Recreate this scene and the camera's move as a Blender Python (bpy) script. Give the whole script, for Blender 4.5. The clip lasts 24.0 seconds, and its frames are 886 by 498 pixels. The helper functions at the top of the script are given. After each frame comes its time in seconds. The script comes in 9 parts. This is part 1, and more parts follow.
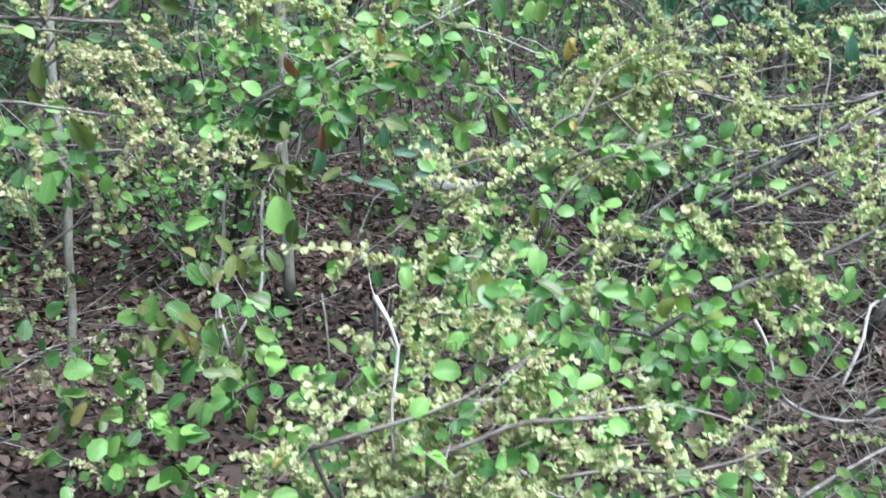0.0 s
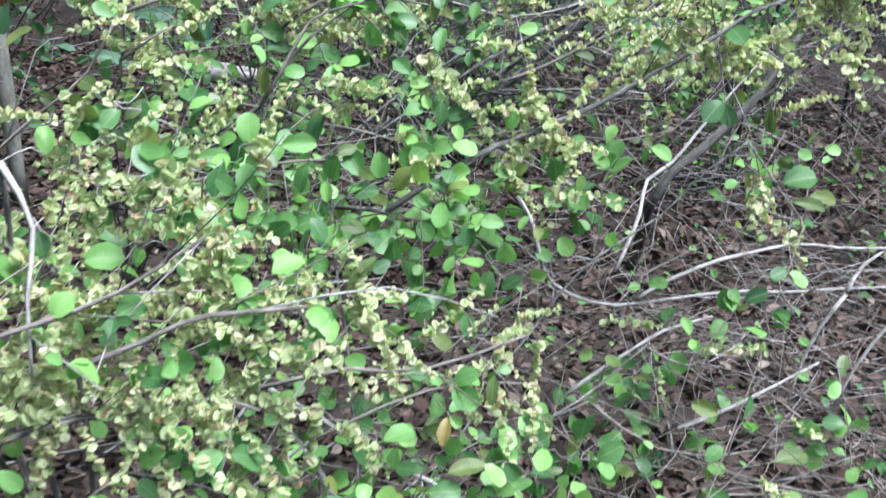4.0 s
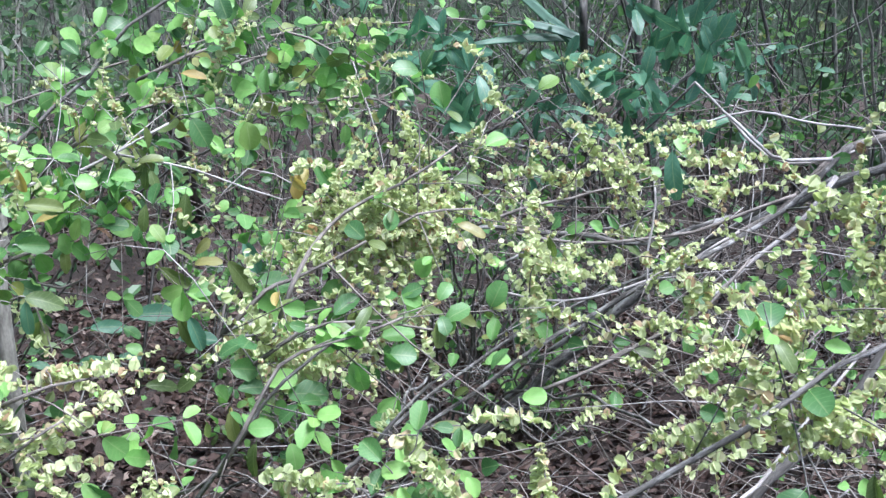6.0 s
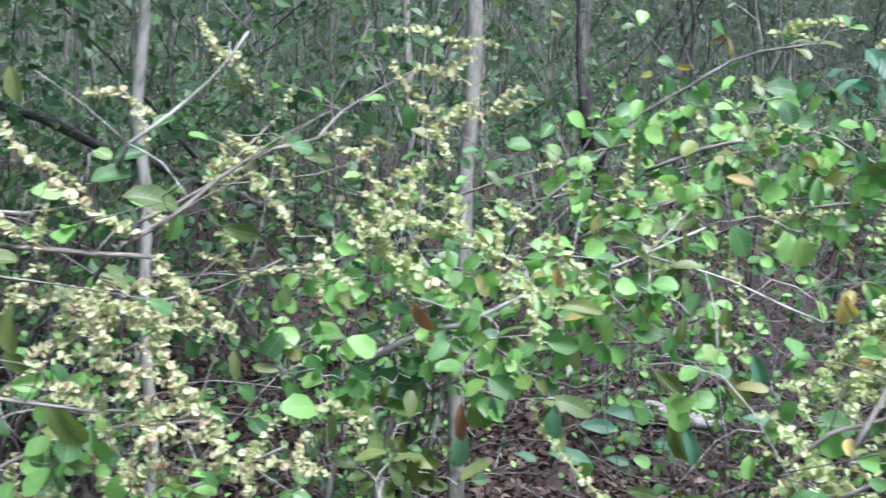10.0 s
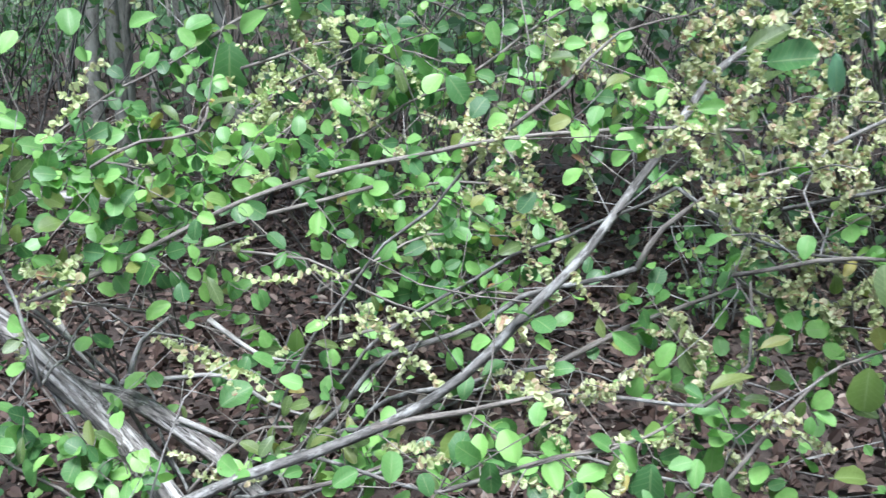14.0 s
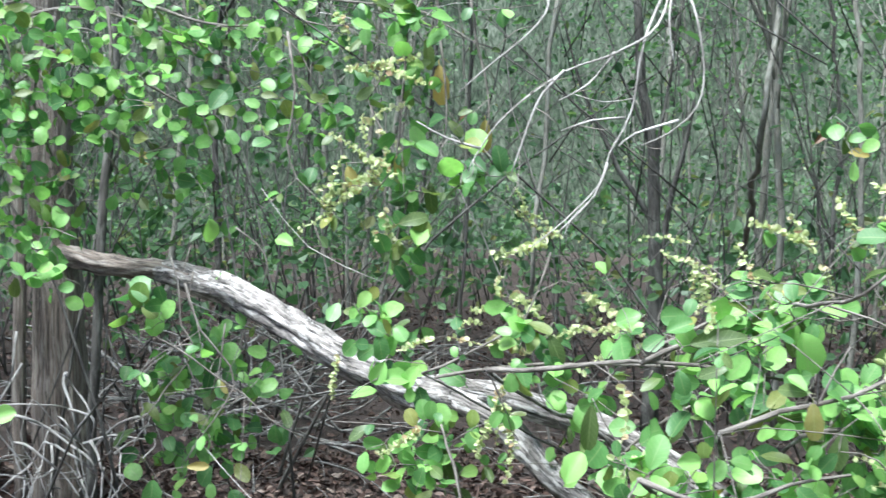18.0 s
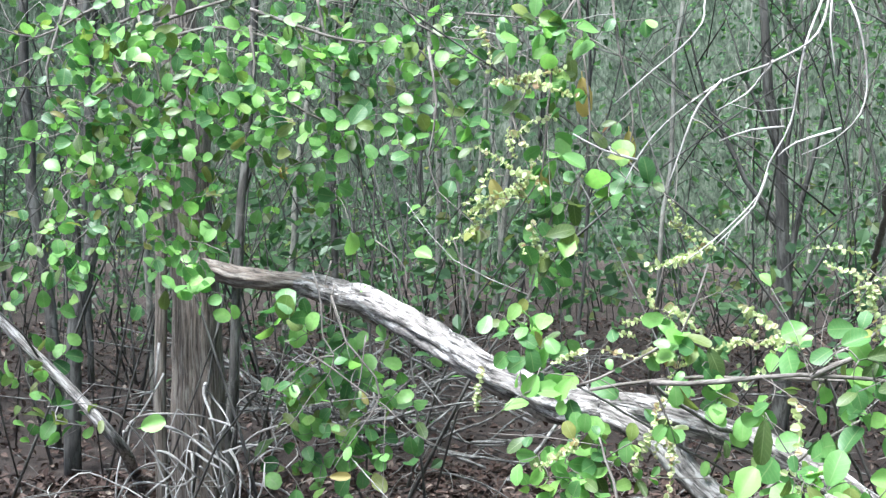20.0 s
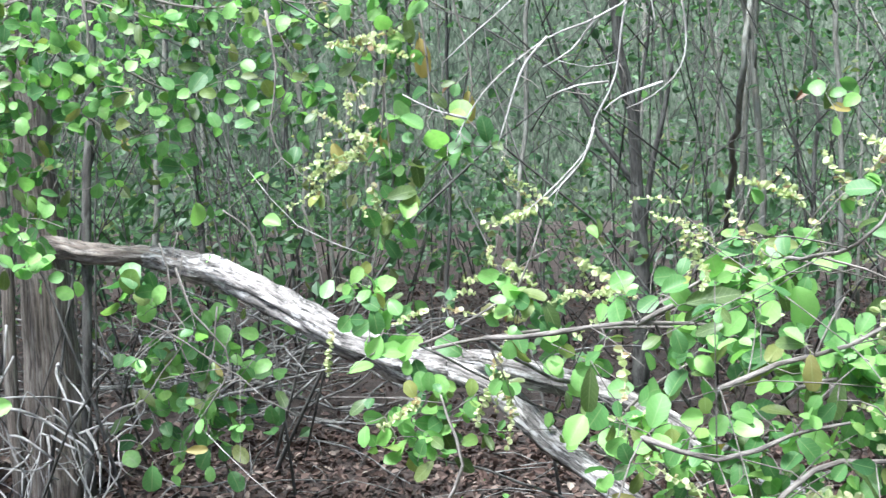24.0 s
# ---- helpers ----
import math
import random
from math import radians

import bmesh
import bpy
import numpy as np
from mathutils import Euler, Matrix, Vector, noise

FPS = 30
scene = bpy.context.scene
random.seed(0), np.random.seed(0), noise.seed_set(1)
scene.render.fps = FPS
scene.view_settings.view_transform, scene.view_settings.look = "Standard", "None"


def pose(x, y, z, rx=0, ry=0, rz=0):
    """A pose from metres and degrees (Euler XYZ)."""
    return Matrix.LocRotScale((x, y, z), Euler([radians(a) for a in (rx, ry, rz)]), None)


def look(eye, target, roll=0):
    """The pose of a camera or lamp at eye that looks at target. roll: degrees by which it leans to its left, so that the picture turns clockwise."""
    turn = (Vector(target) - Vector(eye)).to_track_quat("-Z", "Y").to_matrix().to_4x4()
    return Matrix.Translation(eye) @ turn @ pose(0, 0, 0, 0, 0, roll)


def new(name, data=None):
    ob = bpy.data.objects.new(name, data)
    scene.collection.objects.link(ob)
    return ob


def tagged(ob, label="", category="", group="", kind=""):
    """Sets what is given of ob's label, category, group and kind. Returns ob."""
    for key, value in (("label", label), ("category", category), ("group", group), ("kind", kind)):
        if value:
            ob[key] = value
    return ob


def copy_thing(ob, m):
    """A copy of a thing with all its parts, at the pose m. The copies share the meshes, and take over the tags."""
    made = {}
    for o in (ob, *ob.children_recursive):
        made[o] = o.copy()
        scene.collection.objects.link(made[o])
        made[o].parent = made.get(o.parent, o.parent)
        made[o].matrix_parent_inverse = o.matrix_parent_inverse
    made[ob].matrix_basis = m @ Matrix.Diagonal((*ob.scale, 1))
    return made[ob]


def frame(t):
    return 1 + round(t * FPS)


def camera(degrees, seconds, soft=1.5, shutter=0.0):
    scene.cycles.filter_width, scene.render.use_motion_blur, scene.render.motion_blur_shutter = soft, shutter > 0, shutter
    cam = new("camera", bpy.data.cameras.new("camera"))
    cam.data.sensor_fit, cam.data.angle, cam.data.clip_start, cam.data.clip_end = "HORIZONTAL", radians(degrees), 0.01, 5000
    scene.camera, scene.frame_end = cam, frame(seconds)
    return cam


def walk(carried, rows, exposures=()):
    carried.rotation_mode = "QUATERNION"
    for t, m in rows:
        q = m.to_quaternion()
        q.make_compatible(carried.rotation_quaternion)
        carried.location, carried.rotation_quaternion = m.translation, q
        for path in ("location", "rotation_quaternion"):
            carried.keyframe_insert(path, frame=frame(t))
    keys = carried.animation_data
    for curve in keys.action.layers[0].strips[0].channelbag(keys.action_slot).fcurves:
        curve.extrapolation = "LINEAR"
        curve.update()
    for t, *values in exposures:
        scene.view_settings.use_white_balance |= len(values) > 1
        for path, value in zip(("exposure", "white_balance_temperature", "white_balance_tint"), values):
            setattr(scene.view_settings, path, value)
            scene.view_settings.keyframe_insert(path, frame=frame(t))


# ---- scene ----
# ---- camera and walk ----
cam = camera(43.0, 24.0, soft=1.4, shutter=0.25)
PATH = [
    (0, (-0.198, -0.93, 1.785), (1.108, 0.447, 1.155), 0.53),
    (0.5, (-0.151, -1.025, 1.548), (1.191, 0.314, 0.913), -0.85),
    (1, (-0.086, -1.108, 1.482), (1.284, 0.13, 0.714), -0.86),
    (1.5, (-0.056, -1.112, 1.455), (1.33, 0.035, 0.582), -0.99),
    (3.5, (0.11, -0.955, 1.528), (1.542, 0.172, 0.704), 0.58),
    (4, (0.226, -0.833, 1.573), (1.705, 0.267, 0.796), 2.42),
    (4.5, (0.493, -0.738, 1.618), (1.994, 0.406, 0.955), 3.40),
    (5, (0.665, -0.715, 1.66), (2.137, 0.501, 1.064), 1.43),
    (5.5, (0.752, -0.667, 1.701), (2.207, 0.605, 1.186), 0.39),
    (6, (0.81, -0.611, 1.71), (2.249, 0.702, 1.259), -1.09),
    (6.5, (0.883, -0.542, 1.707), (2.311, 0.785, 1.261), -1.63),
    (7, (0.935, -0.477, 1.716), (2.352, 0.863, 1.269), -1.81),
    (7.5, (0.942, -0.428, 1.751), (2.333, 0.945, 1.328), -1.35),
    (8, (0.922, -0.391, 1.776), (2.276, 1.03, 1.392), -0.79),
    (8.5, (0.873, -0.355, 1.755), (2.172, 1.12, 1.386), -1.03),
    (9, (0.824, -0.307, 1.742), (2.052, 1.223, 1.353), -1.14),
    (9.5, (0.736, -0.262, 1.774), (1.869, 1.344, 1.405), 0.70),
    (10, (0.606, -0.212, 1.797), (1.597, 1.487, 1.437), 1.41),
    (10.5, (0.457, -0.126, 1.798), (1.288, 1.658, 1.44), 2.22),
    (11, (0.33, -0.103, 1.779), (0.972, 1.752, 1.397), 2.13),
    (11.5, (0.239, -0.123, 1.767), (0.672, 1.777, 1.32), 1.33),
    (13.5, (0.381, 0.148, 1.42), (-0.038, 2.029, 0.883), -2.34),
    (14, (0.279, 0.18, 1.408), (-0.184, 2.046, 0.858), -1.21),
    (14.5, (0.145, 0.219, 1.458), (-0.382, 2.069, 0.91), -0.60),
    (15, (0.024, 0.252, 1.496), (-0.613, 2.086, 1.016), 0.22),
    (15.5, (-0.098, 0.27, 1.515), (-0.895, 2.057, 1.098), 0.84),
    (16, (-0.196, 0.234, 1.544), (-1.179, 1.94, 1.19), 1.25),
    (16.5, (-0.325, 0.224, 1.571), (-1.455, 1.847, 1.272), 1.15),
    (17, (-0.45, 0.206, 1.587), (-1.714, 1.735, 1.339), 0.99),
    (17.5, (-0.553, 0.16, 1.604), (-1.943, 1.583, 1.401), 1.55),
    (18, (-0.629, 0.119, 1.603), (-2.125, 1.435, 1.428), 1.42),
    (18.5, (-0.669, 0.075, 1.598), (-2.239, 1.303, 1.44), 1.05),
    (19, (-0.687, 0.033, 1.6), (-2.289, 1.22, 1.442), 1.00),
    (19.5, (-0.696, 0.013, 1.603), (-2.303, 1.194, 1.447), 0.83),
    (21.5, (-0.724, 0.013, 1.605), (-2.323, 1.201, 1.428), -0.11),
    (22, (-0.728, 0.015, 1.604), (-2.312, 1.222, 1.417), 0.01),
    (22.5, (-0.732, 0.013, 1.605), (-2.307, 1.23, 1.406), 0.47),
    (23, (-0.715, 0.037, 1.596), (-2.277, 1.27, 1.389), -0.14),
    (23.5, (-0.677, 0.072, 1.596), (-2.201, 1.349, 1.382), -0.47),
    (24, (-0.638, 0.095, 1.594), (-2.109, 1.433, 1.376), -1.14),
]
EXPOSURE = [(0, 1.05, 5660, 9), (4, 1.05, 5610, 11), (7, 1.19, 5540, 18), (9, 1.18, 5540, 18), (11.5, 1.05, 5660, 13), (14, 1.1, 5610, 10), (16, 1.05, 5710, 5), (17.5, 1.22, 5760, 5), (19, 1.57, 5760, 8), (24, 1.57, 5760, 8)]
walk(cam, [(t, look(eye, target, roll)) for t, eye, target, roll in PATH], EXPOSURE)

# ---- light: an open, bright overcast sky over a woodland edge ----
world = bpy.data.worlds.new("overcast")
scene.world = world
world.use_nodes = True
wn = world.node_tree.nodes
sky = wn.new("ShaderNodeTexSky")
sky.sky_type = "NISHITA"
sky.sun_disc = False
sky.sun_elevation = radians(68)
sky.sun_rotation = radians(170)
sky.air_density, sky.dust_density, sky.ozone_density = 1.0, 4.0, 1.0
world.node_tree.links.new(sky.outputs[0], wn["Background"].inputs[0])
wn["Background"].inputs[1].default_value = 0.105
sun = new("sun", bpy.data.lights.new("sun", "SUN"))
sun.data.energy, sun.data.angle, sun.data.color = 4.9, radians(24), (1.0, 0.98, 0.94)
sun.matrix_world = look((0.8, -3.6, 13.0), (0, 1.5, 0.5))

# ---- materials ----


def mat(name, rough=0.6):
    m = bpy.data.materials.new(name)
    m.use_nodes = True
    n = m.node_tree.nodes
    n["Principled BSDF"].inputs["Roughness"].default_value = rough
    return m, n, m.node_tree.links


def ramp(n, stops):
    r = n.new("ShaderNodeValToRGB")
    e = r.color_ramp.elements
    e[0].position, e[0].color = stops[0][0], (*stops[0][1], 1)
    e[1].position, e[1].color = stops[-1][0], (*stops[-1][1], 1)
    for p, c in stops[1:-1]:
        e.new(p).color = (*c, 1)
    return r


def noise_node(n, l, scale, detail=4.0, rough=0.6, stretch=None, flow=False):
    co = n.new("ShaderNodeAttribute" if flow else "ShaderNodeTexCoord")
    if flow:
        co.attribute_name = "flow"
    place = "Vector" if flow else "Object"
    tex = n.new("ShaderNodeTexNoise")
    tex.inputs["Scale"].default_value, tex.inputs["Detail"].default_value = scale, detail
    tex.inputs["Roughness"].default_value = rough
    if stretch:
        mp = n.new("ShaderNodeMapping")
        mp.inputs["Scale"].default_value = stretch
        l.new(co.outputs[place], mp.inputs[0])
        l.new(mp.outputs[0], tex.inputs["Vector"])
    else:
        l.new(co.outputs[place], tex.inputs["Vector"])
    return tex


def bump(n, l, height, strength, distance=0.01):
    b = n.new("ShaderNodeBump")
    b.inputs["Strength"].default_value, b.inputs["Distance"].default_value = strength, distance
    l.new(height, b.inputs["Height"])
    l.new(b.outputs[0], n["Principled BSDF"].inputs["Normal"])


def foliage(name, stops, glow, rough=0.45, island=False, thin=0.4, mottle=60.0, veins=False):
    """Leaf surface: waxy blade with light passing through; the hue varies leaf by leaf."""
    m, n, l = mat(name, rough)
    if island:
        rnd = n.new("ShaderNodeNewGeometry").outputs["Random Per Island"]
    else:
        rnd = n.new("ShaderNodeObjectInfo").outputs["Random"]
    r = ramp(n, stops)
    l.new(rnd, r.inputs[0])
    tex = noise_node(n, l, mottle)
    mix = n.new("ShaderNodeMix")
    mix.data_type, mix.blend_type = "RGBA", "MULTIPLY"
    mix.inputs[0].default_value = 0.55
    l.new(r.outputs[0], mix.inputs[6])
    tint = ramp(n, [(0.3, (0.55, 0.6, 0.5)), (0.7, (1.0, 1.0, 1.0))])
    l.new(tex.outputs["Fac"], tint.inputs[0])
    l.new(tint.outputs[0], mix.inputs[7])
    if veins:
        def calc(op, a, b=None, c=None):
            q = n.new("ShaderNodeMath")
            q.operation = op
            for k, v in enumerate((a, b, c)):
                if v is not None:
                    if isinstance(v, bpy.types.NodeSocket):
                        l.new(v, q.inputs[k])
                    else:
                        q.inputs[k].default_value = v
            return q.outputs[0]

        at = n.new("ShaderNodeAttribute")
        at.attribute_name = "blade"
        sp = n.new("ShaderNodeSeparateXYZ")
        l.new(at.outputs["Vector"], sp.inputs[0])
        ax = calc("ABSOLUTE", sp.outputs[0])
        rib = calc("LESS_THAN", ax, 0.06)
        side = calc("LESS_THAN", calc("FRACT", calc("MULTIPLY", calc("SUBTRACT", sp.outputs[1], calc("MULTIPLY", ax, 0.22)), 7.0)), 0.13)
        vein = calc("MULTIPLY", calc("MAXIMUM", rib, calc("MULTIPLY", side, 0.5)), calc("GREATER_THAN", sp.outputs[1], 0.001))
        lit = n.new("ShaderNodeMix")
        lit.data_type = "RGBA"
        l.new(calc("MULTIPLY", vein, 0.3), lit.inputs[0])
        l.new(mix.outputs[2], lit.inputs[6])
        lit.inputs[7].default_value = (0.34, 0.42, 0.2, 1)
        mix = lit
    p = n["Principled BSDF"]
    l.new(mix.outputs[2], p.inputs["Base Color"])
    p.inputs["Specular IOR Level"].default_value = 0.5
    tr = n.new("ShaderNodeBsdfTranslucent")
    bright = n.new("ShaderNodeMix")
    bright.data_type, bright.blend_type = "RGBA", "MULTIPLY"
    bright.inputs[0].default_value = 1.0
    l.new(mix.outputs[2], bright.inputs[6])
    bright.inputs[7].default_value = (*glow, 1)
    l.new(bright.outputs[2], tr.inputs[0])
    sh = n.new("ShaderNodeMixShader")
    sh.inputs[0].default_value = thin
    l.new(p.outputs[0], sh.inputs[1])
    l.new(tr.outputs[0], sh.inputs[2])
    l.new(sh.outputs[0], n["Material Output"].inputs[0])
    bump(n, l, tex.outputs["Fac"], 0.3, 0.002)
    return m


def bark(name, dark, light, scale=30.0, stretch=(1, 1, 0.25), rough=0.85, strength=0.6, lichen=None):
    m, n, l = mat(name, rough)
    a = noise_node(n, l, scale, 6.0, 0.7, stretch, True)
    b = noise_node(n, l, scale * 0.6, 5.0, 0.7, (1, 1, min(0.5, stretch[2] * 1.6)), True)
    r = ramp(n, [(0.38, dark), (0.62, light)])
    l.new(a.outputs["Fac"], r.inputs[0])
    out = r.outputs[0]
    if lichen:
        mix = n.new("ShaderNodeMix")
        mix.data_type = "RGBA"
        f = ramp(n, [(0.5, (0, 0, 0)), (0.6, (0.85, 0.85, 0.85))])
        l.new(b.outputs["Fac"], f.inputs[0])
        l.new(f.outputs[0], mix.inputs[0])
        l.new(out, mix.inputs[6])
        mix.inputs[7].default_value = (*lichen, 1)
        out = mix.outputs[2]
    l.new(out, n["Principled BSDF"].inputs["Base Color"])
    bump(n, l, a.outputs["Fac"], strength, 0.01)
    return m


GREEN = [(0.0, (0.05, 0.135, 0.05)), (0.25, (0.1, 0.235, 0.075)), (0.55, (0.185, 0.385, 0.11)),
         (0.88, (0.3, 0.55, 0.155)), (0.95, (0.19, 0.29, 0.075)), (1.0, (0.26, 0.27, 0.075))]
OLIVE = [(0.0, (0.08, 0.13, 0.045)), (0.6, (0.13, 0.19, 0.06)), (0.9, (0.19, 0.23, 0.075)), (1.0, (0.27, 0.24, 0.085))]
FRUIT = [(0.0, (0.46, 0.53, 0.27)), (0.5, (0.59, 0.65, 0.37)), (0.85, (0.71, 0.73, 0.5)), (0.94, (0.55, 0.43, 0.28)), (1.0, (0.38, 0.23, 0.15))]
M_LEAF = foliage("shrub leaf", GREEN, (1.3, 1.5, 1.0), veins=True)
M_LEAVES = foliage("shrub leaves", GREEN, (1.3, 1.5, 1.0), island=True, veins=True)
M_OLIVE = foliage("ageing leaf", OLIVE, (1.3, 1.4, 0.8), veins=True)
M_OLIVES = foliage("ageing leaves", OLIVE, (1.3, 1.4, 0.8), island=True, veins=True)
M_YELLOW = foliage("yellow leaf", [(0.0, (0.4, 0.36, 0.12)), (1.0, (0.44, 0.34, 0.12))], (1.2, 1.1, 0.6))
M_RUST = foliage("dry rust leaf", [(0.0, (0.15, 0.075, 0.04)), (1.0, (0.26, 0.14, 0.07))], (1.1, 0.9, 0.6), thin=0.2)
M_FRUIT = foliage("papery winged fruit", FRUIT, (1.2, 1.25, 0.95), rough=0.7, island=True, thin=0.4)
M_TAN = foliage("browning winged fruit", [(0.0, (0.46, 0.52, 0.27)), (0.45, (0.6, 0.64, 0.38)), (0.76, (0.7, 0.7, 0.5)), (0.87, (0.58, 0.47, 0.33)), (1.0, (0.36, 0.22, 0.15))], (1.2, 1.2, 0.95), rough=0.7, island=True, thin=0.35)
M_BLUE = foliage("blue-green broad leaf", [(0.0, (0.06, 0.15, 0.1)), (0.6, (0.1, 0.24, 0.155)), (1.0, (0.16, 0.33, 0.2))], (1.2, 1.4, 1.1), rough=0.4, veins=True)
M_BLADE = foliage("stiff blue-green blade", [(0.0, (0.05, 0.13, 0.09)), (1.0, (0.1, 0.2, 0.13))], (1.0, 1.2, 1.0), rough=0.5, thin=0.15)
M_FAR = foliage("woodland leaf", [(0.0, (0.045, 0.1, 0.045)), (0.5, (0.085, 0.17, 0.08)), (0.9, (0.15, 0.27, 0.12)), (1.0, (0.22, 0.22, 0.09))], (1.4, 1.5, 1.0), island=True, thin=0.45, mottle=20.0)
M_LITTER = foliage("fallen leaf litter", [(0.0, (0.02, 0.011, 0.008)), (0.35, (0.054, 0.03, 0.023)), (0.7, (0.1, 0.06, 0.048)), (0.92, (0.18, 0.125, 0.105)), (1.0, (0.32, 0.26, 0.22))], (1, 1, 1), rough=0.75, island=True, thin=0.1, mottle=40.0)
M_STEM = bark("grey-brown twig bark", (0.075, 0.065, 0.055), (0.26, 0.235, 0.21), 70.0)
M_DARK = bark("dark twig bark", (0.045, 0.042, 0.038), (0.165, 0.158, 0.146), 70.0, lichen=(0.3, 0.3, 0.285))
M_PALE = bark("bleached dead twig", (0.2, 0.185, 0.17), (0.5, 0.48, 0.46), 60.0)
M_LOG = bark("weathered grey dead wood", (0.016, 0.014, 0.013), (0.3, 0.275, 0.255), 105.0, (1, 1, 0.12), strength=1.0, lichen=(0.56, 0.54, 0.52))
M_TRUNK = bark("fissured brown bark", (0.04, 0.032, 0.027), (0.25, 0.205, 0.17), 110.0, (1, 1, 0.06), strength=1.0, lichen=(0.31, 0.28, 0.245))
M_WOOD = bark("woodland trunk bark", (0.028, 0.026, 0.023), (0.1, 0.094, 0.085), 30.0, (1, 1, 0.2), lichen=(0.15, 0.15, 0.135))
M_GREY = bark("smooth pale grey bark", (0.13, 0.125, 0.105), (0.3, 0.29, 0.25), 30.0, (1, 1, 0.5), lichen=(0.28, 0.285, 0.25))

m, n, l = mat("forest soil", 0.95)
a = noise_node(n, l, 9.0, 8.0, 0.7)
b = noise_node(n, l, 60.0, 4.0, 0.7)
r = ramp(n, [(0.3, (0.02, 0.014, 0.011)), (0.55, (0.05, 0.036, 0.03)), (0.75, (0.1, 0.076, 0.064))])
l.new(a.outputs["Fac"], r.inputs[0])
l.new(r.outputs[0], n["Principled BSDF"].inputs["Base Color"])
bump(n, l, b.outputs["Fac"], 0.8, 0.02)
M_SOIL = m

# backdrop colour: one noise ramp paints haze, dark tangles and pale sky gaps
m, n, l = mat("painted haze of distant woods", 1.0)
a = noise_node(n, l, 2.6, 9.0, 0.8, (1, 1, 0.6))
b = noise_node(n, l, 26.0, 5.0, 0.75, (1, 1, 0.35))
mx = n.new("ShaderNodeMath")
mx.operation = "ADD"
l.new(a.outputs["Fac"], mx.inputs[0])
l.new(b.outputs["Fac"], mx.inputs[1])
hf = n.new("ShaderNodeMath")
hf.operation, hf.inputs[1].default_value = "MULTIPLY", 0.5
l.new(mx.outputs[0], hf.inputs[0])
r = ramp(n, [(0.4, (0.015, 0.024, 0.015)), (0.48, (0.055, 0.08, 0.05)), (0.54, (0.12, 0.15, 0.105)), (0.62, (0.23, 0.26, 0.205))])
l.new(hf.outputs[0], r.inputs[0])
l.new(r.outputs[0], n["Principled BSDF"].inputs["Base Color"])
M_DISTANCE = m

# ---- builders ----
OPEN = Vector((0.2, -1.6, 0))  # the clearing from which the light comes


def mesh_of(name, verts, faces, material, smooth=True, flow=None):
    me = bpy.data.meshes.new(name)
    me.from_pydata(verts, [], faces)
    if flow:
        me.attributes.new("flow", "FLOAT_VECTOR", "POINT").data.foreach_set("vector", np.array(flow, dtype=np.float32).ravel())
    me.materials.append(material)
    if smooth:
        me.polygons.foreach_set("use_smooth", [True] * len(faces))
    return me


def spline(pts, step):
    pts = [Vector(p) for p in pts]
    if len(pts) == 2:
        pts = [pts[0], (pts[0] + pts[1]) / 2, pts[1]]
    out = []
    ends = [2 * pts[0] - pts[1]] + pts + [2 * pts[-1] - pts[-2]]
    for i in range(1, len(ends) - 2):
        p0, p1, p2, p3 = ends[i - 1:i + 3]
        k = max(2, int((p2 - p1).length / step))
        for j in range(k):
            t = j / k
            out.append(0.5 * (2 * p1 + (p2 - p0) * t + (2 * p0 - 5 * p1 + 4 * p2 - p3) * t * t + (3 * p1 - p0 - 3 * p2 + p3) * t ** 3))
    out.append(pts[-1])
    return out


FLOW = []  # for each vertex of the newest tube: round it and along it


def tube_data(pts, r0, r1, sides, rough, seed, start=0, ridge=0.0, lump=1.0):
    verts, faces = [], []
    up = Vector((0.3, 0.2, 1)).normalized()
    side, run = None, seed * 3.0
    for i, p in enumerate(pts):
        d = (pts[min(i + 1, len(pts) - 1)] - pts[max(i - 1, 0)]).normalized()
        side = (d.cross(up) if side is None else side - d * side.dot(d)).normalized()
        other = d.cross(side)
        f = i / (len(pts) - 1)
        run += (p - pts[max(i - 1, 0)]).length
        for k in range(sides):
            a = 2 * math.pi * k / sides
            FLOW.append((r0 * math.cos(a) + seed, r0 * math.sin(a), run))
            r = (r0 + (r1 - r0) * f) * (1 + rough * noise.noise(Vector((p.x * 14 + seed, p.y * 14 + k * 1.7, p.z * 14))))
            if ridge:
                r *= 1 + ridge * noise.noise(Vector((math.cos(a) * 3.1 + seed, math.sin(a) * 3.1, run * 2.2 * lump))) + ridge * 0.6 * noise.noise(Vector((math.cos(a) * 8 + seed, math.sin(a) * 8, run * 4 * lump)))
            verts.append(p + (side * math.cos(a) + other * math.sin(a)) * r)
    for i in range(len(pts) - 1):
        for k in range(sides):
            a, b = start + i * sides + k, start + i * sides + (k + 1) % sides
            faces.append((a, b, b + sides, a + sides))
    faces.append(tuple(start + k for k in reversed(range(sides))))
    faces.append(tuple(start + (len(pts) - 1) * sides + k for k in range(sides)))
    return verts, faces


def tube(name, pts, r0, r1, material, parent=None, label="", sides=6, step=0.06, rough=0.25, wander=0.0, ridge=0.0, lump=1.0):
    line = spline(pts, step)
    if wander:
        for i, p in enumerate(line):
            w = min(i, len(line) - 1 - i, 4) / 4
            p += Vector((noise.noise(p * 5), noise.noise(p * 5 + Vector((9, 0, 0))), noise.noise(p * 5 + Vector((0, 9, 0))))) * wander * w
    FLOW.clear()
    v, f = tube_data(line, r0, r1, sides, rough, random.random() * 50, 0, ridge, lump)
    ob = new(name, mesh_of(name, v, f, material, True, FLOW))
    if parent:
        ob.parent = parent
    if label:
        tagged(ob, label)
    return ob, line


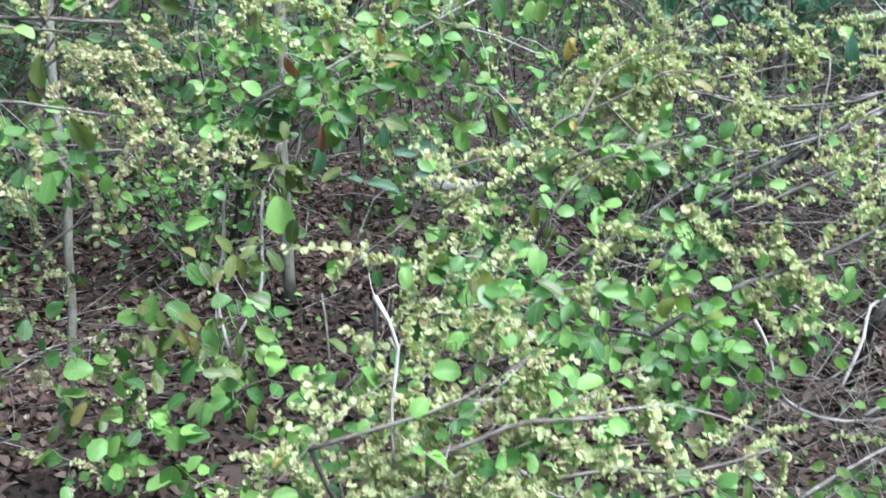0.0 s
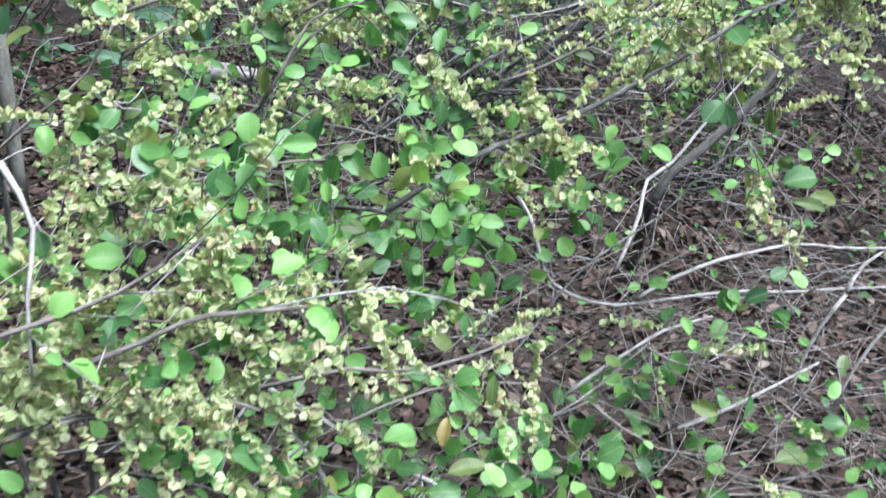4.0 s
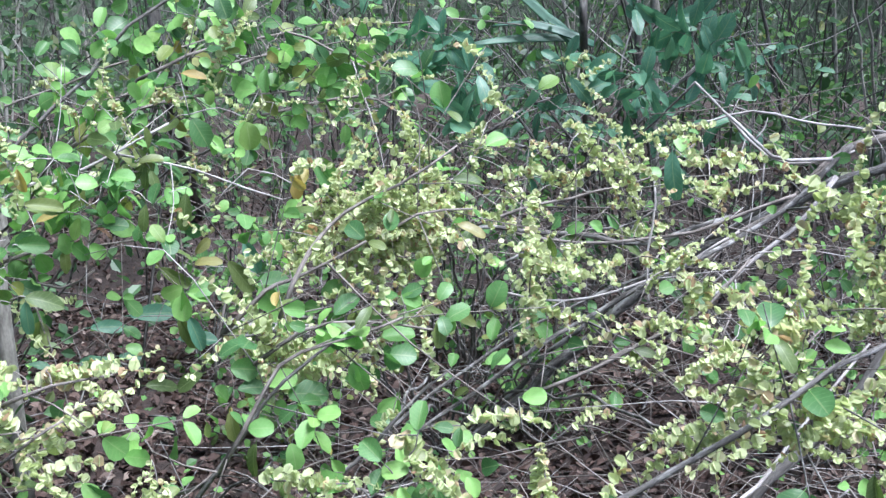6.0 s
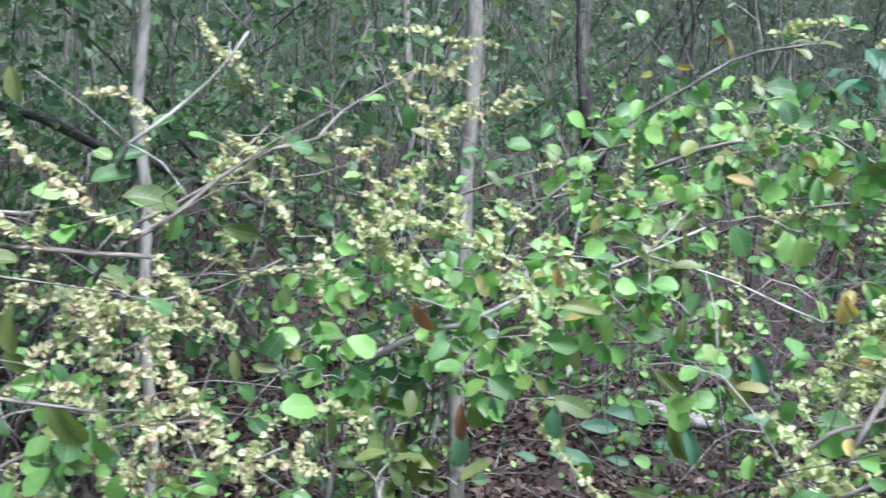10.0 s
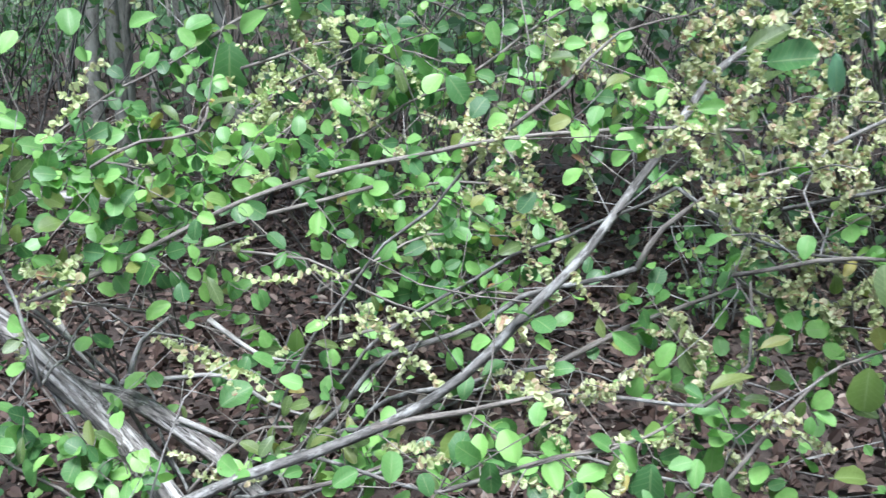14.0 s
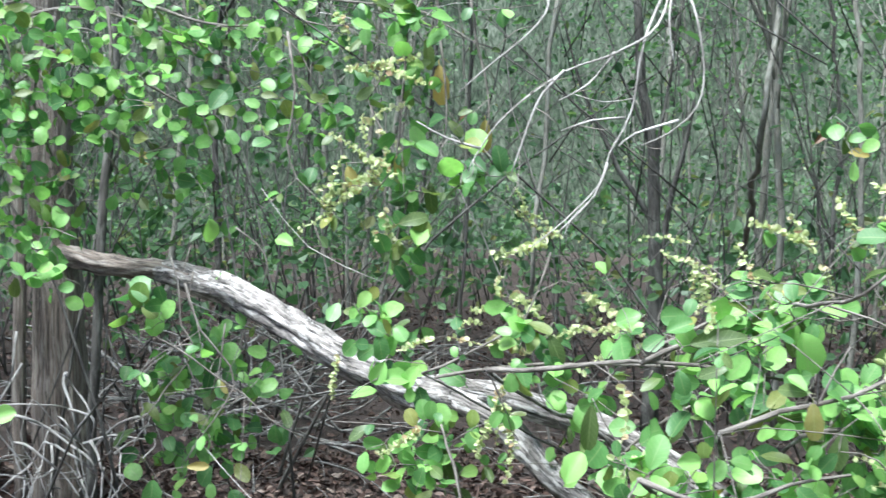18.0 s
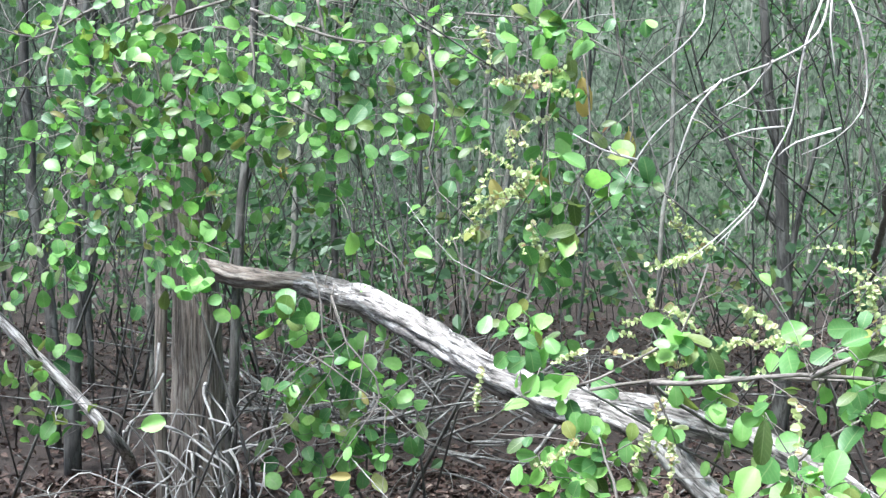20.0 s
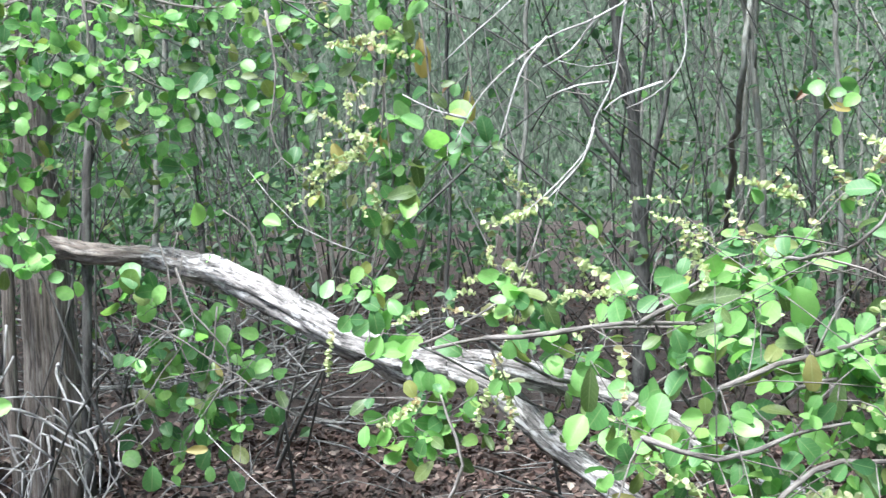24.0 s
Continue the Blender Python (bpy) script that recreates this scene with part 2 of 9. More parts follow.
def leaf_mesh(name, width, fold, droop, twist, material, petiole=0.16, notch=0.0, cols=2, rows=7):
    """A blade one unit long along +y, face up, with a folded midrib and a short stalk."""
    verts, faces, blade_at = [], [], []
    for i in range(rows + 1):
        s = 0.5 - 0.5 * math.cos(math.pi * (0.06 + 0.94 * i / rows))
        w = width * 0.5 * max(0.06, 4 * s * (1 - s)) ** 0.5 * (0.72 + 0.5 * s)
        z = -droop * s * s + notch * math.sin(s * 9) * 0.02
        for c in range(-cols, cols + 1):
            x = w * c / cols * (1 + 0.07 * math.sin(s * 16 + c * 3 + width * 40))
            blade_at.append((c / cols, s, 0))
            wave = 0.03 * math.sin(s * 7 + c * 2.1 + fold * 9)
            verts.append((x * math.cos(fold), petiole + s, z + abs(x) * math.sin(fold) + x * twist * s + wave * abs(c) / cols))
    k = 2 * cols + 1
    for i in range(rows):
        for c in range(k - 1):
            a = i * k + c
            faces.append((a, a + 1, a + k + 1, a + k))
    b = len(verts)
    for y in (0.0, petiole + 0.1):
        for a in (0, 2.1, 4.2):
            verts.append((0.016 * math.cos(a), y, 0.016 * math.sin(a) - 0.008))
    faces += [(b, b + 1, b + 4, b + 3), (b + 1, b + 2, b + 5, b + 4), (b + 2, b, b + 3, b + 5)]
    me = mesh_of(name, verts, faces, material)
    blade_at += [(0, 0, 0)] * (len(verts) - len(blade_at))
    me.attributes.new("blade", "FLOAT_VECTOR", "POINT").data.foreach_set("vector", np.array(blade_at, dtype=np.float32).ravel())
    return me


def leaf_set(name, material, widths, droop):
    return [leaf_mesh(name, w, random.uniform(0.05, 0.6), random.uniform(*droop), random.uniform(-0.35, 0.35), material) for w in widths]


ROUND = leaf_set("round_leaf", M_LEAF, (0.72, 0.78, 0.84, 0.9, 0.68, 0.8, 0.74, 0.86), (0.0, 0.3))
LONG = leaf_set("ageing_leaf", M_OLIVE, (0.42, 0.5, 0.55, 0.46, 0.6), (0.1, 0.45))
GOLD = leaf_set("yellow_leaf", M_YELLOW, (0.5, 0.6), (0.2, 0.5))
RUST = leaf_set("rust_leaf", M_RUST, (0.35, 0.45), (0.3, 0.7))
SIMPLE = {"green": [leaf_mesh("l", w, random.uniform(0.05, 0.4), random.uniform(0, 0.3), random.uniform(-0.3, 0.3), M_LEAVES, cols=1, rows=6) for w in (0.7, 0.76, 0.82, 0.88)],
          "olive": [leaf_mesh("l", w, random.uniform(0.05, 0.4), random.uniform(0.1, 0.4), random.uniform(-0.3, 0.3), M_OLIVES, cols=1, rows=6) for w in (0.46, 0.54)]}
BROAD = leaf_set("broad_leaf", M_BLUE, (0.45, 0.5, 0.4, 0.55), (0.1, 0.4))


def spike_mesh(count, length, radius, spread, material):
    """A spike of papery winged fruits: each fruit is two round wings crossed on a seed."""
    verts, faces = [], []
    line = [Vector((spread * 0.4 * math.sin(s * 2.2) * length, length * s, -0.35 * length * s * s)) for s in [i / 7 for i in range(8)]]
    v, f = tube_data(line, 0.0017, 0.0008, 3, 0, 0)
    verts += v
    faces += f
    for i in range(count):
        s = (i + 0.6) / count
        p = line[min(7, int(s * 7))].lerp(line[min(7, int(s * 7) + 1)], s * 7 - int(s * 7))
        a = i * 2.4 + random.uniform(-0.5, 0.5)
        out = Vector((math.cos(a), random.uniform(-0.2, 0.5), math.sin(a) * 0.8)).normalized()
        c = p + out * radius * random.uniform(0.3, 0.85)
        rr = radius * random.uniform(0.8, 1.25) * (1 - 0.3 * s)
        turn = out.to_track_quat("Y", "Z").to_matrix() @ Euler((0, random.uniform(0, 3), 0)).to_matrix()
        for w in range(2):
            q = turn @ Euler((random.uniform(-0.3, 0.3), w * 1.4, 0)).to_matrix()
            b0 = len(verts)
            for k in range(7):
                ang = 2 * math.pi * k / 7
                verts.append(c + q @ Vector((rr * math.cos(ang) * (1.0 if w == 0 else 0.55), rr * math.sin(ang), rr * 0.28 * math.cos(ang) ** 2)))
            faces.append(tuple(range(b0, b0 + 7)))
    return mesh_of("fruit_spike", verts, faces, material, False)


SPIKES = [spike_mesh(random.randint(11, 22), random.uniform(0.08, 0.16), random.uniform(0.008, 0.011), random.uniform(-0.6, 0.6), M_FRUIT) for _ in range(10)]
TAN_SPIKES = [spike_mesh(random.randint(11, 20), random.uniform(0.07, 0.15), random.uniform(0.0082, 0.011), random.uniform(-0.6, 0.6), M_TAN) for _ in range(8)]


COUNT, REST = {}, {}
FEW, BROWNED = {}, set()  # plants with few single leaves; plants with browning fruits
RAW = {}


def raw(me):
    """The corners and faces of a small mesh, read once."""
    if me.name not in RAW:
        bl = [tuple(d.vector) for d in me.attributes["blade"].data] if "blade" in me.attributes else None
        RAW[me.name] = (np.array([v.co for v in me.vertices]), [tuple(p.vertices) for p in me.polygons], bl)
    return RAW[me.name]


def set_leaf(parent, name, me, at, ahead, normal, size, limit=0, plain=None):
    """One leaf or spike as a part of its own; past the limit it goes to the joined rest of the plant."""
    ahead = ahead.normalized()
    side = ahead.cross(normal)
    side = side.normalized() if side.length > 1e-3 else Vector((1, 0, 0))
    face = side.cross(ahead)
    turn = Matrix((side, ahead, face)).transposed()
    seen = COUNT[(parent, name)] = COUNT.get((parent, name), 0) + 1
    if limit and seen % 3 != 0 or limit and seen > 3 * limit:
        me = plain or me
        REST.setdefault((parent, me.materials[0], name), []).append((me, np.array(turn) * size, np.array(at)))
        return None
    ob = new(name, me)
    ob.matrix_basis = Matrix.Translation(at) @ turn.to_4x4() @ Matrix.Diagonal((size, size, size, 1))
    return under(parent, ob)


def join_rest():
    """The leaves and spikes past the first hundreds, joined for each plant."""
    for (parent, material, name), items in REST.items():
        verts, faces, blades, at = [], [], [], 0
        for me, turn, place in items:
            v, f, bl = raw(me)
            blades += bl or []
            verts.append(v @ turn.T + place)
            faces += [tuple(i + at for i in p) for p in f]
            at += len(v)
        what = {"leaf": "leafage", "fruit_spike": "fruitage"}[name]
        big = mesh_of(what, np.concatenate(verts).tolist(), faces, material, name == "leaf")
        if blades:
            big.attributes.new("blade", "FLOAT_VECTOR", "POINT").data.foreach_set("vector", np.array(blades, dtype=np.float32).ravel())
        under(parent, tagged(new(what, big), kind="stuff"))


def wild(k=1.0):
    return Vector((random.gauss(0, k), random.gauss(0, k), random.gauss(0, k)))


def facing(p):
    """Leaves turn up and towards the clearing, each in its own way."""
    out = (OPEN - Vector((p.x, p.y, 0))).normalized()
    return (Vector((0, 0, 0.75)) + out * 0.7 + wild(0.45)).normalized()


def dress(shrub, line, leaves, fruits, size, sets, olive=0.16, span=(0.0, 1.0)):
    """Leaves and fruit spikes along one twig or stem. leaves, fruits: how many for each metre."""
    length = sum((line[i + 1] - line[i]).length for i in range(len(line) - 1))
    for kind, rate in (("leaf", leaves), ("fruit", fruits)):
        want = rate * length
        many = int(want) + (random.random() < want - int(want))
        per = 3 if kind == "leaf" else 1
        knots = [random.random() for _ in range(many // per + 1)]
        for i in range(many):
            s = span[0] + (span[1] - span[0]) * min(0.999, (i // per + knots[i // per]) * per / max(many, 1) + random.uniform(0, 0.03))
            j = min(len(line) - 2, int(s * (len(line) - 1)))
            p = line[j].lerp(line[j + 1], s * (len(line) - 1) - j)
            d = (line[j + 1] - line[j]).normalized()
            nrm = facing(p)
            across = d.cross(nrm) * random.choice((-1, 1))
            if kind == "leaf":
                q = random.random()
                group, k, plain, most = random.choice(sets), 1.0, random.choice(SIMPLE["green"]), 110
                if sets[0] is BROAD:
                    plain, most = None, 0
                if q < olive:
                    group, k, plain = LONG, 1.25, random.choice(SIMPLE["olive"])
                elif q < olive + 0.008:
                    group, k, plain, most = GOLD, 1.1, None, 0
                elif q < olive + 0.013:
                    group, k, plain, most = RUST, 0.85, None, 0
                set_leaf(shrub, "leaf", random.choice(group), p, across * random.uniform(0.4, 1) + d * 0.5 + wild(0.42) - Vector((0, 0, 0.15)), nrm, 0.82 * size * k * random.triangular(0.45, 1.4, 0.92), min(most, FEW.get(shrub, most)), plain)
            else:
                ahead = across * 0.6 + d * random.uniform(-0.2, 0.9) + Vector((0, 0, random.uniform(-0.75, 0.55))) + wild(0.25)
                set_leaf(shrub, "fruit_spike", random.choice(TAN_SPIKES if shrub in BROWNED else SPIKES), p, ahead, nrm, random.uniform(0.65, 1.2), 55)


def plant(name, base, label, category="shrub", group=""):
    ob = new(name)
    ob.empty_display_size = 0.1
    ob.location = base
    bpy.context.view_layer.update()
    return tagged(ob, label, category, group)


def under(parent, ob):
    ob.parent = parent
    ob.matrix_parent_inverse = Matrix.Translation(-parent.location)
    return ob


def stem(shrub, pts, r0, r1, material, twigs=9.0, reach=(0.12, 0.34), leaves=16.0, fruits=5.0, size=0.052, olive=0.13, sets=None, own=4.0, rise=0.1, name="stem", bare=0.0, wander=0.026, rooted=True):
    """One branch with its side twigs, leaves and fruit spikes."""
    sets = sets or [ROUND]
    thin = 0.62 if material is M_PALE else 0.8
    ob, line = tube(name, pts, r0 * thin, r1 * thin, material, wander=wander)
    under(shrub, ob)
    if rooted:
        root(shrub, pts[0], r0, material)
    hold = holder[shrub]
    GROWN.append((line, shrub, ob, material))
    leaves, fruits, own, twigs = leaves * LUSH, fruits * FRUITFUL, own * LUSH, twigs * 0.8
    dress(hold, line, own, fruits * 0.3, size, sets, olive, (bare, 1.0))
    length = sum((line[i + 1] - line[i]).length for i in range(len(line) - 1))
    for i in range(int(twigs * length + random.random())):
        s = bare + (1 - bare) * random.random()
        j = min(len(line) - 2, int(s * (len(line) - 1)))
        p, d = line[j], (line[j + 1] - line[j]).normalized()
        nrm = facing(p)
        way = (d.cross(nrm) * random.choice((-1, 1)) * random.uniform(0.4, 1.2) + d * random.uniform(0.1, 0.9) + wild(0.35) + Vector((0, 0, rise))).normalized()
        reachable = random.uniform(*reach)
        bend = wild(0.05) - Vector((0, 0, 0.04))
        tp = [p, p + way * reachable * 0.5 + bend * 0.4, p + way * reachable + bend]
        if tp[-1].z < 0.04:
            continue
        tl = spline(tp, 0.07)
        TWIGS.setdefault((shrub, material), []).append((tl, max(0.0014, r1 * 0.35), ob))
        dress(hold, tl, leaves, fruits, size, sets, olive, (0.15, 1.0))
    for i in range(int(twigs * length * BARE + random.random())):
        p = random.choice(line)
        way = (wild(0.7) + Vector((0, 0, 0.15))).normalized() * random.uniform(0.15, 0.5)
        tp = [p, p + way * 0.5 + wild(0.03), p + way + wild(0.04) - Vector((0, 0, 0.03))]
        if tp[-1].z > 0.02:
            TWIGS.setdefault((shrub, random.choice((M_STEM, M_STEM, M_PALE))), []).append((spline(tp, 0.09), random.uniform(0.0011, 0.0024), ob))
    return line


holder = {}
LUSH, FRUITFUL = 1.2, 0.2
GROWN = []  # every branch: its line, its plant, its object, its bark


TWIGS = {}
BARE = 0.4  # leafless twigs for each leafy one


def root(shrub, to, r, material):
    """A stem from the plant's foot to the start of a branch."""
    foot = Vector(shrub.location) + Vector((random.uniform(-0.05, 0.05), random.uniform(-0.05, 0.05), -0.03))
    to = Vector(to)
    mid = foot.lerp(to, 0.5) + Vector((0, 0, 0.1 * (to - foot).length)) + wild(0.03)
    ob, _ = tube("stem", [foot, mid, to], r * 0.8, r * 0.6, M_DARK, wander=0.03)
    under(shrub, ob)


def shrub(name, base, label, group="", category="shrub"):
    ob = plant(name, base, label, category, group)
    holder[ob] = ob
    return ob


def join_twigs():
    """The finest side twigs: the first of each plant are parts, the many others are joined."""
    for (parent, material), items in TWIGS.items():
        for tl, r, bough in items[:9]:
            FLOW.clear()
            v, f = tube_data(tl, r, 0.0009, 4, 0.1, 1)
            new("twig", mesh_of("twig", v, f, material, True, FLOW)).parent = bough
        FLOW.clear()
        verts, faces = [], []
        for tl, r, bough in items[9:]:
            v, f = tube_data(tl, r, 0.0009, 4, 0.1, 1, len(verts))
            verts += v
            faces += f
        if verts:
            under(parent, tagged(new("twigwork", mesh_of("twigwork", verts, faces, material, True, FLOW)), kind="stuff"))


def scatter_leaves(name, places, sizes, normals, material, label, category, aspect=0.6, fold=0.25, kind="stuff"):
    """Many small folded leaves as one sheet of stuff."""
    n_ = len(places)
    rng = np.random.default_rng(len(name) * 7 + n_)
    nrm = normals / np.linalg.norm(normals, axis=1, keepdims=True)
    t = np.cross(nrm, rng.normal(size=(n_, 3)))
    t /= np.linalg.norm(t, axis=1, keepdims=True)
    b = np.cross(nrm, t)
    s = sizes[:, None]
    a0, a1 = places - t * s * 0.5, places + t * s * 0.5
    m0, m1 = places - t * s * 0.12, places + t * s * 0.2
    w = b * s * aspect * 0.5
    lift = nrm * s * fold * 0.5
    v = np.stack([a0, m0 + w + lift, m1 + w * 0.9 + lift, a1, m1 - w * 0.9 + lift, m0 - w + lift], 1).reshape(-1, 3)
    base = np.arange(n_)[:, None] * 6
    f = np.concatenate([base + np.array([[0, 3, 2, 1]]), base + np.array([[0, 5, 4, 3]])], 0)
    me = bpy.data.meshes.new(name)
    me.from_pydata(v.tolist(), [], f.tolist())
    me.materials.append(material)
    return tagged(new(name, me), label, category, kind=kind)


# ---- sprays: runs of fruit and leaves that hang together by fine twigs ----
SPRAY = []  # place, way, face, size, mesh, plain mesh, name, limit
EYE = Vector((0.0, 0.0, 1.65))  # the open side, to which the leaves of the hedge turn


def turned(p, much=0.35):
    return ((EYE - p).normalized() * 0.8 + Vector((0, 0, 0.45)) + wild(much)).normalized()


def run_places(a, b, spread, count):
    a, b = Vector(a), Vector(b)
    for i in range(count):
        p = a.lerp(b, (i + random.random()) / count) + wild(spread * 0.52)
        if p.z > 0.05:
            yield p, (b - a)


def fruit_run(a, b, spread, count, share=0.72):
    """Fruit spikes scattered along a line."""
    for p, along in run_places(a, b, spread, max(1, round(count * share))):
        way = wild(0.8) + Vector((0, 0, -0.25))
        if spread < 0.024:
            way = along.normalized() * random.choice((-1, 1, 1)) + wild(0.35)
        SPRAY.append((p, way, turned(p), random.uniform(0.6, 1.1), None, None, "fruit_spike", 55))


def leaf_run(a, b, spread, count, size, kind=ROUND):
    """Leaves scattered along a line."""
    plain = {id(ROUND): "green", id(LONG): "olive"}.get(id(kind))
    for p, along in run_places(a, b, spread * 1.15, round(count * 1.55)):
        one, k = (LONG, 1.2) if kind is ROUND and random.random() < 0.12 else (kind, 1.0)
        small = random.choice(SIMPLE["olive" if one is LONG else "green"]) if plain else None
        SPRAY.append((p, wild(0.8) + Vector((0, 0, -0.2)), turned(p, 0.45), size * k * random.triangular(0.55, 1.15, 0.88), random.choice(one), small, "leaf", 110 if plain else 0))


def lone_leaf(a, b, kind=ROUND):
    """One large leaf, from its stalk to its tip."""
    a, b = Vector(a), Vector(b)
    SPRAY.append((a, b - a + wild(0.006), turned(a, 0.22), (b - a).length / 1.05, random.choice(kind), None, "leaf", 0))


def grow_sprays():
    """Joins every fruit and leaf of the sprays by a fine twig to the nearest branch, or to its neighbour that already hangs on one."""
    spots, owner = [], []
    for k, (line, _, _, _) in enumerate(GROWN):
        for p in line:
            spots.append(p)
            owner.append(k)
    spots_a = np.array([tuple(p) for p in spots])
    at = np.array([tuple(it[0]) for it in SPRAY])
    best, link = np.full(len(at), 1e9), [None] * len(at)
    for i in range(len(at)):
        d = ((spots_a - at[i]) ** 2).sum(1)
        j = int(d.argmin())
        best[i], link[i] = d[j], (spots[j], owner[j])
    todo = best.copy()
    for _ in range(len(at)):
        i = int(todo.argmin())
        todo[i] = 1e12
        start, k = link[i]
        line, host, bough, material = GROWN[k]
        p, way, face, size, me, plain, name, limit = SPRAY[i]
        far = (p - start).length
        if far > 0.45 and p.z < 1.0:
            start = Vector((p.x + random.uniform(-0.4, 0.4), p.y + random.uniform(-0.2, 0.4), 0.0))
            far = (p - start).length
            mid = start.lerp(p, 0.55) + wild(0.09)
        mid = mid if start.z == 0.0 else start.lerp(p, 0.5) + wild(far * 0.09) + Vector((0, 0, far * 0.06))
        TWIGS.setdefault((host, M_STEM if start.z == 0.0 else material), []).append((spline([start, mid, p], 0.06), random.uniform(0.001, 0.0016) + (0 if start.z == 0.0 else 0.0014 * min(far, 0.6)), bough))
        if me is None:
            me = random.choice(TAN_SPIKES if host in BROWNED else SPIKES)
            size *= 0.82 if host in BROWNED else 1.0
        set_leaf(holder[host], name, me, p, way, face, size, min(limit, FEW.get(host, limit)) if limit else 0, plain)
        d = ((at - at[i]) ** 2).sum(1) * 1.1
        nearer = (d < best) & (todo < 1e11)
        for j in np.nonzero(nearer)[0]:
            link[j] = (p, k)
        best[nearer] = d[nearer]
        todo[nearer] = d[nearer]


# ---- ground ----
def ground_height(x, y):
    return 0.03 * noise.noise(Vector((x * 0.6, y * 0.6, 0))) + 0.012 * noise.noise(Vector((x * 2.5, y * 2.5, 3)))


size = 70
verts, faces, side = [], [], 141
edge = [math.copysign(abs(i / size) ** 2.2 * 160 + abs(i / size) * 9, i) for i in range(-size, size + 1)]
for gy in edge:
    for gx in edge:
        verts.append((gx, gy + 2, ground_height(gx, gy + 2) if abs(gx) < 25 and abs(gy) < 25 else 0.0))
for j in range(side - 1):
    for i in range(side - 1):
        k = j * side + i
        faces.append((k, k + 1, k + side + 1, k + side))
ground = tagged(new("ground", mesh_of("ground", verts, faces, M_SOIL)), "brown forest soil under a layer of dead leaves", "ground", kind="structure")

rng = np.random.default_rng(5)


def in_gap(x, y):
    """The open leaf-strewn floor behind the leaning limb."""
    return x < -3.0 and 0.74 < math.atan2(-x - 0.73, y) < 0.93 and math.hypot(x, y) < 9.5


def in_woods(count, near, far, lo=-105.0, hi=95.0, centre=(0.0, -0.2)):
    """Random places in the woods in front of the clearing, by bearing and distance."""
    bear = np.radians(rng.uniform(lo, hi, count))
    dist = np.sqrt(rng.uniform(near ** 2, far ** 2, count))
    return np.stack([centre[0] - np.sin(bear) * dist, centre[1] + np.cos(bear) * dist], 1)


pl = np.concatenate([in_woods(80000, 1.0, 6.5), in_woods(45000, 6.0, 12.0), in_woods(4000, 0.0, 1.0), in_woods(26000, 0.0, 6.5, 95, 255)])
z = np.array([ground_height(x, y) for x, y in pl]) + rng.uniform(0.004, 0.035, len(pl))
nr = rng.normal(size=(len(pl), 3)) * 0.55 + np.array([0, 0, 1.0])
scatter_leaves("leaf_litter", np.column_stack([pl, z]), rng.uniform(0.016, 0.064, len(pl)), nr, M_LITTER, "carpet of brown and grey fallen leaves on the soil", "leaf litter", 0.55, 0.3)

# fallen sticks all over the litter
v_all, f_all = [], []
FLOW.clear()
for x, y in in_woods(1100, 1.3, 7.0):
    a, ln = random.uniform(0, 6.3), random.uniform(0.15, 0.7)
    z0 = ground_height(x, y) + 0.02
    pts = spline([(x, y, z0), (x + math.cos(a) * ln / 2 + random.uniform(-.05, .05), y + math.sin(a) * ln / 2, z0 + random.uniform(0, 0.06)), (x + math.cos(a) * ln, y + math.sin(a) * ln, z0 + random.uniform(0, 0.07))], 0.2)
    v, f = tube_data(pts, random.uniform(0.0015, 0.006), 0.0012, 4, 0.2, 1, len(v_all))
    v_all += v
    f_all += f
tagged(new("fallen_twigs", mesh_of("fallen_twigs", v_all, f_all, M_DARK, True, FLOW)), "thin grey fallen twigs lying on the dead leaves", "twigs", kind="stuff")

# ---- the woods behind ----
# curved wall that carries the painted haze and sky gaps
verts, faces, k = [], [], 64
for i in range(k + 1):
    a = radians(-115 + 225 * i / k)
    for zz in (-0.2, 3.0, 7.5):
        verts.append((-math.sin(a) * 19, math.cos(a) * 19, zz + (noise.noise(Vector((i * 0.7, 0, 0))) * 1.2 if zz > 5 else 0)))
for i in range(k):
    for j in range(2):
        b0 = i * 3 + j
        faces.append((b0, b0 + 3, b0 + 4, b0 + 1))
tagged(new("backdrop", mesh_of("backdrop", verts, faces, M_DISTANCE)), "backdrop wall with hazy grey-green distant woods painted on", "woods", kind="structure")


def tree(name, trunk, r0, r1, material, label, forks=(), crown=0, group="", reach=1.6):
    """A slender woodland tree: trunk, forked limbs and a loose crown of small leaves."""
    ob = plant(name, trunk[0], label, "tree", group)
    tk, line = tube("trunk", trunk, r0, r1, material, sides=9, step=0.18, rough=0.18, wander=0.03)
    under(ob, tk)
    tips = [line[-1]]
    for s, to, rr in forks:
        j = int(s * (len(line) - 1))
        lm, ll = tube("limb", [line[j], line[j].lerp(Vector(to), 0.5) + wild(0.05), to], rr, rr * 0.2, material, sides=6, step=0.15, rough=0.15, wander=0.04)
        under(ob, lm)
        tips.append(ll[-1])
    if crown:
        c = np.array([tips[i % len(tips)] for i in range(crown)]) + np.random.normal(size=(crown, 3)) * [reach * 0.55, reach * 0.55, reach * 0.5]
        cr = scatter_leaves("crown", c, np.random.uniform(0.04, 0.09, crown), np.random.normal(size=(crown, 3)) + [0, -0.4, 1.0], M_FAR, "", "", 0.7)
        for key in ("label", "category", "kind"):
            if key in cr:
                del cr[key]
        under(ob, cr)
    return ob


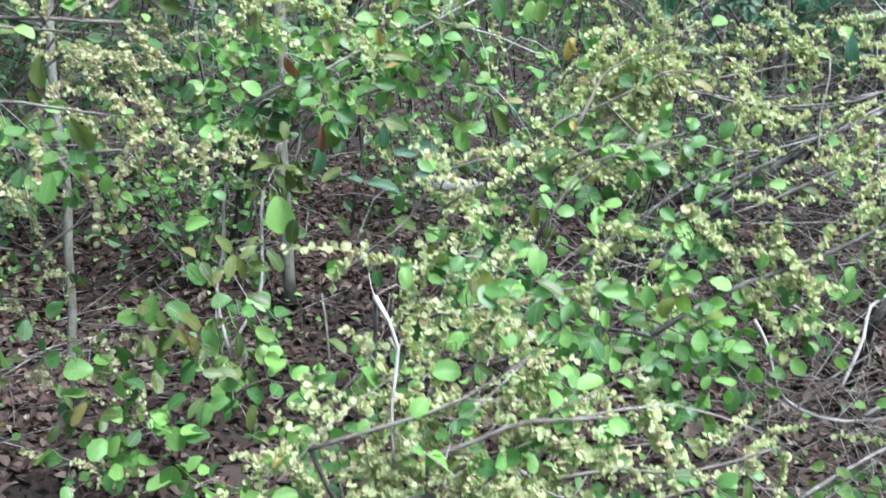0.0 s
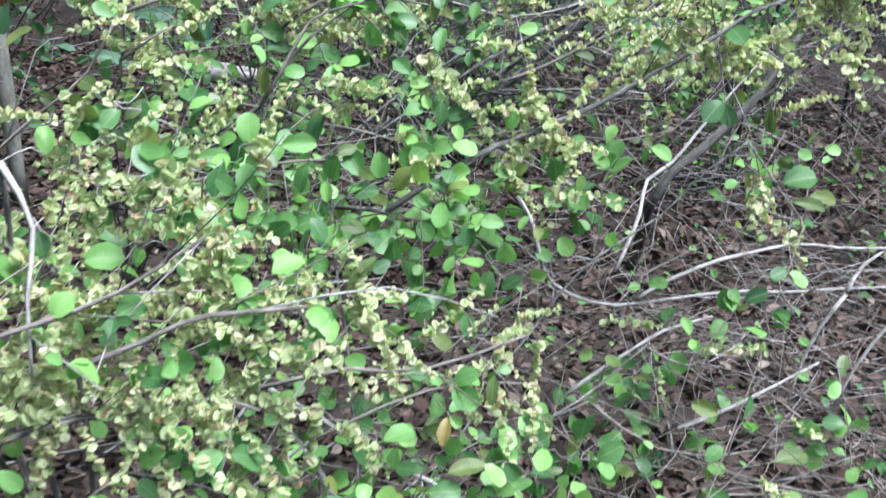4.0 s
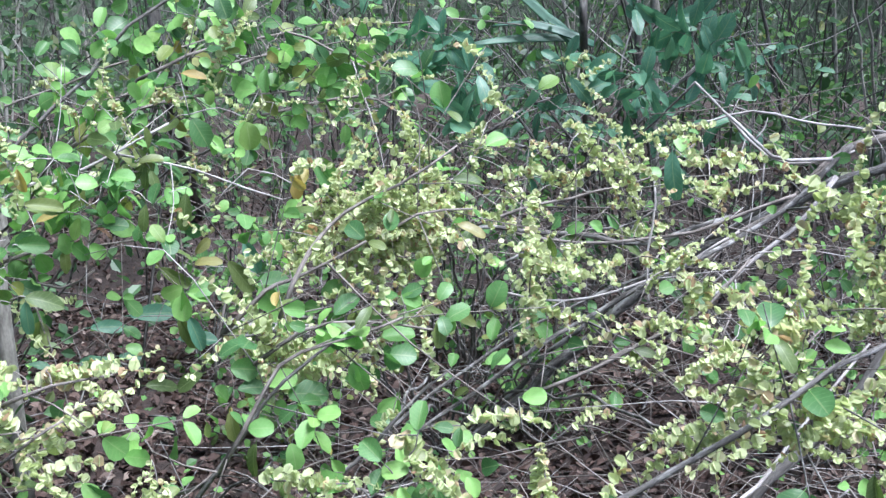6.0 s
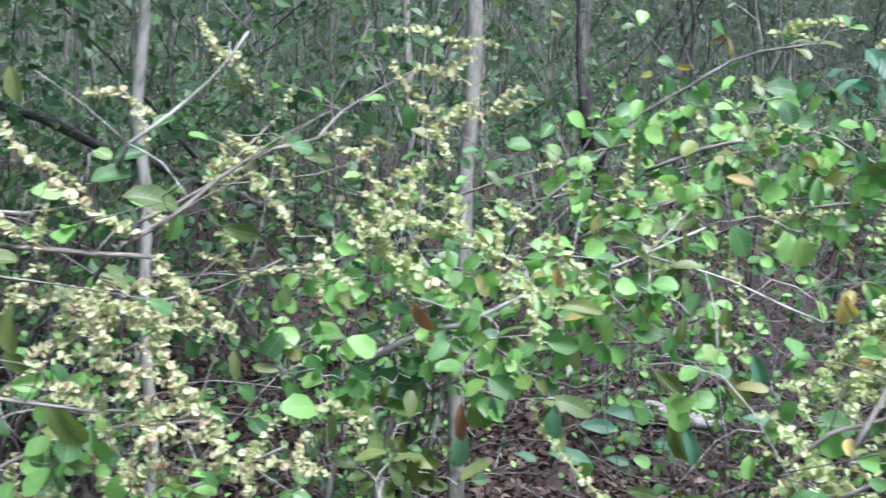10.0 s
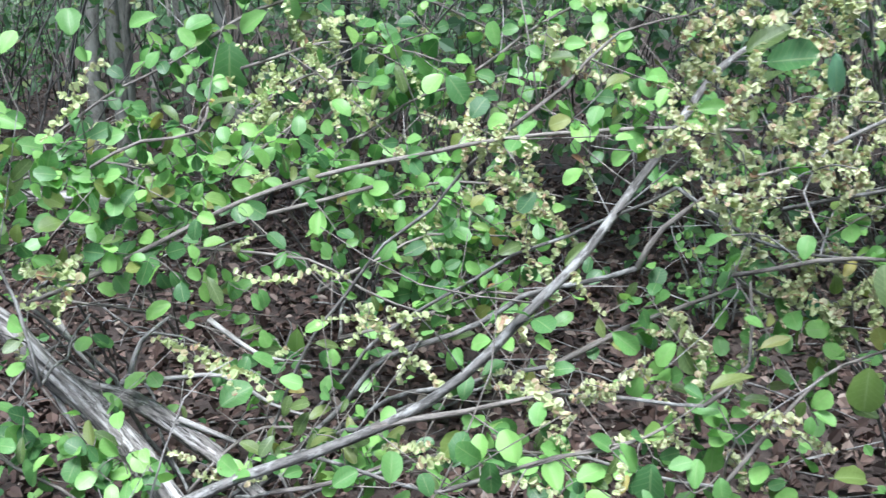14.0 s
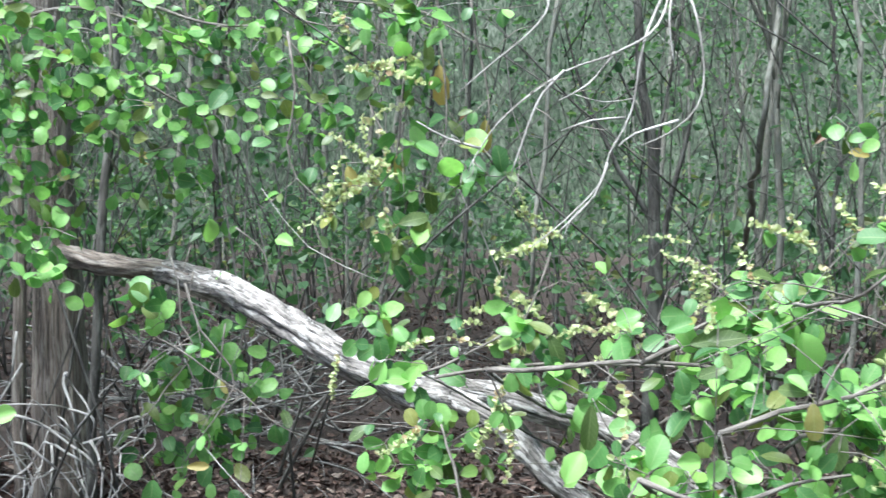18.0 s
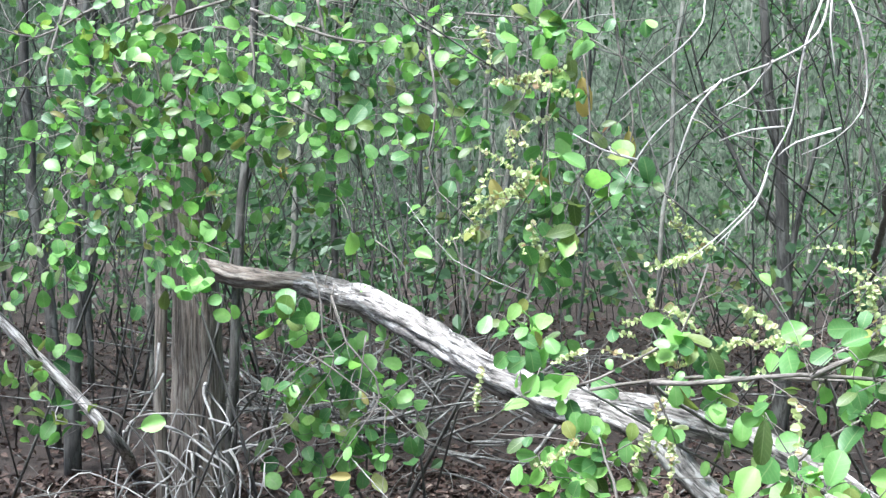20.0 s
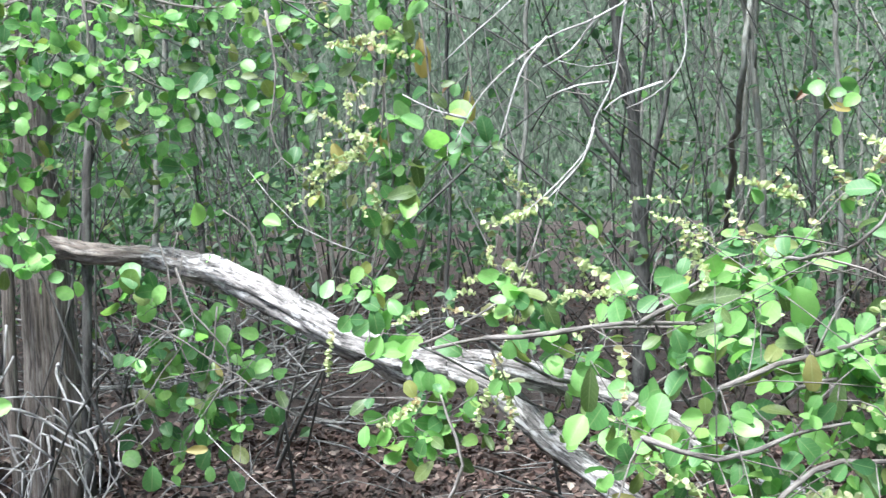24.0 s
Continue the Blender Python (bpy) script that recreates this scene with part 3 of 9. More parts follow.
KINDS = []
for v_ in range(9):
    h = random.uniform(4.2, 6.5)
    lean = Vector((random.uniform(-0.5, 0.5), random.uniform(-0.3, 0.3), 0))
    r0 = random.choice((0.01, 0.014, 0.018, 0.024, 0.034))
    mt = random.choice((M_WOOD, M_WOOD, M_GREY))
    pts = [Vector((0, 0, -0.05)), Vector((0, 0, h * 0.3)) + lean * 0.2 + wild(0.06), Vector((0, 0, h * 0.65)) + lean * 0.6 + wild(0.1), Vector((0, 0, h)) + lean]
    forks = [(random.uniform(0.12, 0.7), Vector((random.uniform(-0.9, 0.9), random.uniform(-0.6, 0.6), h * random.uniform(0.55, 0.95))) + lean * 0.5, r0 * 0.5) for _ in range(random.randint(3, 5))]
    KINDS.append(tree("woodland_tree", pts, r0, r0 * 0.35, mt, "slender grey-brown woodland tree with a thin leafy crown", forks, 420, "trees of the woods"))
spots = in_woods(190, 6.4, 16.5)
placed = []
for x, y in spots:
    in_view = x < -3.0 and 0.56 < math.atan2(-x - 0.73, y) < 0.72 and math.hypot(x, y) < 12
    if not in_view and all((x - a) ** 2 + (y - b) ** 2 > 0.12 for a, b in placed):
        placed.append((x, y))
for i, (x, y) in enumerate(placed):
    src = KINDS[i % len(KINDS)]
    m_ = pose(x, y, ground_height(x, y), random.uniform(-5, 5), random.uniform(-5, 5), random.uniform(0, 360))
    if i < len(KINDS):
        src.matrix_basis = m_
    else:
        copy_thing(src, m_)

def clumped(count, near, far, zlo, zhi, spread, clumps):
    c = in_woods(clumps, near, far)
    cz = rng.uniform(zlo, zhi, clumps)
    k_ = rng.integers(0, clumps, count)
    return np.column_stack([c[k_], cz[k_]]) + rng.normal(size=(count, 3)) * spread


lv = clumped(2000, 1.9, 5.0, 0.05, 0.2, (0.16, 0.16, 0.06), 150)
lv = lv[lv[:, 2] > 0.03]
scatter_leaves("seedlings", lv, rng.uniform(0.018, 0.042, len(lv)), rng.normal(size=(len(lv), 3)) * 0.5 + [0, -0.3, 1.0], M_LEAVES, "small green seedlings sprouting through the leaf litter", "seedlings", 0.75)

# thicket of thin upright stems and understorey leaves
v_all, f_all = [], []
FLOW.clear()
for x, y in in_woods(1000, 4.9, 13.5):
    if in_gap(x, y):
        continue
    h = random.uniform(0.8, 4.0)
    lx, ly = random.gauss(0, 0.4) * h, random.gauss(0, 0.4) * h
    pts = spline([(x, y, 0), (x + lx * 0.3 + random.gauss(0, 0.08), y + ly * 0.3, h * 0.5), (x + lx, y + ly, h)], 0.5)
    v, f = tube_data(pts, random.uniform(0.004, 0.011), 0.002, 3, 0.1, 1, len(v_all))
    v_all += v
    f_all += f
tagged(new("thicket", mesh_of("thicket", v_all, f_all, M_WOOD, True, FLOW)), "dense thicket of thin bare grey-brown stems", "thicket", kind="stuff")
v_all, f_all = [], []
FLOW.clear()
for x, y in in_woods(1250, 5.0, 12.0):
    if in_gap(x, y):
        continue
    z0, h = random.uniform(0, 2.2), random.uniform(0.4, 1.6)
    ax, ay = random.gauss(0, 0.9) * h, random.gauss(0, 0.9) * h
    pts = spline([(x, y, z0), (x + ax * 0.4 + random.gauss(0, 0.14), y + ay * 0.4 + random.gauss(0, 0.14), z0 + h * 0.55), (x + ax, y + ay, z0 + h * random.uniform(0.6, 1.0))], 0.3)
    v, f = tube_data(pts, random.uniform(0.003, 0.006), 0.0015, 3, 0.1, 1, len(v_all))
    v_all += v
    f_all += f
tagged(new("bare_twigs", mesh_of("bare_twigs", v_all, f_all, M_WOOD, True, FLOW)), "haze of fine bare twigs through the woods", "twigs", kind="stuff")


for name_, material, many, thick in (("dead_brush", M_STEM, 750, (0.0014, 0.0034)), ("bleached_brush", M_PALE, 130, (0.0012, 0.0028))):
    v_all, f_all = [], []
    FLOW.clear()
    for x, y in in_woods(many, 3.1, 6.0, -92, -44, (0.4, -0.7)):
        z0, ln, a = random.uniform(0.02, 1.55) * random.uniform(0.2, 1), random.uniform(0.25, 0.95), random.uniform(0, 6.3)
        ax, ay = math.cos(a) * ln, math.sin(a) * ln
        pts = spline([(x, y, z0), (x + ax * 0.5 + random.gauss(0, 0.06), y + ay * 0.5 + random.gauss(0, 0.06), z0 + ln * random.uniform(0, 0.35)), (x + ax, y + ay, max(0.03, z0 + ln * random.uniform(-0.2, 0.7)))], 0.13)
        v, f = tube_data(pts, random.uniform(*thick), 0.0009, 3, 0.1, 1, len(v_all))
        v_all += v
        f_all += f
    tagged(new(name_, mesh_of(name_, v_all, f_all, material, True, FLOW)), "tangle of thin dry twigs behind the shrubs" if material is M_STEM else "bleached dry twigs tangled behind the shrubs", "twigs", kind="stuff")

lv = clumped(14000, 5.0, 13.0, 0.15, 1.0, (0.3, 0.3, 0.18), 260)
lv = np.array([p for p in lv if p[2] > 0.03 and not in_gap(p[0], p[1])])
scatter_leaves("understorey", lv, rng.uniform(0.04, 0.09, len(lv)), rng.normal(size=(len(lv), 3)) * 0.7 + [0, -0.5, 0.9], M_FAR, "low green seedlings and saplings among the trees", "undergrowth", 0.6)
lv = clumped(16000, 8.5, 18.0, 0.1, 1.3, (0.45, 0.45, 0.25), 260)
lv = lv[lv[:, 2] > 0.03]
scatter_leaves("far_understorey", lv, rng.uniform(0.08, 0.16, len(lv)), rng.normal(size=(len(lv), 3)) * 0.8 + [0, -0.4, 0.8], M_FAR, "far low greenery among the tree stems", "undergrowth", 0.65)
lv = clumped(29000, 6.0, 16.0, 0.7, 4.5, (0.42, 0.42, 0.38), 420)
scatter_leaves("foliage", lv, rng.uniform(0.035, 0.08, len(lv)), rng.normal(size=(len(lv), 3)) * 0.8 + [0, -0.4, 0.8], M_FAR, "loose green foliage hanging among the tree stems", "foliage", 0.65)
# high leaf layer, added out of view to darken the woods below
lv = clumped(7500, 5.5, 17.0, 4.8, 7.5, (0.8, 0.8, 0.4), 150)
scatter_leaves("canopy", lv, rng.uniform(0.12, 0.24, len(lv)), rng.normal(size=(len(lv), 3)) * 0.5 + [0, 0, 1.0], M_FAR, "unseen layer of green leaves added over the woods to shade them", "canopy", 0.7)

c_ = in_woods(70, 3.9, 6.2, -38, 5)
k_ = rng.integers(0, 70, 4200)
lv = np.column_stack([c_[k_], rng.uniform(0.3, 2.4, 70)[k_]]) + rng.normal(size=(4200, 3)) * (0.3, 0.3, 0.3)
lv = lv[lv[:, 2] > 0.05]
scatter_leaves("sapling_leaves", lv, rng.uniform(0.04, 0.075, len(lv)), rng.normal(size=(len(lv), 3)) * 0.7 + [0, -0.5, 0.8], M_FAR, "dim green leaves of saplings behind the hedge", "foliage", 0.65)

# loose leaves added above the view, only to shade what stands behind the hedge
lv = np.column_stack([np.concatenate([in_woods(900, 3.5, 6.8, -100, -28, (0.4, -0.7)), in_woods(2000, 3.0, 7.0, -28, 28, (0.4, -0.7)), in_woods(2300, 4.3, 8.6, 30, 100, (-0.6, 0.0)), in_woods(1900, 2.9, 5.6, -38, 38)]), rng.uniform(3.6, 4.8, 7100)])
scatter_leaves("overhead_canopy", lv, rng.uniform(0.1, 0.2, len(lv)), rng.normal(size=(len(lv), 3)) * 0.5 + [0, 0, 1.0], M_FAR, "unseen loose leaves added overhead to shade the woods behind the hedge", "canopy", 0.7)

# ---- shaded shrubs that fill the back of the hedge ----
for k_, (x, y) in enumerate(((4.2, -0.1), (4.5, 0.9), (4.1, 1.9), (3.4, 2.5), (4.6, 2.7), (2.3, 3.3), (3.7, 3.5), (1.5, 3.8), (0.3, 4.1), (-0.7, 4.3), (1.0, 4.6))):
    s = shrub("shaded_shrub", (x, y, 0), "shaded shrub of thin stems with small dull green leaves", "shaded shrubs")
    FEW[s] = 12
    for i in range(7):
        a, h = i * 0.9 + random.uniform(-0.3, 0.3), random.uniform(0.5, 1.25)
        out = Vector((math.cos(a), math.sin(a), 0)) * random.uniform(0.15, 0.5)
        at = Vector((x, y, 0))
        stem(s, [at + out * 0.15 + Vector((0, 0, 0.02)), at + out * 0.5 + Vector((0, 0, h * 0.55)) + wild(0.04), at + out + Vector((0, 0, h))], 0.006, 0.002, M_DARK, twigs=13, leaves=24, fruits=1.6 if i % 3 == 0 else 0, size=0.042, olive=0.15, rooted=False)

# ---- the shrubs at the edge of the woods ----
# low shrub with the heaviest fruit, beside the dead twigs
s = shrub("fruiting_shrub", (1.19, 0.67, 0.00), "low leafy shrub laden with pale yellow-green winged fruits over dead leaves", "fruiting shrubs")
stem(s, [(1.06, 0.58, 1.04), (1.06, 0.52, 0.96), (1.03, 0.50, 0.87), (1.00, 0.46, 0.76)], 0.008, 0.004, M_PALE, fruits=9, leaves=15, twigs=5)
stem(s, [(1.12, 0.61, 0.93), (1.12, 0.58, 0.89), (1.12, 0.56, 0.85)], 0.006, 0.003, M_PALE, fruits=2, leaves=4, twigs=2, rooted=False)
stem(s, [(0.81, 0.63, 0.54), (0.94, 0.54, 0.62), (1.06, 0.44, 0.68), (1.18, 0.32, 0.71), (1.23, 0.24, 0.69)], 0.007, 0.003, M_STEM, fruits=14, leaves=15, twigs=13)
stem(s, [(0.90, 0.58, 0.78), (1.00, 0.49, 0.83), (1.11, 0.40, 0.87), (1.22, 0.33, 0.95)], 0.007, 0.003, M_STEM, fruits=14, leaves=15, twigs=13)
stem(s, [(0.91, 0.47, 0.48), (1.03, 0.38, 0.54), (1.10, 0.29, 0.55), (1.13, 0.19, 0.47)], 0.006, 0.003, M_STEM, fruits=13, leaves=13, twigs=12)
stem(s, [(1.04, 0.41, 0.78), (1.11, 0.35, 0.81), (1.18, 0.29, 0.84), (1.28, 0.19, 0.86)], 0.007, 0.004, M_STEM, fruits=11, leaves=18, twigs=10)
stem(s, [(0.78, 0.57, 0.41), (0.82, 0.48, 0.36), (0.88, 0.42, 0.37), (0.95, 0.36, 0.40)], 0.006, 0.003, M_STEM, fruits=7, leaves=21, twigs=9, olive=0.3)
stem(s, [(0.81, 0.52, 0.17), (0.96, 0.45, 0.30), (0.98, 0.46, 0.36)], 0.006, 0.003, M_PALE, fruits=6, leaves=18, twigs=7)
stem(s, [(1.29, 1.05, 0.86), (1.39, 0.99, 0.96), (1.47, 0.94, 1.04), (1.53, 0.92, 1.13)], 0.005, 0.003, M_STEM, twigs=12, fruits=13, leaves=11)
stem(s, [(1.19, 0.98, 0.57), (1.28, 0.93, 0.67), (1.36, 0.88, 0.74), (1.42, 0.83, 0.79)], 0.005, 0.003, M_STEM, twigs=12, fruits=13, leaves=11)
stem(s, [(1.08, 0.87, 0.47), (1.16, 0.81, 0.53), (1.23, 0.74, 0.57), (1.28, 0.69, 0.59)], 0.005, 0.003, M_STEM, twigs=12, fruits=12, leaves=11)
stem(s, [(1.42, 0.44, 0.57), (1.54, 0.33, 0.60), (1.62, 0.22, 0.61), (1.75, 0.11, 0.66)], 0.006, 0.003, M_STEM, fruits=11, leaves=10, twigs=11)
stem(s, [(1.51, 0.41, 0.43), (1.62, 0.31, 0.50), (1.73, 0.21, 0.53), (1.81, 0.12, 0.53)], 0.005, 0.003, M_STEM, fruits=8, leaves=15, twigs=10)

s = shrub("trailing_shrub", (1.74, 0.43, 0.00), "low spreading shrub with round green leaves and a pale bare branch", "fruiting shrubs")
stem(s, [(1.70, 0.82, 0.35), (1.79, 0.65, 0.25), (1.87, 0.47, 0.16), (1.83, 0.20, 0.20), (1.89, 0.08, 0.15), (1.91, -0.01, 0.06)], 0.012, 0.005, M_PALE, fruits=1.5, twigs=7, leaves=24)
stem(s, [(1.89, 0.44, 0.14), (1.85, 0.39, 0.02), (1.76, 0.39, -0.12)], 0.005, 0.003, M_PALE, twigs=5, fruits=2)
stem(s, [(1.66, -0.04, 0.32), (1.77, -0.18, 0.32), (1.79, -0.37, 0.40), (1.91, -0.55, 0.35)], 0.006, 0.003, M_STEM, twigs=12, fruits=8, leaves=21)
stem(s, [(1.04, 0.22, 0.15), (1.21, 0.06, 0.20), (1.36, -0.12, 0.20), (1.49, -0.32, 0.14)], 0.006, 0.003, M_STEM, twigs=16, fruits=2, leaves=30)
stem(s, [(1.33, -0.11, 0.16), (1.51, -0.28, 0.23), (1.66, -0.43, 0.26), (1.76, -0.59, 0.21)], 0.006, 0.003, M_STEM, twigs=15, fruits=3, leaves=30)
stem(s, [(1.45, 0.54, 0.07), (1.47, 0.45, -0.03), (1.46, 0.35, -0.17)], 0.006, 0.004, M_PALE, twigs=7, fruits=1, leaves=24)
stem(s, [(1.70, -0.22, 0.37), (1.71, -0.31, 0.27), (1.72, -0.39, 0.19)], 0.003, 0.002, M_STEM, twigs=5, fruits=1)
stem(s, [(1.67, 0.43, 0.03), (1.84, 0.26, 0.08), (1.97, 0.05, 0.03), (2.16, -0.18, 0.02)], 0.005, 0.003, M_STEM, twigs=14, fruits=3, leaves=27)
stem(s, [(2.27, 0.12, 0.43), (2.31, 0.03, 0.39), (2.37, -0.02, 0.43), (2.45, -0.07, 0.49)], 0.004, 0.002, M_STEM, twigs=10, fruits=4, leaves=17)
stem(s, [(2.07, 0.14, 0.37), (2.13, -0.00, 0.28), (2.22, -0.12, 0.28), (2.31, -0.21, 0.30)], 0.004, 0.002, M_STEM, twigs=12, fruits=3, leaves=18)
stem(s, [(1.97, -0.02, 0.22), (2.12, -0.17, 0.26), (2.23, -0.31, 0.26), (2.33, -0.42, 0.29)], 0.004, 0.002, M_STEM, twigs=12, fruits=4, leaves=18)
stem(s, [(2.74, 0.14, 0.79), (2.75, 0.04, 0.69), (2.76, -0.02, 0.62), (2.70, -0.01, 0.53)], 0.004, 0.002, M_STEM, twigs=9, fruits=5, leaves=13)
stem(s, [(1.81, 0.64, 0.82), (1.90, 0.47, 0.76), (1.97, 0.33, 0.70), (2.00, 0.27, 0.66)], 0.005, 0.003, M_STEM, twigs=12, fruits=6, leaves=24)

# long arching branches that reach over the litter
s = shrub("arching_shrub", (2.23, 1.97, 0.00), "arching shrub with long grey branches, round leaves and pale winged fruits", "fruiting shrubs")
stem(s, [(1.79, 0.47, 0.79), (1.90, 0.38, 0.88), (2.01, 0.28, 0.95), (2.10, 0.20, 1.01), (2.20, 0.09, 1.10), (2.30, 0.00, 1.18), (2.40, -0.09, 1.22)], 0.009, 0.005, M_DARK, twigs=9, fruits=8, leaves=10, own=5)
stem(s, [(2.70, 1.61, 0.35), (2.86, 1.49, 0.50), (3.03, 1.37, 0.66), (3.21, 1.22, 0.80), (3.37, 1.06, 0.89), (3.52, 0.92, 0.96)], 0.008, 0.005, M_DARK, twigs=7, fruits=7, leaves=12)
stem(s, [(1.56, 1.03, 0.72), (1.64, 0.95, 0.76), (1.77, 0.82, 0.80), (1.89, 0.68, 0.82), (1.98, 0.55, 0.77)], 0.006, 0.003, M_STEM, twigs=18, fruits=3, leaves=20)
stem(s, [(1.53, 0.89, 0.70), (1.66, 0.76, 0.75), (1.76, 0.63, 0.73), (1.89, 0.49, 0.76)], 0.006, 0.003, M_STEM, twigs=16, fruits=6, leaves=17)
stem(s, [(1.80, 0.99, 0.54), (1.86, 0.94, 0.58), (1.89, 0.94, 0.63)], 0.011, 0.006, M_PALE, twigs=6, fruits=3)
stem(s, [(1.88, 0.99, 0.81), (1.97, 0.94, 0.94), (2.04, 0.90, 1.02), (2.14, 0.82, 1.12)], 0.006, 0.003, M_DARK, twigs=10, fruits=7, leaves=14)
stem(s, [(1.91, 0.94, 0.88), (2.00, 0.90, 1.02), (2.05, 0.86, 1.07), (2.18, 0.74, 1.14)], 0.006, 0.003, M_STEM, twigs=9, fruits=8, leaves=13)
stem(s, [(1.48, 0.83, 1.16), (1.53, 0.78, 1.19), (1.59, 0.72, 1.20)], 0.004, 0.002, M_STEM, twigs=5, fruits=14, leaves=1, reach=(0.05, 0.1), own=0)
stem(s, [(1.46, 0.82, 1.08), (1.50, 0.79, 1.12), (1.53, 0.76, 1.14)], 0.004, 0.002, M_STEM, twigs=6, fruits=14, leaves=1, reach=(0.05, 0.1), own=0)
stem(s, [(2.06, 0.98, 0.83), (2.10, 0.92, 0.80), (2.15, 0.84, 0.79), (2.25, 0.71, 0.75)], 0.005, 0.003, M_STEM, twigs=8, fruits=8, leaves=12)

s = shrub("fruiting_shrub", (3.80, 2.09, 0.00), "tall leafy shrub with branches of pale yellow-green winged fruits", "fruiting shrubs")
stem(s, [(2.13, 1.02, 1.10), (2.19, 1.00, 1.22), (2.38, 1.09, 1.27), (2.47, 1.01, 1.32), (2.56, 0.94, 1.39)], 0.007, 0.003, M_STEM, twigs=13, fruits=9.75, leaves=9)
stem(s, [(2.05, 1.10, 1.07), (2.12, 1.05, 1.15), (2.16, 1.01, 1.17), (2.27, 0.92, 1.24)], 0.007, 0.003, M_STEM, twigs=13, fruits=9.75, leaves=9)
stem(s, [(2.07, 1.03, 1.02), (2.15, 0.97, 1.08), (2.23, 0.89, 1.09), (2.33, 0.79, 1.07)], 0.006, 0.003, M_STEM, twigs=11, fruits=6.75, leaves=13)
stem(s, [(2.40, 1.05, 1.19), (2.48, 0.98, 1.25), (2.56, 0.90, 1.26)], 0.005, 0.003, M_STEM, twigs=13, fruits=10.5, leaves=6)
stem(s, [(3.10, 1.35, 1.08), (3.23, 1.23, 1.14), (3.34, 1.13, 1.16), (3.45, 1.03, 1.19), (3.56, 0.95, 1.28)], 0.007, 0.003, M_STEM, twigs=11, fruits=7.5, leaves=8)
stem(s, [(3.12, 1.29, 0.97), (3.26, 1.18, 1.05), (3.38, 1.06, 1.07), (3.56, 0.91, 1.18)], 0.006, 0.003, M_DARK, twigs=9, fruits=6.75, leaves=7)
stem(s, [(3.04, 1.41, 1.06), (3.14, 1.31, 1.08), (3.29, 1.15, 1.05), (3.41, 1.01, 1.02), (3.60, 0.85, 1.08)], 0.007, 0.011, M_DARK, twigs=5, fruits=4.5, leaves=5)
stem(s, [(4.41, 0.42, 1.30), (4.24, 0.60, 1.27), (4.10, 0.74, 1.22), (4.00, 0.82, 1.12), (3.93, 0.87, 1.04), (3.84, 0.95, 0.98), (3.72, 1.04, 0.86)], 0.026, 0.008, M_STEM, twigs=3, fruits=1, leaves=2, own=0, wander=0.01)
stem(s, [(3.86, 1.01, 1.32), (3.90, 0.91, 1.21), (3.98, 0.80, 1.19), (4.07, 0.71, 1.22)], 0.009, 0.007, M_PALE, twigs=4, fruits=0, leaves=1, own=0, rooted=False)
stem(s, [(3.78, 1.09, 1.30), (3.91, 0.95, 1.33), (4.03, 0.79, 1.29), (4.14, 0.64, 1.27), (4.26, 0.51, 1.29)], 0.006, 0.005, M_PALE, twigs=5, fruits=1, leaves=2, own=0, rooted=False)
stem(s, [(3.16, 0.83, 1.25), (3.13, 0.81, 1.14), (3.10, 0.80, 1.02), (3.08, 0.79, 0.96)], 0.005, 0.004, M_PALE, twigs=2, fruits=3, leaves=2, own=0, rooted=False)
stem(s, [(3.07, 1.19, 1.08), (3.21, 1.00, 1.05), (3.37, 0.83, 1.09), (3.56, 0.65, 1.17)], 0.006, 0.006, M_STEM, twigs=8, fruits=6, leaves=3, own=0, rooted=False)
stem(s, [(3.06, 1.28, 0.92), (3.18, 1.12, 0.88), (3.34, 0.95, 0.93), (3.53, 0.79, 1.06)], 0.006, 0.006, M_PALE, twigs=8, fruits=3, leaves=2, own=0, rooted=False)
stem(s, [(2.86, 0.95, 0.76), (3.00, 0.82, 0.83), (3.17, 0.68, 0.96), (3.26, 0.62, 1.06)], 0.007, 0.005, M_STEM, twigs=6, fruits=3, leaves=3, own=0, rooted=False)
stem(s, [(2.89, 1.44, 0.49), (3.03, 1.33, 0.61), (3.18, 1.22, 0.73), (3.29, 1.12, 0.81), (3.46, 0.97, 0.91), (3.79, 0.90, 0.99), (3.92, 0.80, 1.11), (4.05, 0.71, 1.24)], 0.008, 0.011, M_DARK, twigs=7, fruits=5.25, leaves=6, own=3)
stem(s, [(2.60, 0.33, 0.88), (2.65, 0.29, 0.94), (2.70, 0.26, 1.01), (2.76, 0.22, 1.08)], 0.006, 0.003, M_STEM, twigs=14, fruits=10.5, leaves=9)
stem(s, [(4.00, 0.73, 1.15), (3.89, 0.80, 1.02), (3.75, 0.91, 0.87), (3.57, 1.03, 0.70)], 0.013, 0.007, M_PALE, twigs=5, fruits=3.75, leaves=4)
stem(s, [(3.76, 1.07, 1.43), (3.83, 0.96, 1.30), (3.87, 0.88, 1.21), (4.01, 0.74, 1.20)], 0.006, 0.01, M_PALE, twigs=2, fruits=0.75, leaves=2)
stem(s, [(3.01, 0.90, 0.79), (3.12, 0.80, 0.85), (3.20, 0.70, 0.80), (3.27, 0.67, 0.91)], 0.005, 0.003, M_STEM, twigs=11, fruits=7.5, leaves=7)
stem(s, [(2.21, 0.87, 0.84), (2.27, 0.83, 0.93), (2.35, 0.78, 0.99)], 0.006, 0.003, M_DARK, twigs=12, fruits=2.25, leaves=18)

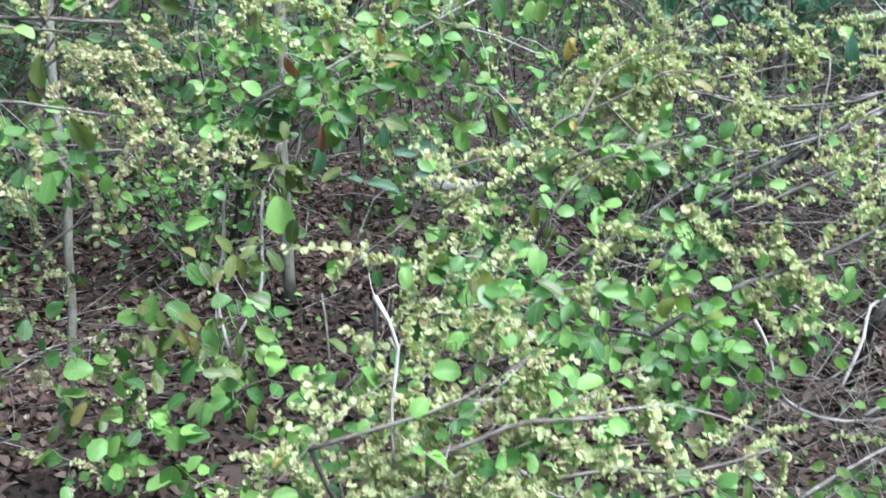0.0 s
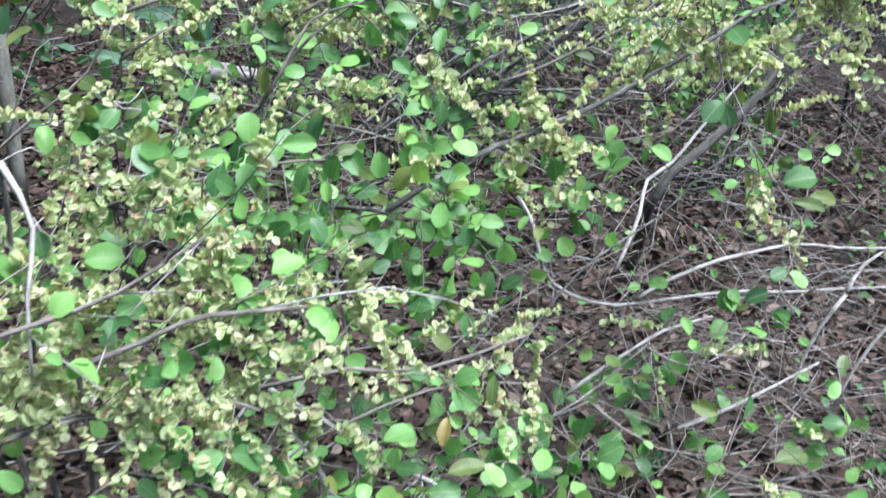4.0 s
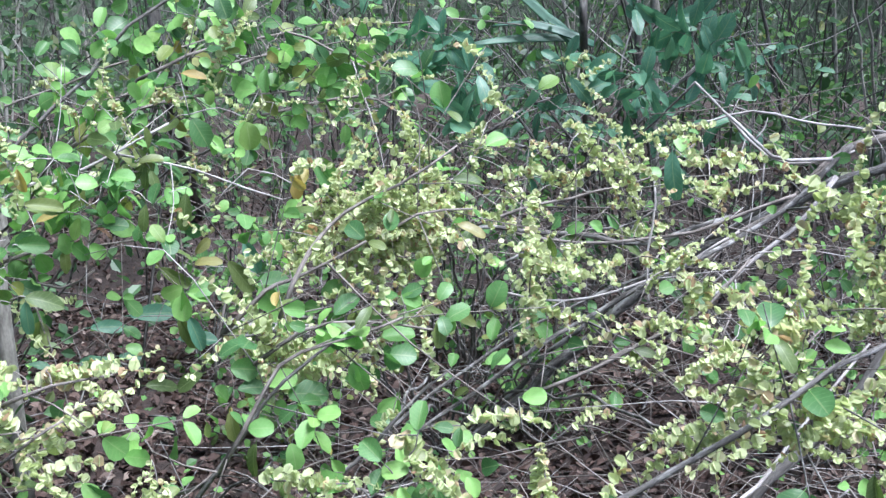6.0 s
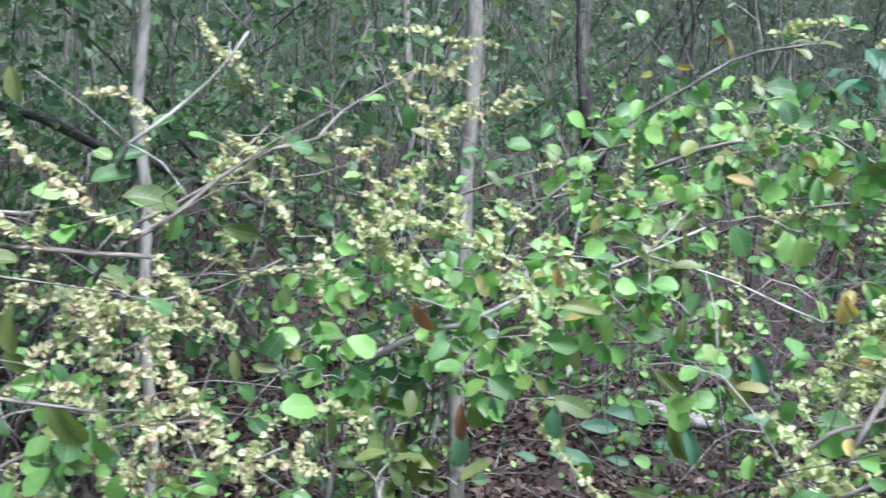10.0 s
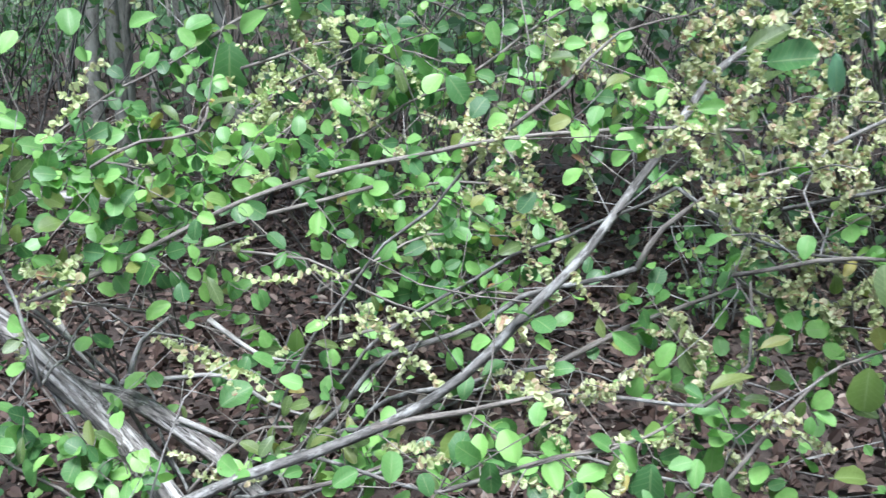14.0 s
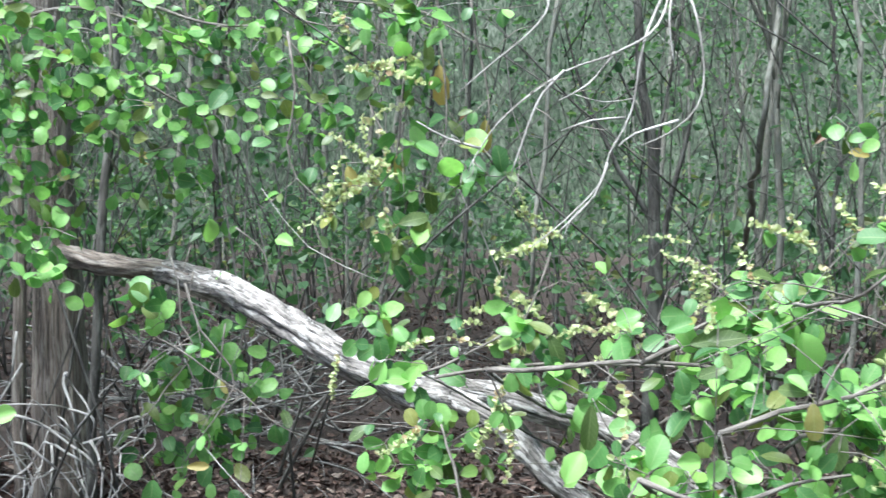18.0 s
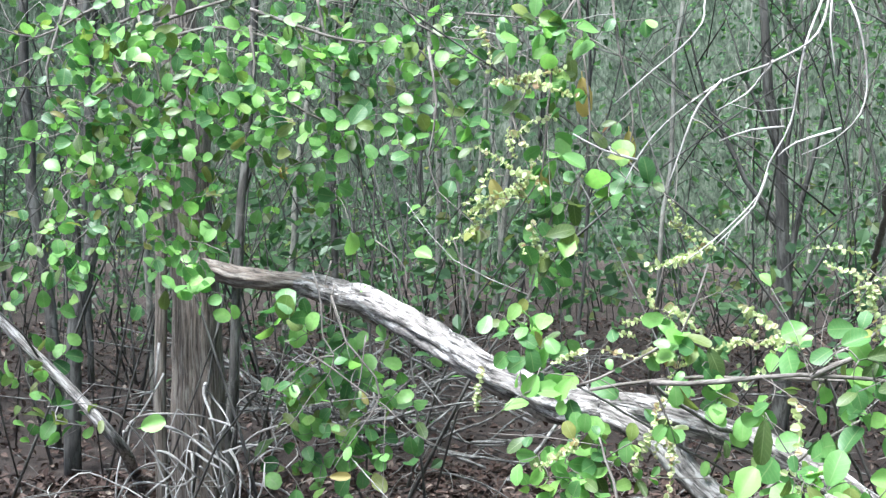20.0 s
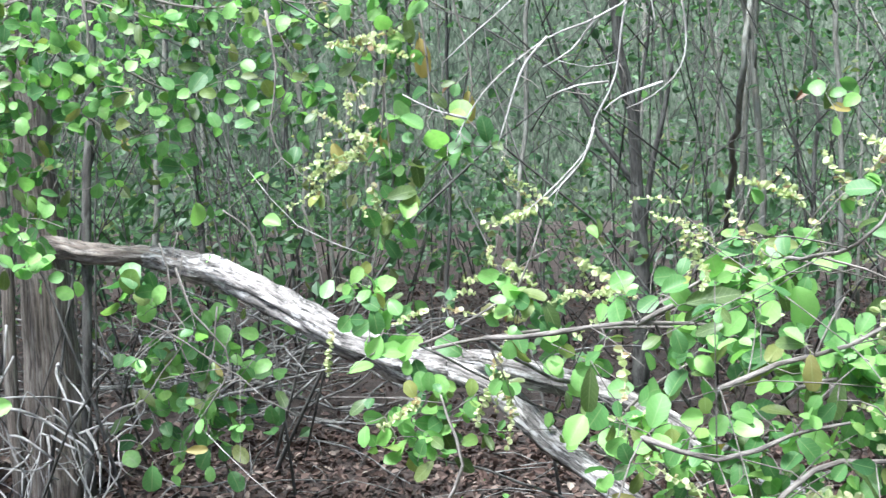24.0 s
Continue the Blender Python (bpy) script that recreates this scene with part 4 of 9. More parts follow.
s = shrub("leafy_shrub", (2.75, 3.73, 0.00), "green leafy shrub with whitish forked branches and a few yellow leaves", "fruiting shrubs")
stem(s, [(2.18, 2.24, 1.16), (2.23, 2.23, 1.30), (2.30, 2.19, 1.38), (2.41, 2.12, 1.51), (2.56, 2.01, 1.66), (2.69, 1.92, 1.77), (2.84, 1.79, 1.82)], 0.009, 0.004, M_DARK, twigs=11, fruits=4, leaves=18, own=7)
stem(s, [(1.86, 1.82, 1.16), (1.95, 1.76, 1.25), (2.09, 1.65, 1.33), (2.16, 1.59, 1.37), (2.25, 1.52, 1.43)], 0.009, 0.004, M_PALE, twigs=9, fruits=3, leaves=18)
stem(s, [(2.14, 1.57, 1.37), (2.22, 1.48, 1.34), (2.29, 1.42, 1.31), (2.39, 1.31, 1.26)], 0.005, 0.003, M_PALE, twigs=11, fruits=3, leaves=16, rooted=False)
stem(s, [(2.18, 1.94, 1.31), (2.34, 1.82, 1.43), (2.50, 1.68, 1.46), (2.65, 1.54, 1.47)], 0.007, 0.003, M_STEM, twigs=14, fruits=4, leaves=10)
stem(s, [(2.48, 1.99, 1.49), (2.64, 1.86, 1.57), (2.78, 1.73, 1.60), (2.93, 1.56, 1.50)], 0.007, 0.003, M_STEM, twigs=14, fruits=5, leaves=18)
stem(s, [(1.94, 2.00, 1.16), (2.06, 1.87, 1.11), (2.18, 1.76, 1.13), (2.32, 1.63, 1.15)], 0.007, 0.003, M_STEM, twigs=14, fruits=2, leaves=10)
stem(s, [(1.78, 1.83, 1.05), (1.89, 1.74, 1.12), (2.01, 1.63, 1.09), (2.07, 1.58, 1.12)], 0.007, 0.003, M_STEM, twigs=12, fruits=4, leaves=9)
stem(s, [(2.21, 2.66, 1.31), (2.41, 2.52, 1.42), (2.64, 2.36, 1.50), (2.87, 2.19, 1.58)], 0.006, 0.003, M_STEM, twigs=14, fruits=3, leaves=19)
stem(s, [(2.46, 2.46, 1.35), (2.73, 2.27, 1.44), (2.99, 2.08, 1.53), (3.25, 1.89, 1.57)], 0.006, 0.003, M_STEM, twigs=14, fruits=3, leaves=19)
stem(s, [(2.92, 2.25, 1.46), (3.20, 2.06, 1.58), (3.46, 1.86, 1.62), (3.71, 1.65, 1.59)], 0.006, 0.003, M_STEM, twigs=13, fruits=3, leaves=18)
stem(s, [(2.82, 1.91, 1.37), (2.98, 1.77, 1.41), (3.10, 1.64, 1.36), (3.21, 1.50, 1.23)], 0.006, 0.003, M_STEM, twigs=12, fruits=4, leaves=16)
stem(s, [(2.75, 2.11, 0.55), (2.77, 2.12, 0.68), (2.82, 2.12, 0.84), (2.88, 2.09, 0.97)], 0.006, 0.004, M_STEM, twigs=2, fruits=0, leaves=4, own=0)
stem(s, [(1.62, 1.84, 1.13), (1.72, 1.78, 1.20), (1.80, 1.74, 1.23), (1.90, 1.71, 1.27), (1.99, 1.65, 1.32)], 0.013, 0.006, M_PALE, twigs=8, fruits=3, leaves=14)
stem(s, [(1.77, 1.77, 1.08), (1.75, 1.76, 0.99), (1.72, 1.80, 0.79)], 0.007, 0.006, M_PALE, twigs=3, fruits=0, leaves=8, rooted=False)
stem(s, [(1.73, 1.82, 1.17), (1.70, 1.87, 0.97), (1.67, 1.91, 0.77)], 0.01, 0.007, M_PALE, twigs=3, fruits=0, leaves=8, rooted=False)
stem(s, [(1.57, 1.88, 0.91), (1.53, 1.86, 0.69), (1.51, 1.85, 0.51), (1.50, 1.80, 0.40)], 0.009, 0.009, M_PALE, twigs=4, fruits=0, leaves=8, rooted=False)
stem(s, [(1.64, 1.79, 0.89), (1.58, 1.74, 0.70), (1.55, 1.70, 0.59), (1.44, 1.73, 0.43)], 0.009, 0.007, M_PALE, twigs=4, fruits=0, leaves=8, rooted=False)
stem(s, [(1.88, 1.73, 1.13), (2.01, 1.66, 1.18), (2.15, 1.59, 1.23), (2.24, 1.54, 1.21)], 0.006, 0.003, M_STEM, twigs=13, fruits=3, leaves=9)

# spray of fruit over the middle of the hedge
s = shrub("fruiting_shrub", (0.83, 3.06, 0.00), "tangled shrub thick with pale and browning winged fruits", "fruiting shrubs")
BROWNED.add(s)
stem(s, [(0.61, 1.92, 1.45), (0.80, 1.82, 1.45), (0.91, 1.59, 1.48), (1.01, 1.56, 1.46), (1.10, 1.54, 1.45)], 0.009, 0.005, M_STEM, twigs=5, fruits=5, leaves=6)
stem(s, [(0.58, 1.45, 1.50), (0.75, 1.41, 1.48), (0.89, 1.37, 1.46)], 0.005, 0.003, M_STEM, twigs=9, fruits=8, leaves=5)
stem(s, [(0.52, 2.34, 1.32), (0.68, 2.29, 1.26), (0.79, 1.95, 1.28)], 0.006, 0.003, M_STEM, twigs=9, fruits=10, leaves=4)
stem(s, [(0.46, 2.09, 1.05), (0.55, 2.08, 1.10), (0.64, 2.07, 1.13), (0.76, 2.05, 1.17)], 0.006, 0.004, M_PALE, twigs=7, fruits=7, leaves=9)
stem(s, [(0.67, 1.40, 1.34), (0.76, 1.37, 1.33), (0.86, 1.34, 1.30), (0.95, 1.32, 1.28)], 0.005, 0.003, M_STEM, twigs=10, fruits=11, leaves=8)
stem(s, [(1.09, 1.66, 1.62), (1.16, 1.65, 1.67), (1.22, 1.64, 1.72), (1.29, 1.63, 1.81)], 0.006, 0.003, M_PALE, twigs=7, fruits=8, leaves=2)
stem(s, [(1.05, 1.56, 1.47), (1.16, 1.63, 1.50), (1.23, 1.62, 1.56), (1.33, 1.60, 1.61), (1.59, 1.84, 1.67), (1.71, 1.82, 1.74)], 0.006, 0.003, M_STEM, twigs=8, fruits=8, leaves=6)
stem(s, [(0.40, 2.22, 0.91), (0.57, 2.19, 0.96), (0.71, 1.92, 1.06), (0.92, 1.88, 1.11), (1.05, 1.85, 1.12)], 0.006, 0.003, M_DARK, twigs=12, fruits=12, leaves=9)
stem(s, [(0.32, 2.16, 0.80), (0.53, 2.12, 0.85), (0.70, 1.88, 0.90), (0.89, 1.83, 0.86)], 0.006, 0.003, M_STEM, twigs=12, fruits=12, leaves=9)
stem(s, [(0.25, 2.30, 0.89), (0.42, 2.25, 0.83), (0.58, 2.11, 0.85), (0.75, 1.87, 0.89)], 0.005, 0.003, M_DARK, twigs=9, fruits=9, leaves=9)
stem(s, [(0.77, 1.83, 0.97), (0.90, 1.82, 1.04), (1.06, 1.79, 1.09), (1.24, 1.75, 1.09)], 0.006, 0.003, M_STEM, twigs=13, fruits=13, leaves=8)
stem(s, [(0.90, 1.72, 0.87), (1.06, 1.71, 0.95), (1.22, 1.68, 1.00), (1.37, 1.66, 1.05)], 0.006, 0.003, M_STEM, twigs=13, fruits=13, leaves=8)
stem(s, [(1.04, 1.84, 1.26), (1.16, 1.82, 1.30), (1.28, 1.80, 1.32), (1.41, 1.78, 1.38)], 0.006, 0.003, M_STEM, twigs=11, fruits=12, leaves=7)
stem(s, [(1.19, 2.00, 1.43), (1.33, 1.99, 1.50), (1.46, 1.98, 1.62)], 0.006, 0.003, M_STEM, twigs=9, fruits=10, leaves=9)
stem(s, [(0.52, 2.47, 1.42), (0.68, 2.45, 1.49), (0.81, 2.42, 1.51)], 0.005, 0.003, M_STEM, twigs=11, fruits=13, leaves=8)
stem(s, [(0.88, 1.95, 1.14), (1.05, 1.88, 1.10), (1.26, 1.81, 1.10), (1.41, 1.74, 1.05)], 0.005, 0.003, M_DARK, twigs=10, fruits=11, leaves=9, olive=0.2)

# dark bowed branch and the greener shrub round it
s = shrub("bowed_shrub", (-0.92, 2.42, 0.00), "shrub with one long dark bowed branch, round leaves and browning fruits", "fruiting shrubs")
BROWNED.add(s)
stem(s, [(-0.77, 1.83, 0.35), (-0.54, 1.91, 0.44), (-0.29, 1.99, 0.53), (-0.15, 2.05, 0.62), (-0.07, 2.09, 0.70), (0.02, 2.13, 0.79), (0.10, 2.20, 0.89), (0.18, 2.32, 0.99), (0.27, 2.50, 1.11), (0.44, 2.75, 1.22), (0.61, 1.93, 1.45), (0.77, 1.84, 1.50), (0.96, 1.79, 1.49)], 0.014, 0.006, M_DARK, twigs=6, fruits=6, leaves=9, own=4, wander=0.008, rooted=False)
stem(s, [(-1.14, 2.19, 0.65), (-0.99, 2.25, 0.71), (-0.85, 2.30, 0.78), (-0.71, 2.35, 0.85), (-0.55, 2.41, 0.90), (-0.40, 2.45, 0.93), (-0.23, 2.37, 0.98), (-0.06, 2.41, 1.00), (0.14, 2.46, 1.01), (0.35, 2.51, 1.00)], 0.008, 0.005, M_STEM, twigs=6, fruits=4, leaves=9, own=5, wander=0.004)
stem(s, [(-0.31, 1.98, 0.53), (-0.21, 2.01, 0.55), (-0.08, 2.05, 0.57), (0.03, 2.08, 0.59)], 0.009, 0.004, M_STEM, twigs=12, fruits=8, leaves=12)
stem(s, [(-0.50, 1.94, 0.40), (-0.36, 1.98, 0.42), (-0.19, 2.04, 0.47), (-0.01, 2.08, 0.46)], 0.006, 0.003, M_STEM, twigs=14, fruits=7, leaves=16)
stem(s, [(-0.15, 1.84, 0.49), (-0.04, 1.88, 0.52), (0.13, 1.93, 0.55), (0.22, 1.96, 0.59)], 0.006, 0.003, M_STEM, twigs=14, fruits=6, leaves=16, sets=[ROUND])
stem(s, [(-0.01, 2.22, 0.58), (0.12, 2.27, 0.64), (0.25, 2.32, 0.69), (0.36, 2.36, 0.73)], 0.008, 0.004, M_STEM, twigs=10, fruits=8, leaves=10)
stem(s, [(0.14, 2.31, 0.76), (0.19, 2.35, 0.84), (0.28, 2.39, 0.91), (0.42, 2.44, 0.94)], 0.009, 0.004, M_STEM, twigs=11, fruits=10, leaves=9)
stem(s, [(0.21, 2.37, 0.91), (0.32, 2.38, 0.84), (0.45, 2.40, 0.79), (0.61, 2.43, 0.77)], 0.006, 0.003, M_DARK, twigs=8, fruits=9, leaves=9)
stem(s, [(-0.13, 2.42, 1.01), (-0.03, 2.48, 1.09), (0.08, 2.53, 1.19), (0.24, 2.58, 1.23)], 0.006, 0.003, M_STEM, twigs=12, fruits=11, leaves=13)
stem(s, [(0.28, 2.08, 0.58), (0.35, 2.12, 0.65), (0.35, 2.16, 0.79)], 0.006, 0.003, M_STEM, twigs=9, fruits=9, leaves=9)
stem(s, [(0.32, 2.05, 0.44), (0.43, 2.12, 0.58), (0.51, 2.15, 0.64), (0.59, 2.18, 0.67)], 0.006, 0.003, M_STEM, twigs=8, fruits=7, leaves=10)

s = shrub("leafy_shrub", (-0.99, 4.01, 0.00), "dense green shrub behind the bowed branch with small fruits", "fruiting shrubs")
stem(s, [(-0.70, 2.78, 0.51), (-0.59, 2.83, 0.57), (-0.43, 2.89, 0.64), (-0.23, 2.93, 0.64)], 0.007, 0.003, M_STEM, twigs=16, fruits=5, leaves=22)
stem(s, [(-0.84, 2.94, 0.80), (-0.64, 3.01, 0.88), (-0.47, 3.08, 0.98), (-0.27, 3.15, 1.03)], 0.007, 0.003, M_STEM, twigs=16, fruits=6, leaves=22)
stem(s, [(-1.03, 3.02, 0.88), (-0.89, 3.09, 0.99), (-0.71, 3.15, 1.06), (-0.50, 3.23, 1.13)], 0.007, 0.003, M_STEM, twigs=15, fruits=8, leaves=20)
stem(s, [(-0.61, 2.67, 0.43), (-0.42, 2.73, 0.48), (-0.26, 2.79, 0.53), (-0.12, 2.82, 0.51)], 0.007, 0.003, M_STEM, twigs=16, fruits=5, leaves=22)
stem(s, [(-0.63, 2.95, 0.68), (-0.46, 3.02, 0.75), (-0.28, 3.06, 0.74), (-0.11, 3.09, 0.71)], 0.007, 0.003, M_STEM, twigs=16, fruits=6, leaves=22)
stem(s, [(-0.92, 2.46, 0.71), (-0.72, 2.51, 0.69), (-0.57, 2.53, 0.65), (-0.42, 2.55, 0.57), (-0.31, 2.57, 0.54)], 0.006, 0.003, M_STEM, twigs=9, fruits=5, leaves=14)
stem(s, [(-1.72, 3.10, 0.77), (-1.59, 3.16, 0.87), (-1.45, 3.23, 0.97), (-1.32, 3.27, 1.02), (-1.18, 3.34, 1.12)], 0.007, 0.004, M_STEM, twigs=8, fruits=1, leaves=6, size=0.055)
stem(s, [(-1.20, 2.73, 0.77), (-1.05, 2.79, 0.84), (-0.89, 2.83, 0.85), (-0.78, 2.88, 0.93)], 0.006, 0.003, M_STEM, twigs=14, fruits=2, leaves=6)
stem(s, [(-1.12, 3.14, 1.12), (-0.95, 3.22, 1.22), (-0.75, 3.31, 1.28), (-0.58, 3.38, 1.33)], 0.008, 0.003, M_STEM, twigs=14, fruits=4, leaves=6, size=0.06, olive=0.25)
stem(s, [(-0.66, 3.22, 1.25), (-0.46, 3.31, 1.34), (-0.25, 3.40, 1.40), (-0.04, 3.49, 1.45)], 0.006, 0.003, M_STEM, twigs=14, fruits=6, leaves=20)
stem(s, [(-0.41, 3.13, 1.00), (-0.24, 3.22, 1.12), (-0.09, 3.30, 1.22), (0.10, 3.39, 1.30)], 0.006, 0.003, M_STEM, twigs=14, fruits=8, leaves=18)
stem(s, [(-0.39, 3.21, 1.26), (-0.20, 3.27, 1.24), (-0.02, 3.33, 1.22), (0.14, 3.37, 1.16)], 0.006, 0.003, M_STEM, twigs=14, fruits=7, leaves=19)
stem(s, [(-0.95, 2.96, 1.06), (-0.77, 3.04, 1.11), (-0.57, 3.10, 1.10), (-0.40, 3.15, 1.04)], 0.006, 0.003, M_STEM, twigs=13, fruits=9, leaves=15)
stem(s, [(-0.54, 3.36, 1.21), (-0.35, 3.40, 1.12), (-0.17, 3.45, 1.04), (-0.01, 3.47, 0.91)], 0.006, 0.003, M_STEM, twigs=13, fruits=5, leaves=17)

s = shrub("ground_shrub", (-1.60, 3.26, 0.00), "low green shrub growing round the fallen dead limb", "fruiting shrubs")
stem(s, [(-1.18, 2.27, 0.64), (-1.06, 2.29, 0.62), (-0.88, 2.33, 0.59), (-0.73, 2.35, 0.54)], 0.006, 0.003, M_STEM, twigs=15, fruits=4, leaves=20)
stem(s, [(-1.00, 2.39, 0.52), (-0.89, 2.41, 0.51), (-0.77, 2.42, 0.45), (-0.67, 2.43, 0.39)], 0.005, 0.003, M_PALE, twigs=9, fruits=4, leaves=13)
stem(s, [(-0.78, 2.15, 0.26), (-0.71, 2.19, 0.34), (-0.63, 2.23, 0.39), (-0.50, 2.26, 0.38)], 0.006, 0.003, M_STEM, twigs=12, fruits=2, leaves=18, size=0.044)
stem(s, [(-1.08, 1.92, 0.45), (-1.01, 1.92, 0.41), (-0.93, 1.93, 0.37), (-0.88, 1.93, 0.33)], 0.006, 0.003, M_STEM, twigs=12, fruits=0, leaves=18, size=0.044)
stem(s, [(-1.59, 1.85, 1.09), (-1.52, 1.90, 1.13), (-1.45, 1.94, 1.16), (-1.38, 1.97, 1.18)], 0.006, 0.003, M_STEM, twigs=12, fruits=4, leaves=18)
stem(s, [(-2.01, 1.72, 0.76), (-1.93, 1.78, 0.83), (-1.85, 1.85, 0.90), (-1.79, 1.89, 0.94)], 0.004, 0.002, M_STEM, twigs=13, fruits=3, leaves=19)
stem(s, [(-0.91, 1.87, 0.61), (-0.96, 1.90, 0.76), (-1.02, 1.91, 0.90), (-1.07, 1.93, 1.03)], 0.005, 0.003, M_DARK, twigs=9, fruits=4, leaves=16)

# bright green sprays in front of the dead limb
s = shrub("young_shrub", (-2.53, 3.09, 0.00), "bright green young shrub with upright fruit spikes before the dead limb", "fruiting shrubs")
stem(s, [(-2.30, 1.72, 1.15), (-2.19, 1.82, 1.16), (-2.08, 1.91, 1.17), (-1.97, 2.00, 1.18), (-1.84, 2.11, 1.16)], 0.008, 0.004, M_STEM, twigs=9, fruits=1.5, leaves=14, size=0.042)
stem(s, [(-2.06, 1.92, 1.18), (-1.99, 1.99, 1.23), (-1.89, 2.08, 1.28), (-1.45, 1.67, 1.41), (-1.42, 1.70, 1.46)], 0.007, 0.003, M_STEM, twigs=14, fruits=2.5, leaves=16, size=0.042, olive=0.2, rooted=False)
stem(s, [(-1.71, 1.70, 1.14), (-1.64, 1.77, 1.18), (-1.55, 1.85, 1.22), (-1.48, 1.92, 1.29), (-1.44, 1.97, 1.39)], 0.007, 0.003, M_STEM, twigs=17, fruits=2, leaves=20, size=0.042)
stem(s, [(-1.75, 1.54, 1.08), (-1.66, 1.61, 1.05), (-1.57, 1.68, 1.09), (-1.50, 1.75, 1.11)], 0.007, 0.003, M_STEM, twigs=18, fruits=1.5, leaves=20, size=0.042)
stem(s, [(-1.59, 1.65, 0.96), (-1.54, 1.70, 1.03), (-1.46, 1.76, 1.05), (-1.35, 1.86, 1.06)], 0.007, 0.003, M_STEM, twigs=17, fruits=2, leaves=18, size=0.042)
stem(s, [(-1.66, 1.87, 1.12), (-1.58, 1.94, 1.14), (-1.49, 2.02, 1.12), (-1.42, 2.08, 1.15)], 0.006, 0.003, M_STEM, twigs=17, fruits=1.5, leaves=20, size=0.044)
stem(s, [(-2.50, 1.77, 0.71), (-2.47, 1.81, 0.82), (-2.50, 1.80, 0.93), (-2.52, 1.79, 0.98)], 0.006, 0.003, M_STEM, twigs=9, fruits=0.5, leaves=18, size=0.044)
stem(s, [(-2.78, 1.97, 0.74), (-2.78, 1.99, 0.81), (-2.77, 2.01, 0.87)], 0.006, 0.003, M_STEM, twigs=21, fruits=0.5, leaves=22, size=0.044)
stem(s, [(-2.67, 1.90, 1.05), (-2.56, 2.06, 1.07), (-2.41, 2.26, 1.08), (-2.27, 2.44, 1.08)], 0.006, 0.004, M_STEM, twigs=6, fruits=1, leaves=12, rooted=False, size=0.044)
stem(s, [(-2.65, 1.84, 1.07), (-2.57, 1.91, 1.11), (-2.48, 2.00, 1.21), (-2.44, 2.05, 1.37)], 0.005, 0.003, M_STEM, twigs=9, fruits=3.5, leaves=11, size=0.044)
stem(s, [(-2.20, 2.15, 1.17), (-2.13, 2.25, 1.23), (-2.07, 2.34, 1.32)], 0.006, 0.003, M_STEM, twigs=15, fruits=2, leaves=18, size=0.042)
stem(s, [(-2.20, 1.94, 0.89), (-2.14, 2.04, 0.99), (-2.07, 2.14, 1.07)], 0.006, 0.003, M_STEM, twigs=15, fruits=1.5, leaves=18, size=0.042)

s = shrub("young_shrub", (-1.55, 3.65, 0.00), "young shrub with heart-shaped bright leaves on a long bare twig", "fruiting shrubs")
stem(s, [(-1.26, 1.99, 1.07), (-1.30, 1.97, 1.13), (-1.34, 1.96, 1.19), (-1.37, 1.96, 1.23)], 0.004, 0.002, M_STEM, twigs=10, fruits=2, leaves=12, size=0.042)
stem(s, [(-1.20, 2.28, 0.63), (-1.05, 2.38, 0.68), (-0.85, 2.51, 0.74), (-0.70, 2.60, 0.78), (-0.52, 2.71, 0.81)], 0.008, 0.006, M_STEM, twigs=10, fruits=2, leaves=14)
stem(s, [(-0.88, 2.07, 0.98), (-0.80, 2.12, 1.02), (-0.71, 2.18, 1.04), (-0.69, 2.20, 1.08)], 0.005, 0.003, M_STEM, twigs=16, fruits=0.5, leaves=22, size=0.04)
stem(s, [(-1.13, 2.03, 0.91), (-1.04, 2.09, 0.95), (-0.94, 2.15, 0.97), (-0.84, 2.20, 0.95)], 0.005, 0.003, M_STEM, twigs=16, fruits=1.5, leaves=18)
stem(s, [(-1.07, 2.13, 1.24), (-1.12, 2.13, 1.38), (-1.15, 2.14, 1.48), (-1.12, 2.17, 1.56)], 0.003, 0.002, M_STEM, twigs=7, fruits=3, leaves=14, rooted=False)

# ---- tree with a broken limb that leans down to the ground ----
t_ = plant("limb_tree", (-5.32, 2.07, 0.00), "rough brown tree with a long grey dead limb leaning down", "tree")
holder[t_] = t_
tk, line = tube("trunk", [(-5.32, 2.07, 0.00), (-5.32, 2.07, 0.26), (-5.33, 2.06, 0.49), (-5.33, 2.06, 0.70), (-5.33, 2.05, 0.92), (-5.35, 2.04, 1.17), (-5.36, 2.03, 1.42), (-5.37, 2.03, 1.74), (-5.39, 2.01, 2.03), (-5.43, 2.00, 2.51)], 0.132, 0.068, M_TRUNK, sides=48, step=0.05, rough=0.05, wander=0.014, ridge=0.12, lump=0.35)
under(t_, tk)
lb, _ = tube("limb", [(-5.28, 2.05, 1.12), (-5.10, 2.05, 1.12), (-4.83, 2.05, 1.12), (-4.54, 2.03, 1.14), (-4.32, 2.03, 1.14), (-4.14, 2.05, 1.13)], 0.04, 0.036, M_TRUNK, sides=26, step=0.03, rough=0.12, wander=0.01, ridge=0.4)
under(t_, tagged(lb, "brown bark-covered root of the dead limb"))
lb, line = tube("limb", [(-4.32, 2.03, 1.14), (-4.14, 2.05, 1.13), (-3.97, 2.08, 1.11), (-3.76, 2.12, 1.06), (-3.55, 2.15, 1.00), (-3.36, 2.16, 0.95), (-3.24, 2.18, 0.93), (-3.11, 2.19, 0.90), (-2.97, 2.19, 0.91), (-2.89, 2.20, 0.91)], 0.042, 0.05, M_LOG, t_, sides=30, step=0.025, rough=0.16, wander=0.01, ridge=0.5)
lb.parent = None
under(t_, tagged(lb, "weathered grey dead limb with peeling fibres"))
